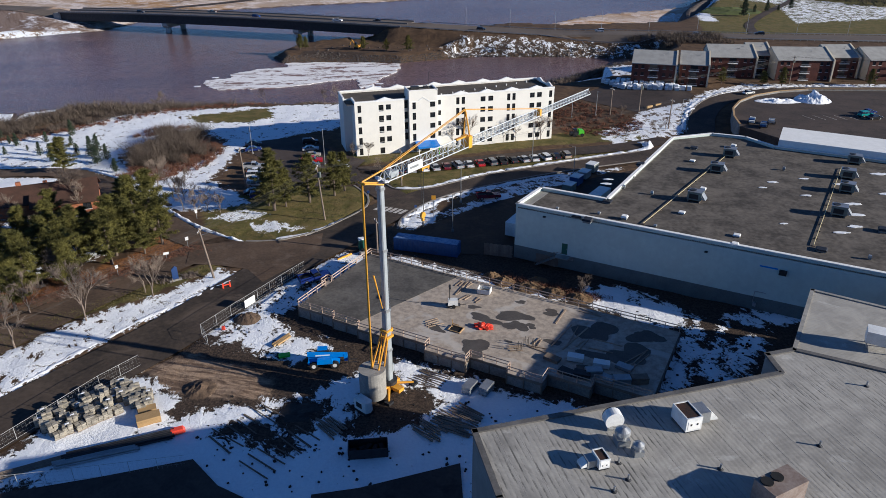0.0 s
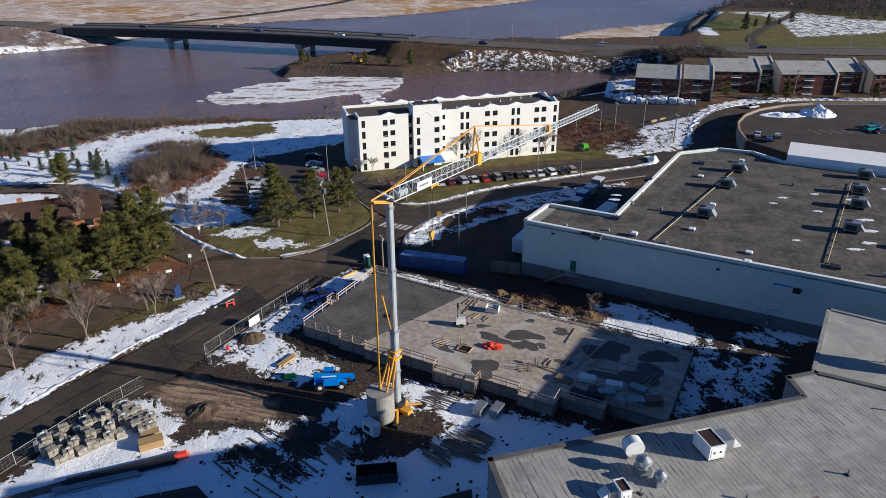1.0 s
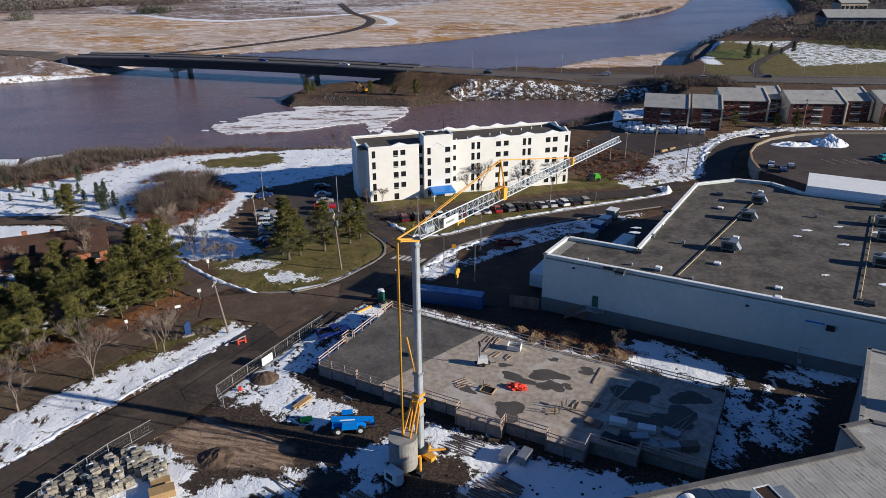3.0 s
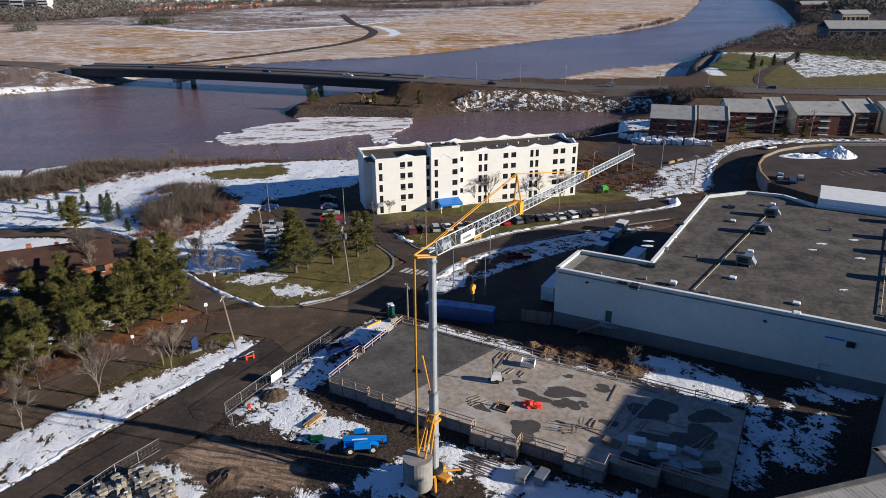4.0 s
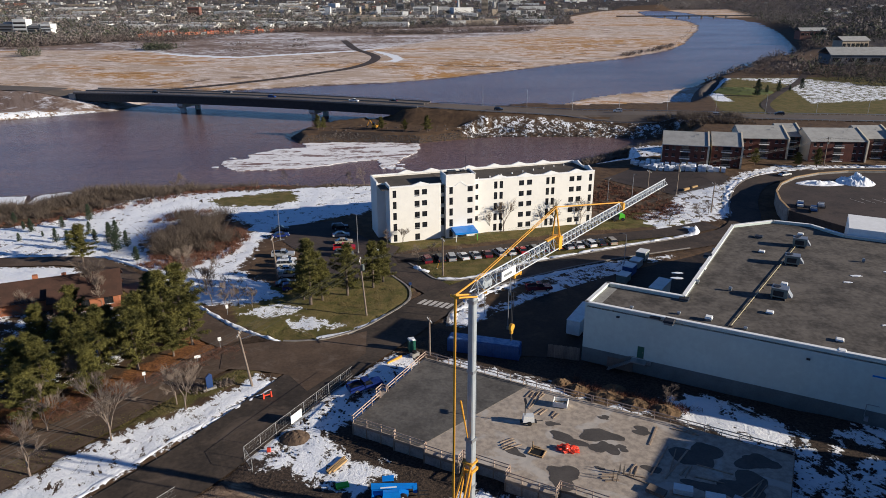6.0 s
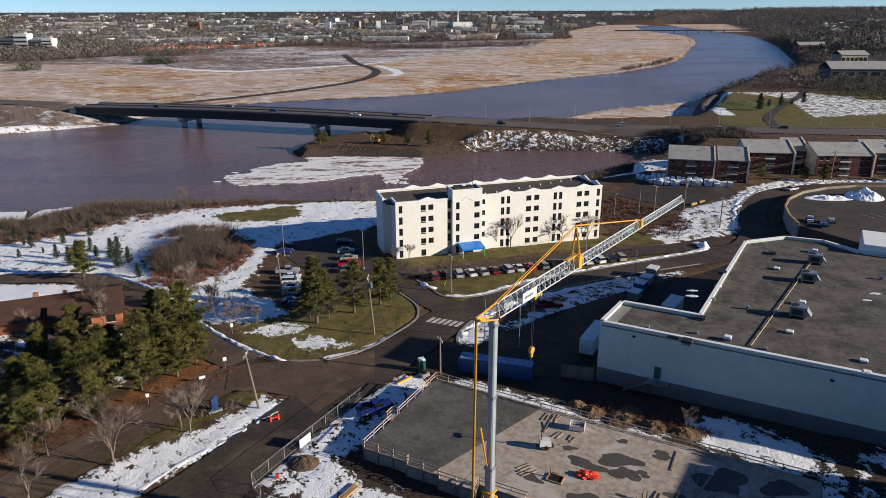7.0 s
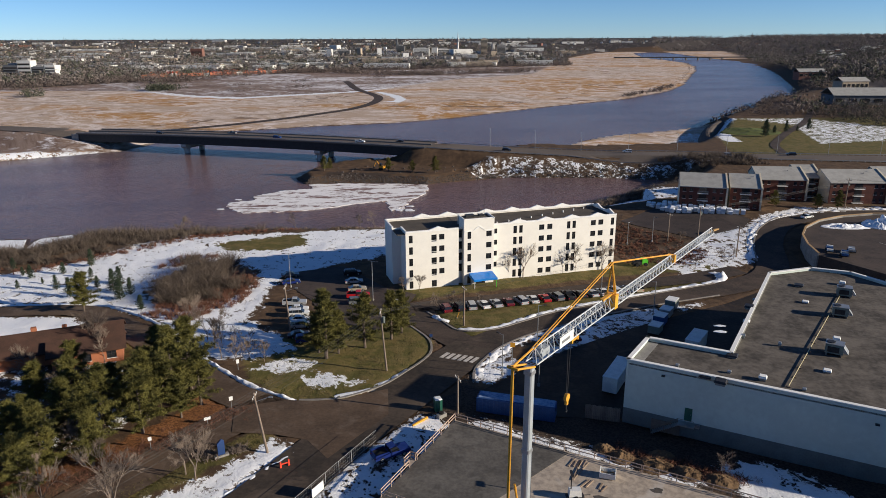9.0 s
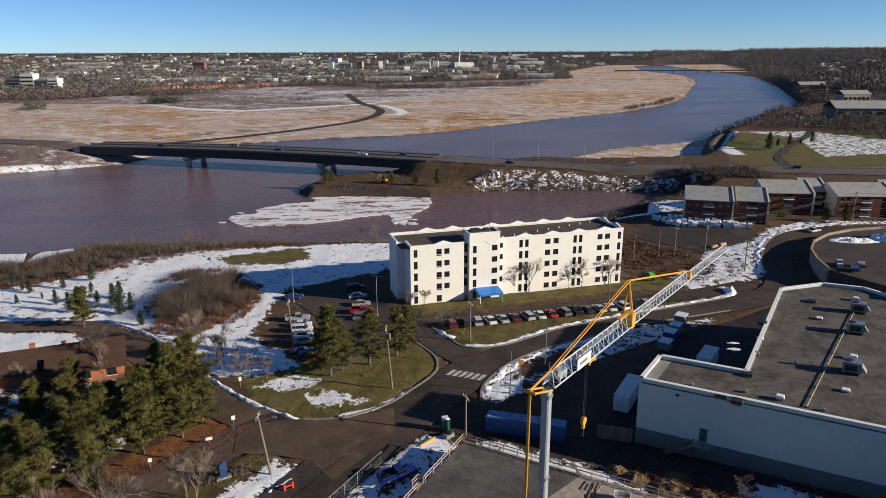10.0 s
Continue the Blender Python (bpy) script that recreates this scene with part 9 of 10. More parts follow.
SIGN_BLUE = paint("sign_blue", (0.02, 0.05, 0.16), 0.35)
bs = thing("monument_sign", -49.3, 104.3, level(-49.3, 104.3), 35, "tall dark blue slab sign standing in shrubs", "sign")
part("slab", Shape().profile([(-0.5, 0.3), (0.5, 0.3), (0.5, 2.5), (0.1, 2.8), (-0.5, 2.3)], -0.15, 0.15), SIGN_BLUE, bs)
part("footing", Shape().box(0, 0, 0, 2.0, 0.6, 0.35), CONCRETE, bs)
sign(-52.4, 118.6, 30, 2.2, 0.6, 0.7, WHITE_PAINT, "small white road sign at the driveway")
sign(-54.6, 113.6, 30, 1.2, 1.0, 0.5, WHITE_PAINT, "low white panel at the driveway bend")
sign(-60.4, 106.2, 30, 2.0, 0.5, 0.6, WHITE_PAINT, "small white sign under the pines")
sign(-55.8, 133.2, 30, 2.2, 0.5, 0.8, WHITE_PAINT, "small pale sign beside the park road")
sign(-20.8, 146.2, 10, 2.2, 0.6, 0.6, SIGN_BLUE, "blue sign at the crosswalk corner")
sign(-9.4, 137.0, 10, 2.2, 0.5, 0.6, SIGN_BLUE, "blue sign on the snowy verge")
_yl = thing("yellow_signal", -5.4, 134.6, level(-5.4, 134.6), 0, "yellow diamond warning sign on a post", "sign")
part("post", Shape().tube((0, 0, 0), (0, 0, 5.2), 0.06, n=8), STEEL, _yl)
part("plate", Shape().box(0, -0.1, 4.4, 0.9, 0.05, 0.9), CRANE_YELLOW, _yl)
for _x in (-15.6, -14.4):
    pf = thing("play_frame", _x, 161.2, level(_x, 161.2), 30, "thin yellow painted post pair on the lawn", "posts", "yellow posts")
    part("post", Shape().tube((0, 0, 0), (0.5, 0, 1.3), 0.06, n=6), CRANE_YELLOW, pf)
    part("foot", Shape().box(0, 0, 0, 0.3, 0.3, 0.08), CONCRETE, pf)


# ---- brick house with the brown roof ----
def bungalow():
    t = thing("brick_house", -92, 137, level(-92, 137), 24, "low orange-brick house with a broad brown shingle roof", "house")
    sh = Shape()
    grid_wall(sh, 12.0, 0, 2.9, [(1.2, 3.0, 0.9, 2.3), (5.0, 6.6, 0.9, 2.3), (9.2, 10.9, 0.8, 2.4)])
    part("wall", sh, BRICK_ORANGE, t, at=pose(0.0, -5, 0))
    for c in (2.1, 5.8, 10.05):
        put_window(t, c, -5, 0.9, 1.6, 1.4)
    for wx, wy, sx, sy in ((11.85, 0.9, 0.3, 11.4), (-9, 5, 41.4, 0.3), (-14, -1.8, 27.9, 0.3), (-29.8, 1.6, 0.3, 6.4)):
        part("wall", Shape().box(wx, wy, 0, sx, sy, 2.9), BRICK_ORANGE, t)
    rf = Shape()
    def gable(x0, x1, y0, y1, ze, zr):
        ym = (y0 + y1) / 2
        for ya, yb, za, zb in ((y0, ym, ze, zr), (ym, y1, zr, ze)):
            rf.add([(x0, ya, za), (x1, ya, za), (x1, yb, zb), (x0, yb, zb), (x0, ya, za + 0.25), (x1, ya, za + 0.25), (x1, yb, zb + 0.25), (x0, yb, zb + 0.25)],
                   [(3, 2, 1, 0), (4, 5, 6, 7), (0, 1, 5, 4), (1, 2, 6, 5), (2, 3, 7, 6), (3, 0, 4, 7)])
    gable(-31, 12.6, -3.4, 6.6, 2.85, 5.6)
    gable(-0.8, 12.8, -5.8, 1.6, 2.7, 4.6)
    part("roof", rf, SHINGLE_BROWN, t)
    part("roof_snow", Shape().add([(-14, -3.3, 3.16), (-9.5, -3.3, 3.16), (-11, -1.2, 4.32), (-13.2, -0.6, 4.65)], [(0, 1, 2, 3)]), CLEAN_SNOW, t)
    part("chimney", Shape().box(-3, 2, 4.5, 0.9, 0.9, 2.0), BRICK_ORANGE, t)
    part("chimney", Shape().box(2, 3, 4.0, 0.8, 0.8, 1.8), BRICK_ORANGE, t)


bungalow()

# ---- the town across the marsh and up the river ----
CITY_MATS = [worn("town_wall_" + n, c, tuple(v * 0.8 for v in c), 0.85, big=0.05, fine=0.4, rel=0) for n, c in (("white", (0.66, 0.65, 0.62)), ("grey", (0.33, 0.32, 0.31)), ("brick", (0.22, 0.11, 0.085)), ("tan", (0.40, 0.33, 0.25)), ("slate", (0.14, 0.145, 0.155)))]
ORANGE_METAL = paint("orange_cladding", (0.55, 0.13, 0.04), 0.5)
CITY_ROOF = worn("town_roofs", (0.15, 0.14, 0.138), (0.07, 0.066, 0.064), 0.9, big=0.04, fine=0.3, rel=0)
_r = random.Random(99)


def town_edge(x):
    return float(np.interp(x, [-2500, -600, -500, -390, -30, 250, 330, 520, 700, 1500], [950, 1000, 1190, 1400, 1600, 1750, 2350, 2950, 3250, 3300]))


_shapes = {k: Shape() for k in range(5)}
_roofs = Shape()
for _k in range(1700):
    _y = 1 / _r.uniform(1 / 4300, 1 / 1000)
    _x = _r.uniform(-0.72, 0.42) * _y
    if _y < town_edge(_x) + 15:
        continue
    _z = level(_x, _y)
    if _z < WATER + 2:
        continue
    _big = _r.random() < 0.13
    _w, _d, _h = (_r.uniform(18, 55), _r.uniform(15, 40), _r.uniform(4, 10)) if _big else (_r.uniform(9, 16), _r.uniform(8, 14), _r.uniform(4, 8))
    if 1700 < _y < 2700 and -450 < _x < 350 and _r.random() < 0.3:
        _h *= _r.uniform(1.5, 3.2)
    _m = _r.choice((0, 0, 0, 1, 1, 2, 3, 4, 4))
    _shapes[_m].box(_x, _y, _z - 2, _w, _d, _h + 2, _r.uniform(-20, 20))
    if not _big:
        _a = _r.uniform(-20, 20)
        _roofs.add([(_x - _w / 2, _y - _d / 2, _z + _h), (_x + _w / 2, _y - _d / 2, _z + _h), (_x + _w / 2, _y, _z + _h + 3), (_x - _w / 2, _y, _z + _h + 3), (_x - _w / 2, _y + _d / 2, _z + _h), (_x + _w / 2, _y + _d / 2, _z + _h)], [(0, 1, 2, 3), (3, 2, 5, 4), (0, 3, 4), (1, 5, 2)])
for _k in range(150):
    _y = 1 / _r.uniform(1 / 4200, 1 / 1300)
    _x = _r.uniform(-0.62, 0.34) * _y
    if _y < town_edge(_x) + 40 or level(_x, _y) < WATER + 2:
        continue
    _shapes[_r.choice((0, 0, 0, 3))].box(_x, _y, level(_x, _y) - 2, _r.uniform(40, 110), _r.uniform(18, 30), _r.uniform(8, 12), _r.uniform(-8, 8))
for _k, _s in _shapes.items():
    solo("town_buildings", _s, CITY_MATS[_k], "far low " + ("white", "grey", "red brick", "tan", "slate-coloured")[_k] + " town buildings among bare trees", "buildings", kind="stuff")
solo("town_roofs", _roofs, CITY_ROOF, "far grey pitched house roofs", "roofs", kind="stuff")


# container yard at the near edge of the town
for _k in range(46):
    _x = -610 + 210 * _r.random()
    _y = float(np.interp(_x, [-610, -548, -470, -400], [1292, 1310, 1392, 1480])) + _r.uniform(-8, 8)
    _c = thing("shipping_container", _x, _y, level(_x, _y), _r.uniform(-12, 12), "far orange and red steel container in the yard beside the marsh", "container", "yard containers")
    part("body", Shape().box(0, 0, 0, 12.2, 2.5, _r.choice((2.6, 2.6, 5.2))), _r.choice((CONTAINER_ORANGE, CONTAINER_ORANGE, RED_PLASTIC)), _c)


def tower_block(x, y, w, d, h, mat, label, turn=0.0, floors=8, cols=6):
    z = level(x, y)
    t = thing("office_tower", x, y, z, turn, label, "office building", "town towers")
    part("body", Shape().box(0, 0, -3, w, d, h + 3), mat, t)
    part("roof", Shape().box(0, 0, h, w * 0.5, d * 0.5, 3), CITY_MATS[1], t)
    for f in range(floors):
        part("window_band", Shape().box(0, -d / 2 - 0.15, 3 + f * (h - 4) / floors, w * 0.9, 0.3, (h - 4) / floors * 0.45), GLASS, t)


tower_block(59, 2150, 19, 18, 44, CITY_MATS[3], "tan high-rise office block in the far town", floors=12)
tower_block(112, 2180, 24, 18, 30, CITY_MATS[1], "grey mid-rise block in the far town", floors=8)
tower_block(-190, 2200, 22, 16, 24, CITY_MATS[4], "dark slate block in the far town", floors=6)
tower_block(-120, 2050, 45, 20, 20, CITY_MATS[0], "white hospital-like block in the far town", floors=5)
tower_block(-60, 2080, 50, 22, 17, CITY_MATS[0], "white long block in the far town", floors=4)
tower_block(-700, 1900, 30, 18, 26, CITY_MATS[2], "red-brown apartment block in the far town", floors=7)
tower_block(-330, 2000, 34, 18, 18, CITY_MATS[1], "grey office block in the far town", floors=5)
for _x, _w, _h, _m in ((-745, 24, 22, 4), (-722, 22, 29, 0), (-700, 20, 19, 4), (-680, 17, 22, 0)):
    tower_block(_x, 1180, _w, 18, _h, CITY_MATS[_m], "white and slate industrial block at the marsh edge", floors=4)
st = thing("church_spire", -205, 2250, level(-205, 2250), 0, "dark pointed church spire over the far town", "church")
part("tower", Shape().box(0, 0, 0, 7, 7, 26), CITY_MATS[4], st)
part("spire", Shape().tube((0, 0, 26), (0, 0, 48), 4.5, 0.2, 6), CITY_MATS[4], st)
tt = thing("radio_tower", -17.5, 2150, level(-17.5, 2150), 0, "tall pale concrete communications tower over the far town", "tower")
part("shaft", Shape().tube((0, 0, -2), (0, 0, 46), 3.6, 2.6, 12), CITY_MATS[0], tt)
part("gallery", Shape().tube((0, 0, 36), (0, 0, 44), 4.4, 4.4, 12), CITY_MATS[1], tt)
part("antenna", Shape().tube((0, 0, 46), (0, 0, 63), 1.4, 0.5, 8), CITY_MATS[0], tt)
part("base", Shape().box(0, 0, -2, 26, 16, 14), CITY_MATS[3], tt)
for _k in range(26):
    _x = -560 + _k * 9 + _r.uniform(-2, 2)
    wagon = thing("freight_car", _x, 1215 + (_x + 560) * 0.95, level(_x, 1215 + (_x + 560) * 0.95), 43, "orange freight container at the marsh edge", "container", "freight containers")
    part("body", Shape().box(0, 0, 0, 12, 4, 4.5 + _r.uniform(0, 2)), ORANGE_METAL if _k % 5 else CITY_MATS[0], wagon)
    part("frame", Shape().box(0, 0, -0.5, 11.5, 3, 0.5), DARK_METAL, wagon)


for _x, _y, _w, _h in ((-625, 1386, 24, 8), (-590, 1392, 20, 5), (-560, 1398, 26, 9), (-538, 1404, 16, 6), (-505, 1478, 14, 9), (-499, 1528, 30, 8), (-455, 1600, 40, 8), (-415, 1640, 30, 6), (-350, 1690, 34, 8), (-240, 1760, 42, 7), (-180, 1800, 50, 8), (-120, 1830, 36, 9), (-60, 1850, 60, 7),
                       (-900, 1700, 40, 7), (-820, 1900, 60, 9), (-640, 2100, 70, 10), (-540, 2150, 60, 9), (-420, 2300, 70, 9)):
    wh = thing("warehouse", _x, _y, level(_x, _y), _r.uniform(-12, 12), "long low white warehouse at the edge of the far town", "warehouse", "white warehouses")
    part("wall", Shape().box(0, 0, -3, _w, 16, _h + 3), CITY_MATS[0], wh)
    part("roof", Shape().box(0, 0, _h, _w + 0.6, 16.6, 0.6), CITY_MATS[1], wh)
    for _j in range(3):
        part("loading_door", Shape().box(-_w / 3 + _j * _w / 3, -8.1, 0, _w / 8, 0.2, _h * 0.6), CITY_MATS[4], wh)


def clump_stuff(name, spots, label, mat, seed, size=(3, 7), per=16, grain=0.2):
    """Far bare woods as ragged clumps."""
    rng = np.random.RandomState(seed)
    s = np.array(spots, float)
    n = len(s)
    z = land(s[:, 0], s[:, 1])
    p = np.repeat(np.stack([s[:, 0], s[:, 1], z], 1), per, 0)
    r = np.repeat(rng.uniform(*size, n), per)
    c = p + rng.normal(0, 0.36, (n * per, 3)) * r[:, None] + np.array([0, 0, 0.55]) * r[:, None]
    d, e = rng.normal(size=(n * per, 3)), rng.normal(size=(n * per, 3))
    k = (r * grain)[:, None] / np.maximum(np.linalg.norm(d, axis=1), 0.3)[:, None]
    v = np.stack([c + d * k, c - d * k * 0.6 + e * k * 0.7, c - d * k * 0.5 - e * k * 0.7], 1).reshape(-1, 3)
    v[:, 2] = np.maximum(v[:, 2], np.repeat(p[:, 2], 3) - 0.2)
    me = bpy.data.meshes.new(name)
    me.from_pydata(v.tolist(), [], np.arange(3 * n * per).reshape(-1, 3).tolist())
    me.materials.append(mat)
    return tagged(new(name, me), label, "woods", kind="stuff")


FAR_WOOD = worn("far_bare_woods", (0.145, 0.115, 0.102), (0.085, 0.069, 0.063), 0.95, big=0.02, fine=0.2, rel=0)
TOWN_WOOD = worn("dark_town_trees", (0.185, 0.155, 0.142), (0.112, 0.096, 0.090), 0.95, big=0.02, fine=0.2, rel=0)
FAR_GREEN = worn("far_evergreens", (0.080, 0.086, 0.055), (0.045, 0.050, 0.036), 0.95, big=0.02, fine=0.2, rel=0)
_sp, _gr = [], []
for _k in range(24000):
    _y = 1 / _r.uniform(1 / 4700, 1 / 1000)
    _x = _r.uniform(-0.75, 0.75) * _y
    if _x < 0.33 * _y and _y < town_edge(_x) + 5:
        continue
    if 0.33 * _y <= _x and _x < 330 + 0.3 * (_y - 500):
        continue
    (_sp if _r.random() < 0.68 else _gr).append((_x, _y))
_ok = outline_distance(RIVER, np.array([p[0] for p in _sp]), np.array([p[1] for p in _sp])) < -12
clump_stuff("town_woods", [p for p, o in zip(_sp, _ok) if o], "far bare brown trees between the town buildings", TOWN_WOOD, 5, (7, 12), 24, 0.15)
_ok = outline_distance(RIVER, np.array([p[0] for p in _gr]), np.array([p[1] for p in _gr])) < -12
clump_stuff("town_evergreens", [p for p, o in zip(_gr, _ok) if o], "far dark evergreens between the town buildings", FAR_GREEN, 6, (7, 12), 24, 0.15)
# right bank: hill woods, park and buildings
_in = scatter(5200, lambda x, y: (outline_distance(RIVER, x, y) < -30) & (outline_distance(FAR_MARSH, x, y) < -20) & (x > 0.26 * y) & (x < 0.75 * y), 700, 3400, 2300, 4850, 36)
clump_stuff("ridge_woods", _in, "bare woods on the far ridge up the river", TOWN_WOOD, 37, (9, 15), 20, 0.14)
_in = scatter(5200, lambda x, y: (outline_distance(RIVER, x, y) < -14) & (x > 205 + 0.42 * (y - 520)) & (y > 560) & ((y > 900) | (np.sin(x * 0.05) + np.cos(y * 0.043) > 0.1)), 200, 1700, 560, 2300, 21)
clump_stuff("hill_woods", _in, "bare brown woods on the far river hill", TOWN_WOOD, 22, (4, 9), 30, 0.13)
_in = scatter(4200, lambda x, y: (outline_distance(RIVER, x, y) < -14) & (x > 225 + 0.42 * (y - 520)) & (y > 560) & ((y > 900) | (np.sin(x * 0.05) + np.cos(y * 0.043) > 0.4)), 200, 1600, 560, 2200, 23)
clump_stuff("hill_evergreens", _in, "dark evergreens on the far river hill", FAR_GREEN, 24, (5, 9), 30, 0.13)
_in = scatter(420, lambda x, y: (outline_distance(RIVER, x, y) < -4) & (outline_distance(RIVER, x, y) > -16), 170, 480, 500, 1000, 25)
clump_stuff("shore_brush", _in, "dark brush along the east river shore", FAR_WOOD, 26, (2, 4))
PARK_WOODS = [(204, 562), (244, 550), (272, 498), (440, 446), (520, 560), (340, 640), (250, 640)]
_in = scatter(620, lambda x, y: outline_distance(PARK_WOODS, x, y) > 0, 200, 520, 440, 645, 27)
clump_stuff("park_woods", _in, "bare trees behind the riverside park", FAR_WOOD, 28, (4, 7.5), 70, 0.07)
_in = scatter(330, lambda x, y: (outline_distance(PARK_WOODS, x, y) > 0) & (x > 262), 260, 520, 440, 645, 29)
clump_stuff("park_evergreens", _in, "dark evergreens behind the riverside park", FAR_GREEN, 33, (3, 6), 60, 0.10)
_edge = [(-700, 1035), (-631, 1033), (-592, 1084), (-560, 1125), (-451, 1122), (-355, 1382), (-301, 1438), (-155, 1337), (-46, 1333), (120, 1420)]
clump_stuff("marsh_edge_trees", [(float(np.interp(t, range(10), [p[0] for p in _edge])) + _r.gauss(0, 10), float(np.interp(t, range(10), [p[1] for p in _edge])) + _r.gauss(0, 16)) for t in (_r.uniform(0, 9) for _ in range(1500))], "band of bare purple-brown woods at the marsh edge", FAR_WOOD, 34, (4, 8), 40, 0.12)
clump_stuff("marsh_evergreens", [(-405 + _r.gauss(0, 12), 947 + _r.gauss(0, 12)) for _ in range(50)] + [(-520 + _r.gauss(0, 5), 847 + _r.gauss(0, 6)) for _ in range(14)], "dark evergreen copse on the far marsh", FAR_GREEN, 35, (5, 8), 60, 0.12)
clump_stuff("marsh_brush", [(x + _r.gauss(0, 9), y + _r.gauss(0, 14)) for x, y in ((-260, 1130), (-330, 1040), (-420, 1000), (-150, 1240), (-60, 1320), (20, 1400), (-230, 1000), (-300, 930)) for _ in range(40)], "dark brush on the far marsh", FAR_WOOD, 30, (1.5, 3.5))
clump_stuff("marsh_edge_woods", [(x, town_edge(x) - _r.uniform(-10, 50)) for x in (_r.uniform(-900, 260) for _ in range(900))], "band of bare woods along the marsh edge", FAR_WOOD, 31, (4, 8), 30, 0.13)
_bx, _by = np.array([p[0] for p in WEST_BANK[3:12]], float), np.array([p[1] for p in WEST_BANK[3:12]], float)
_in = [(x - _r.uniform(2, 12), y + _r.uniform(4, 16)) for x, y in ((float(np.interp(t, range(9), _bx)), float(np.interp(t, range(9), _by))) for t in (_r.uniform(2, 7.2) for _ in range(500)))]
clump_stuff("bank_reeds", [p for p in _in if level(*p) > WATER + 0.3], "dark weeds along the marsh bank", FAR_WOOD, 32, (0.6, 1.2))


def far_hall(x, y, w, d, h, turn, mat, label):
    t = thing("far_building", x, y, level(x, y), turn, label, "building", "hillside buildings")
    part("wall", Shape().box(0, 0, -3, w, d, h + 3), mat, t)
    rf = Shape()
    for ya, yb, za, zb in ((-d / 2 - 1, 0, h, h + d * 0.22), (0, d / 2 + 1, h + d * 0.22, h)):
        rf.add([(-w / 2 - 1, ya, za), (w / 2 + 1, ya, za), (w / 2 + 1, yb, zb), (-w / 2 - 1, yb, zb), (-w / 2 - 1, ya, za + 0.4), (w / 2 + 1, ya, za + 0.4), (w / 2 + 1, yb, zb + 0.4), (-w / 2 - 1, yb, zb + 0.4)],
               [(3, 2, 1, 0), (4, 5, 6, 7), (0, 1, 5, 4), (1, 2, 6, 5), (2, 3, 7, 6), (3, 0, 4, 7)])
    part("roof", rf, SHINGLE_GREY, t)
    for k in range(6):
        part("window", Shape().box(-w / 2 + (k + 0.5) * w / 6, -d / 2 - 0.1, h * 0.3, w / 9, 0.2, h * 0.4), GLASS, t)


far_hall(345, 655, 64, 26, 8, -4, CITY_MATS[4], "long grey-roofed hall on the river hill")
far_hall(420, 820, 30, 18, 9, 5, CITY_MATS[3], "tan commercial building on the river hill")
far_hall(470, 1020, 36, 18, 8, 0, CITY_MATS[2], "red-roofed building on the river hill")
for _k in range(190):
    _y = _r.uniform(640, 2400)
    _x = 330 + 0.42 * (_y - 520) + _r.uniform(20, 500)
    far_hall(_x, _y, _r.uniform(9, 18), _r.uniform(8, 12), _r.uniform(4, 7), _r.uniform(-40, 40), CITY_MATS[_k % 5], "house among bare trees on the river hill")
fb = thing("far_bridge", 440, 2140, -4.5, 2.6, "low girder bridge across the far river bend", "bridge")
part("deck", Shape().box(205, 0, 0, 410, 9, 3.0), DARK_METAL, fb)
for _k in range(6):
    part("pier", Shape().box(140 + _k * 36, 0, -7, 3, 8, 7), CONCRETE, fb)
# park mound and path east of the causeway
mound = dirt_heap(170, 472, 18, 2.5, worn("mown_green_turf", (0.10, 0.12, 0.035), (0.075, 0.085, 0.03), 0.95, big=0.1, fine=1, rel=0.3), "green mown mound in the riverside park", "park_mound", seed=3, kind="structure")
for _k, (_x, _y, _s) in enumerate(((172, 449, 2.2), (184, 464, 1.4), (194, 470, 1.3), (214, 482, 1.5), (203, 474, 1.0))):
    evergreen(SPRUCES[_k % 3], _x, _y, _k * 30, _s, "dark spruce in the riverside park", "park spruces", "spruce_tree")
solo("road", ribbon(smooth_line([(150, 372), (162, 412), (177, 440), (197, 472), (231, 523), (272, 598)], 8), 2.5, 0.15, 2), ASPHALT, "narrow path through the riverside park", "road", kind="structure")


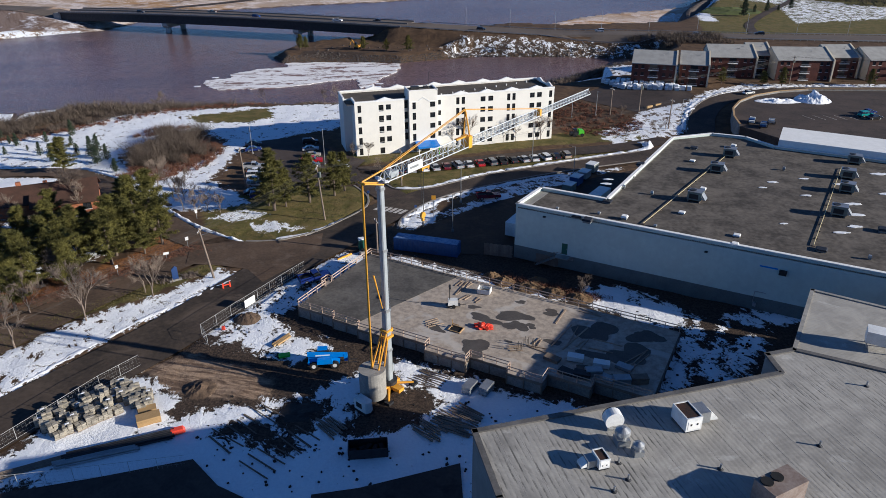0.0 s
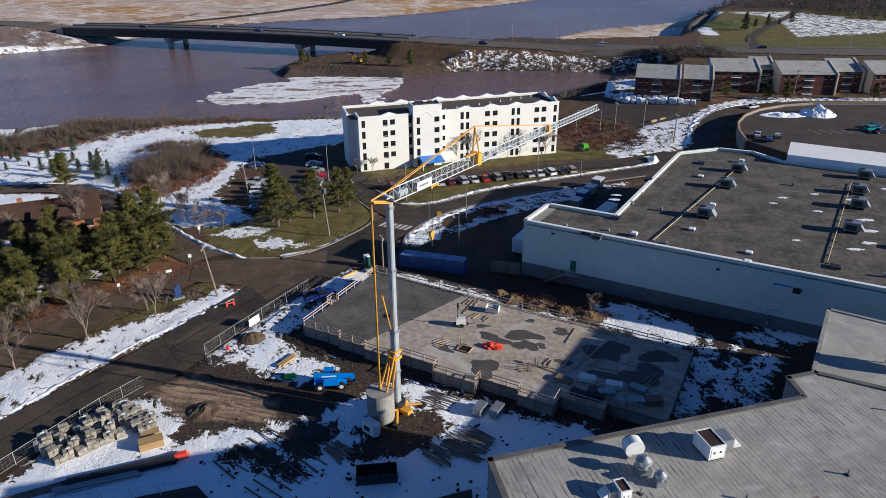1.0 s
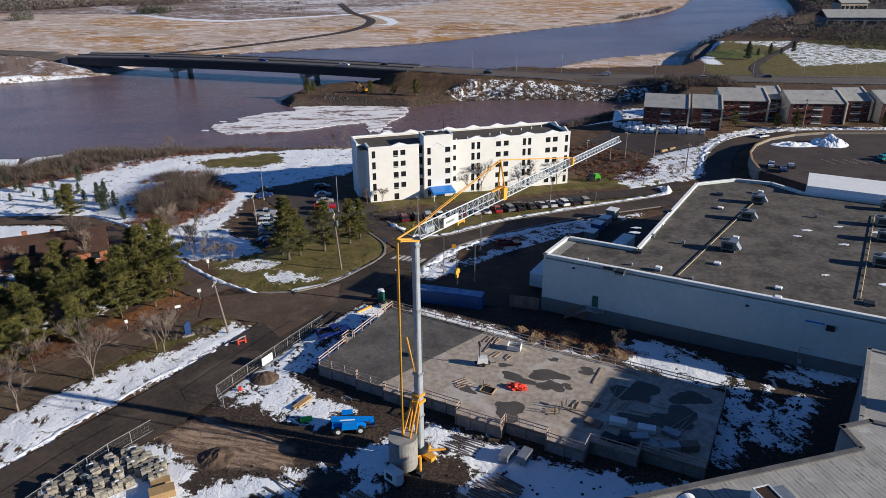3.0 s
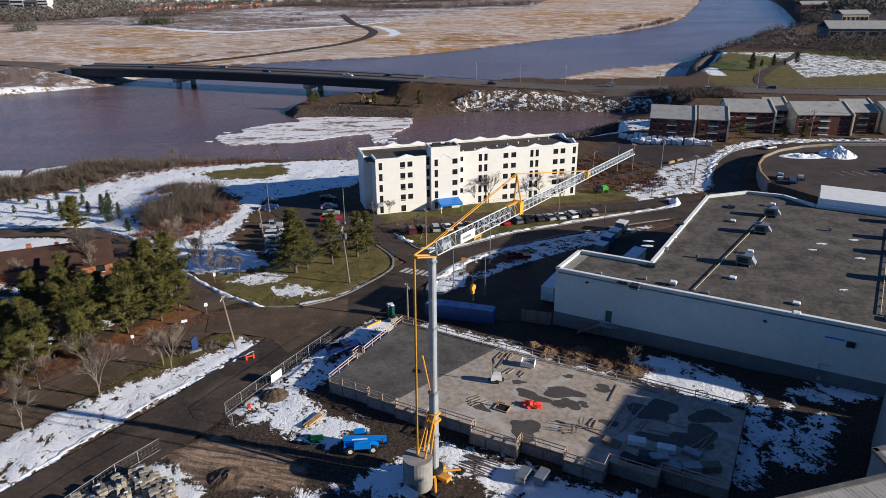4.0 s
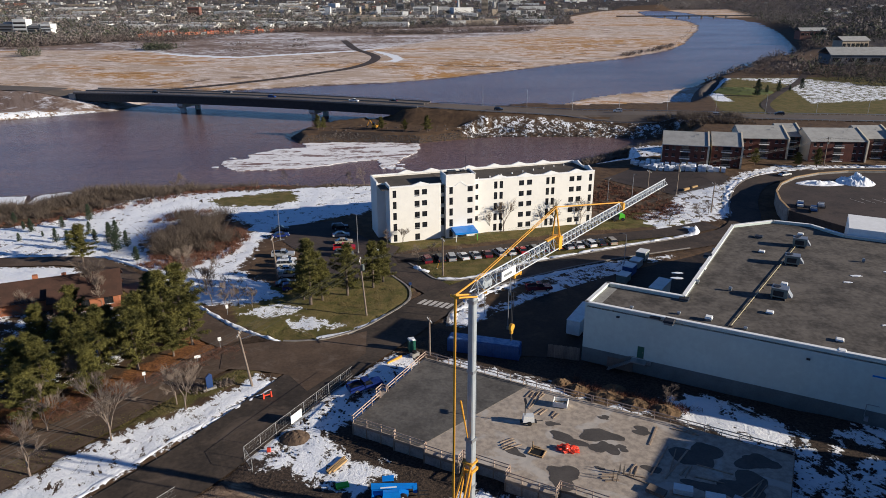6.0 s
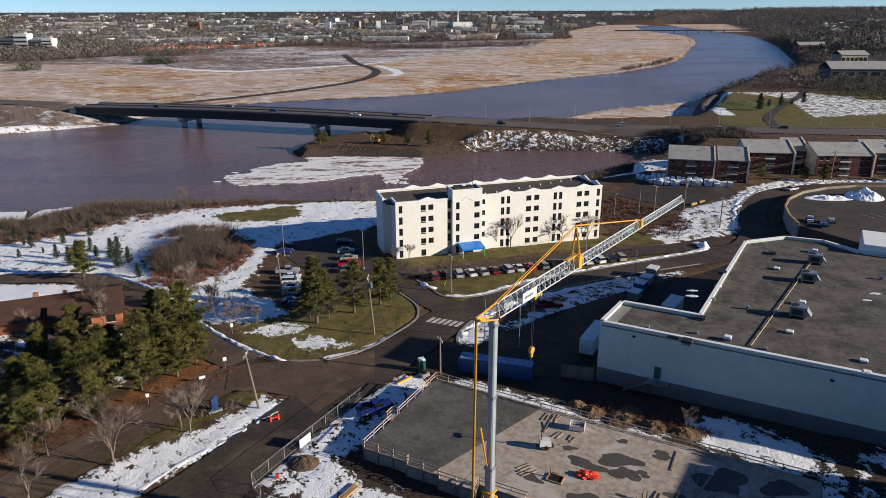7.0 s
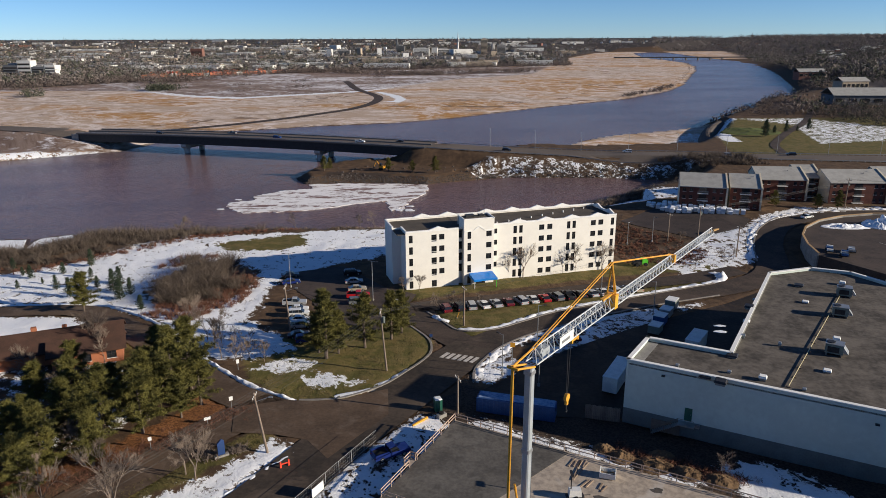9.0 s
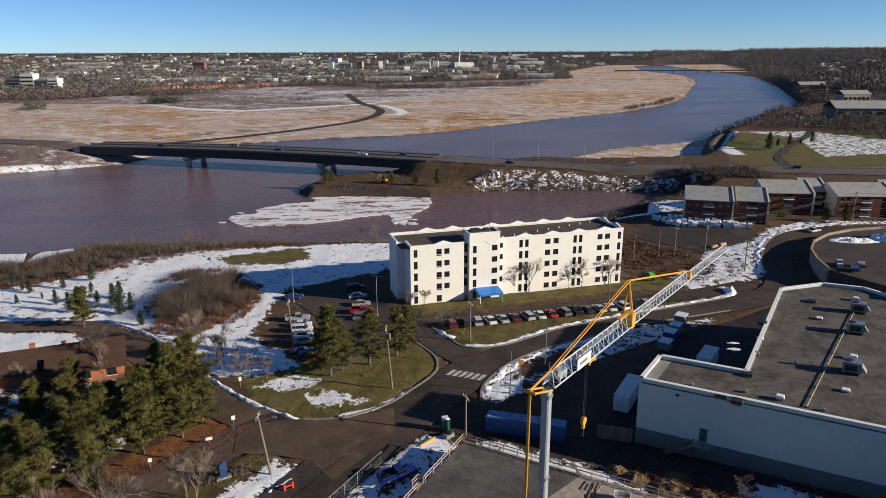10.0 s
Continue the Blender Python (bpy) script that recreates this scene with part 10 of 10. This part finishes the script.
def dyke(line, half, top, label):
    """A stony embankment with a rounded top along a line."""
    pts, sh, m = smooth_line(line, 2.0), Shape(), 9
    for k, q in enumerate(pts):
        d = (pts[min(k + 1, len(pts) - 1)] - pts[max(k - 1, 0)]).normalized()
        for j in range(m):
            u = j / (m - 1) * 2 - 1
            x, y = q.x - d.y * u * half, q.y + d.x * u * half
            foot = level(x, y) - 0.4 if abs(u) > 0.99 else top - 4.6 * u * u
            sh.v.append((x, y, foot + 0.5 * noise.noise((x * 0.5, y * 0.5, 4)) + 0.3 * noise.noise((x * 1.3, y * 1.3, 9))))
    for k in range(len(pts) - 1):
        for j in range(m - 1):
            a = k * m + j
            sh.f.append((a, a + m, a + m + 1, a + 1)[::-1])
    solo("dyke", sh, RIPRAP, label, "embankment", kind="structure")


dyke([(131, 404), (138, 440), (146, 473), (159, 507), (176, 540), (200, 572)], 6.0, -3.4, "dark stony embankment curving round the riverside park")
ex = thing("excavator", -53.5, 362.5, level(-53.5, 362.5), 150, "small yellow excavator working on the spit", "excavator")
part("body", Shape().box(0, 0, 0.9, 2.6, 2.2, 1.2), CRANE_YELLOW, ex)
part("cab", Shape().box(0.4, 0.6, 2.1, 1.3, 1.0, 1.2, taper=0.9), GLASS, ex)
part("boom", Shape().tube((1.2, 0, 1.8), (3.4, 0, 4.2), 0.22, n=6), CRANE_YELLOW, ex)
part("stick", Shape().tube((3.4, 0, 4.2), (5.0, 0, 1.2), 0.16, n=6), CRANE_YELLOW, ex)
part("bucket", Shape().box(5.0, 0, 0.4, 0.8, 1.0, 0.8, taper=0.7), DARK_METAL, ex)
for _s in (-0.95, 0.95):
    part("track", Shape().box(0, _s, 0, 3.2, 0.5, 0.8, taper=0.85), BLACK, ex)


# thin remnants of snow on the store roof
_r = random.Random(314)
for _x, _y, _w in ((69, 112, 1.6), (66.5, 107, 1.2), (71, 117, 1.4), (64.5, 121, 0.9), (61, 128, 1.0), (58, 125, 0.7), (74, 127, 1.3), (63, 104.5, 1.1), (80, 122, 1.5), (68, 130, 0.8), (78, 112, 1.2), (28.5, 126.5, 1.1), (29.4, 129, 0.8), (84, 133, 1.6), (55, 108, 0.6)):
    _ring = []
    for _j in range(18):
        _a = _j * math.tau / 18
        _q = _w * (0.6 + 0.5 * abs(noise.noise((math.cos(_a) * 1.7 + _x, math.sin(_a) * 1.7, _y))) + _r.uniform(-0.12, 0.12))
        _ring.append((_x + _q * 1.5 * math.cos(_a), _y + _q * 0.55 * math.sin(_a)))
    solo("roof_snow", Shape().prism(_ring, ROOF_Z - 0.05, ROOF_Z + 0.06), SNOW, "thin remnant of snow on the dark store roof", "snow", "snow remnants on the roof")
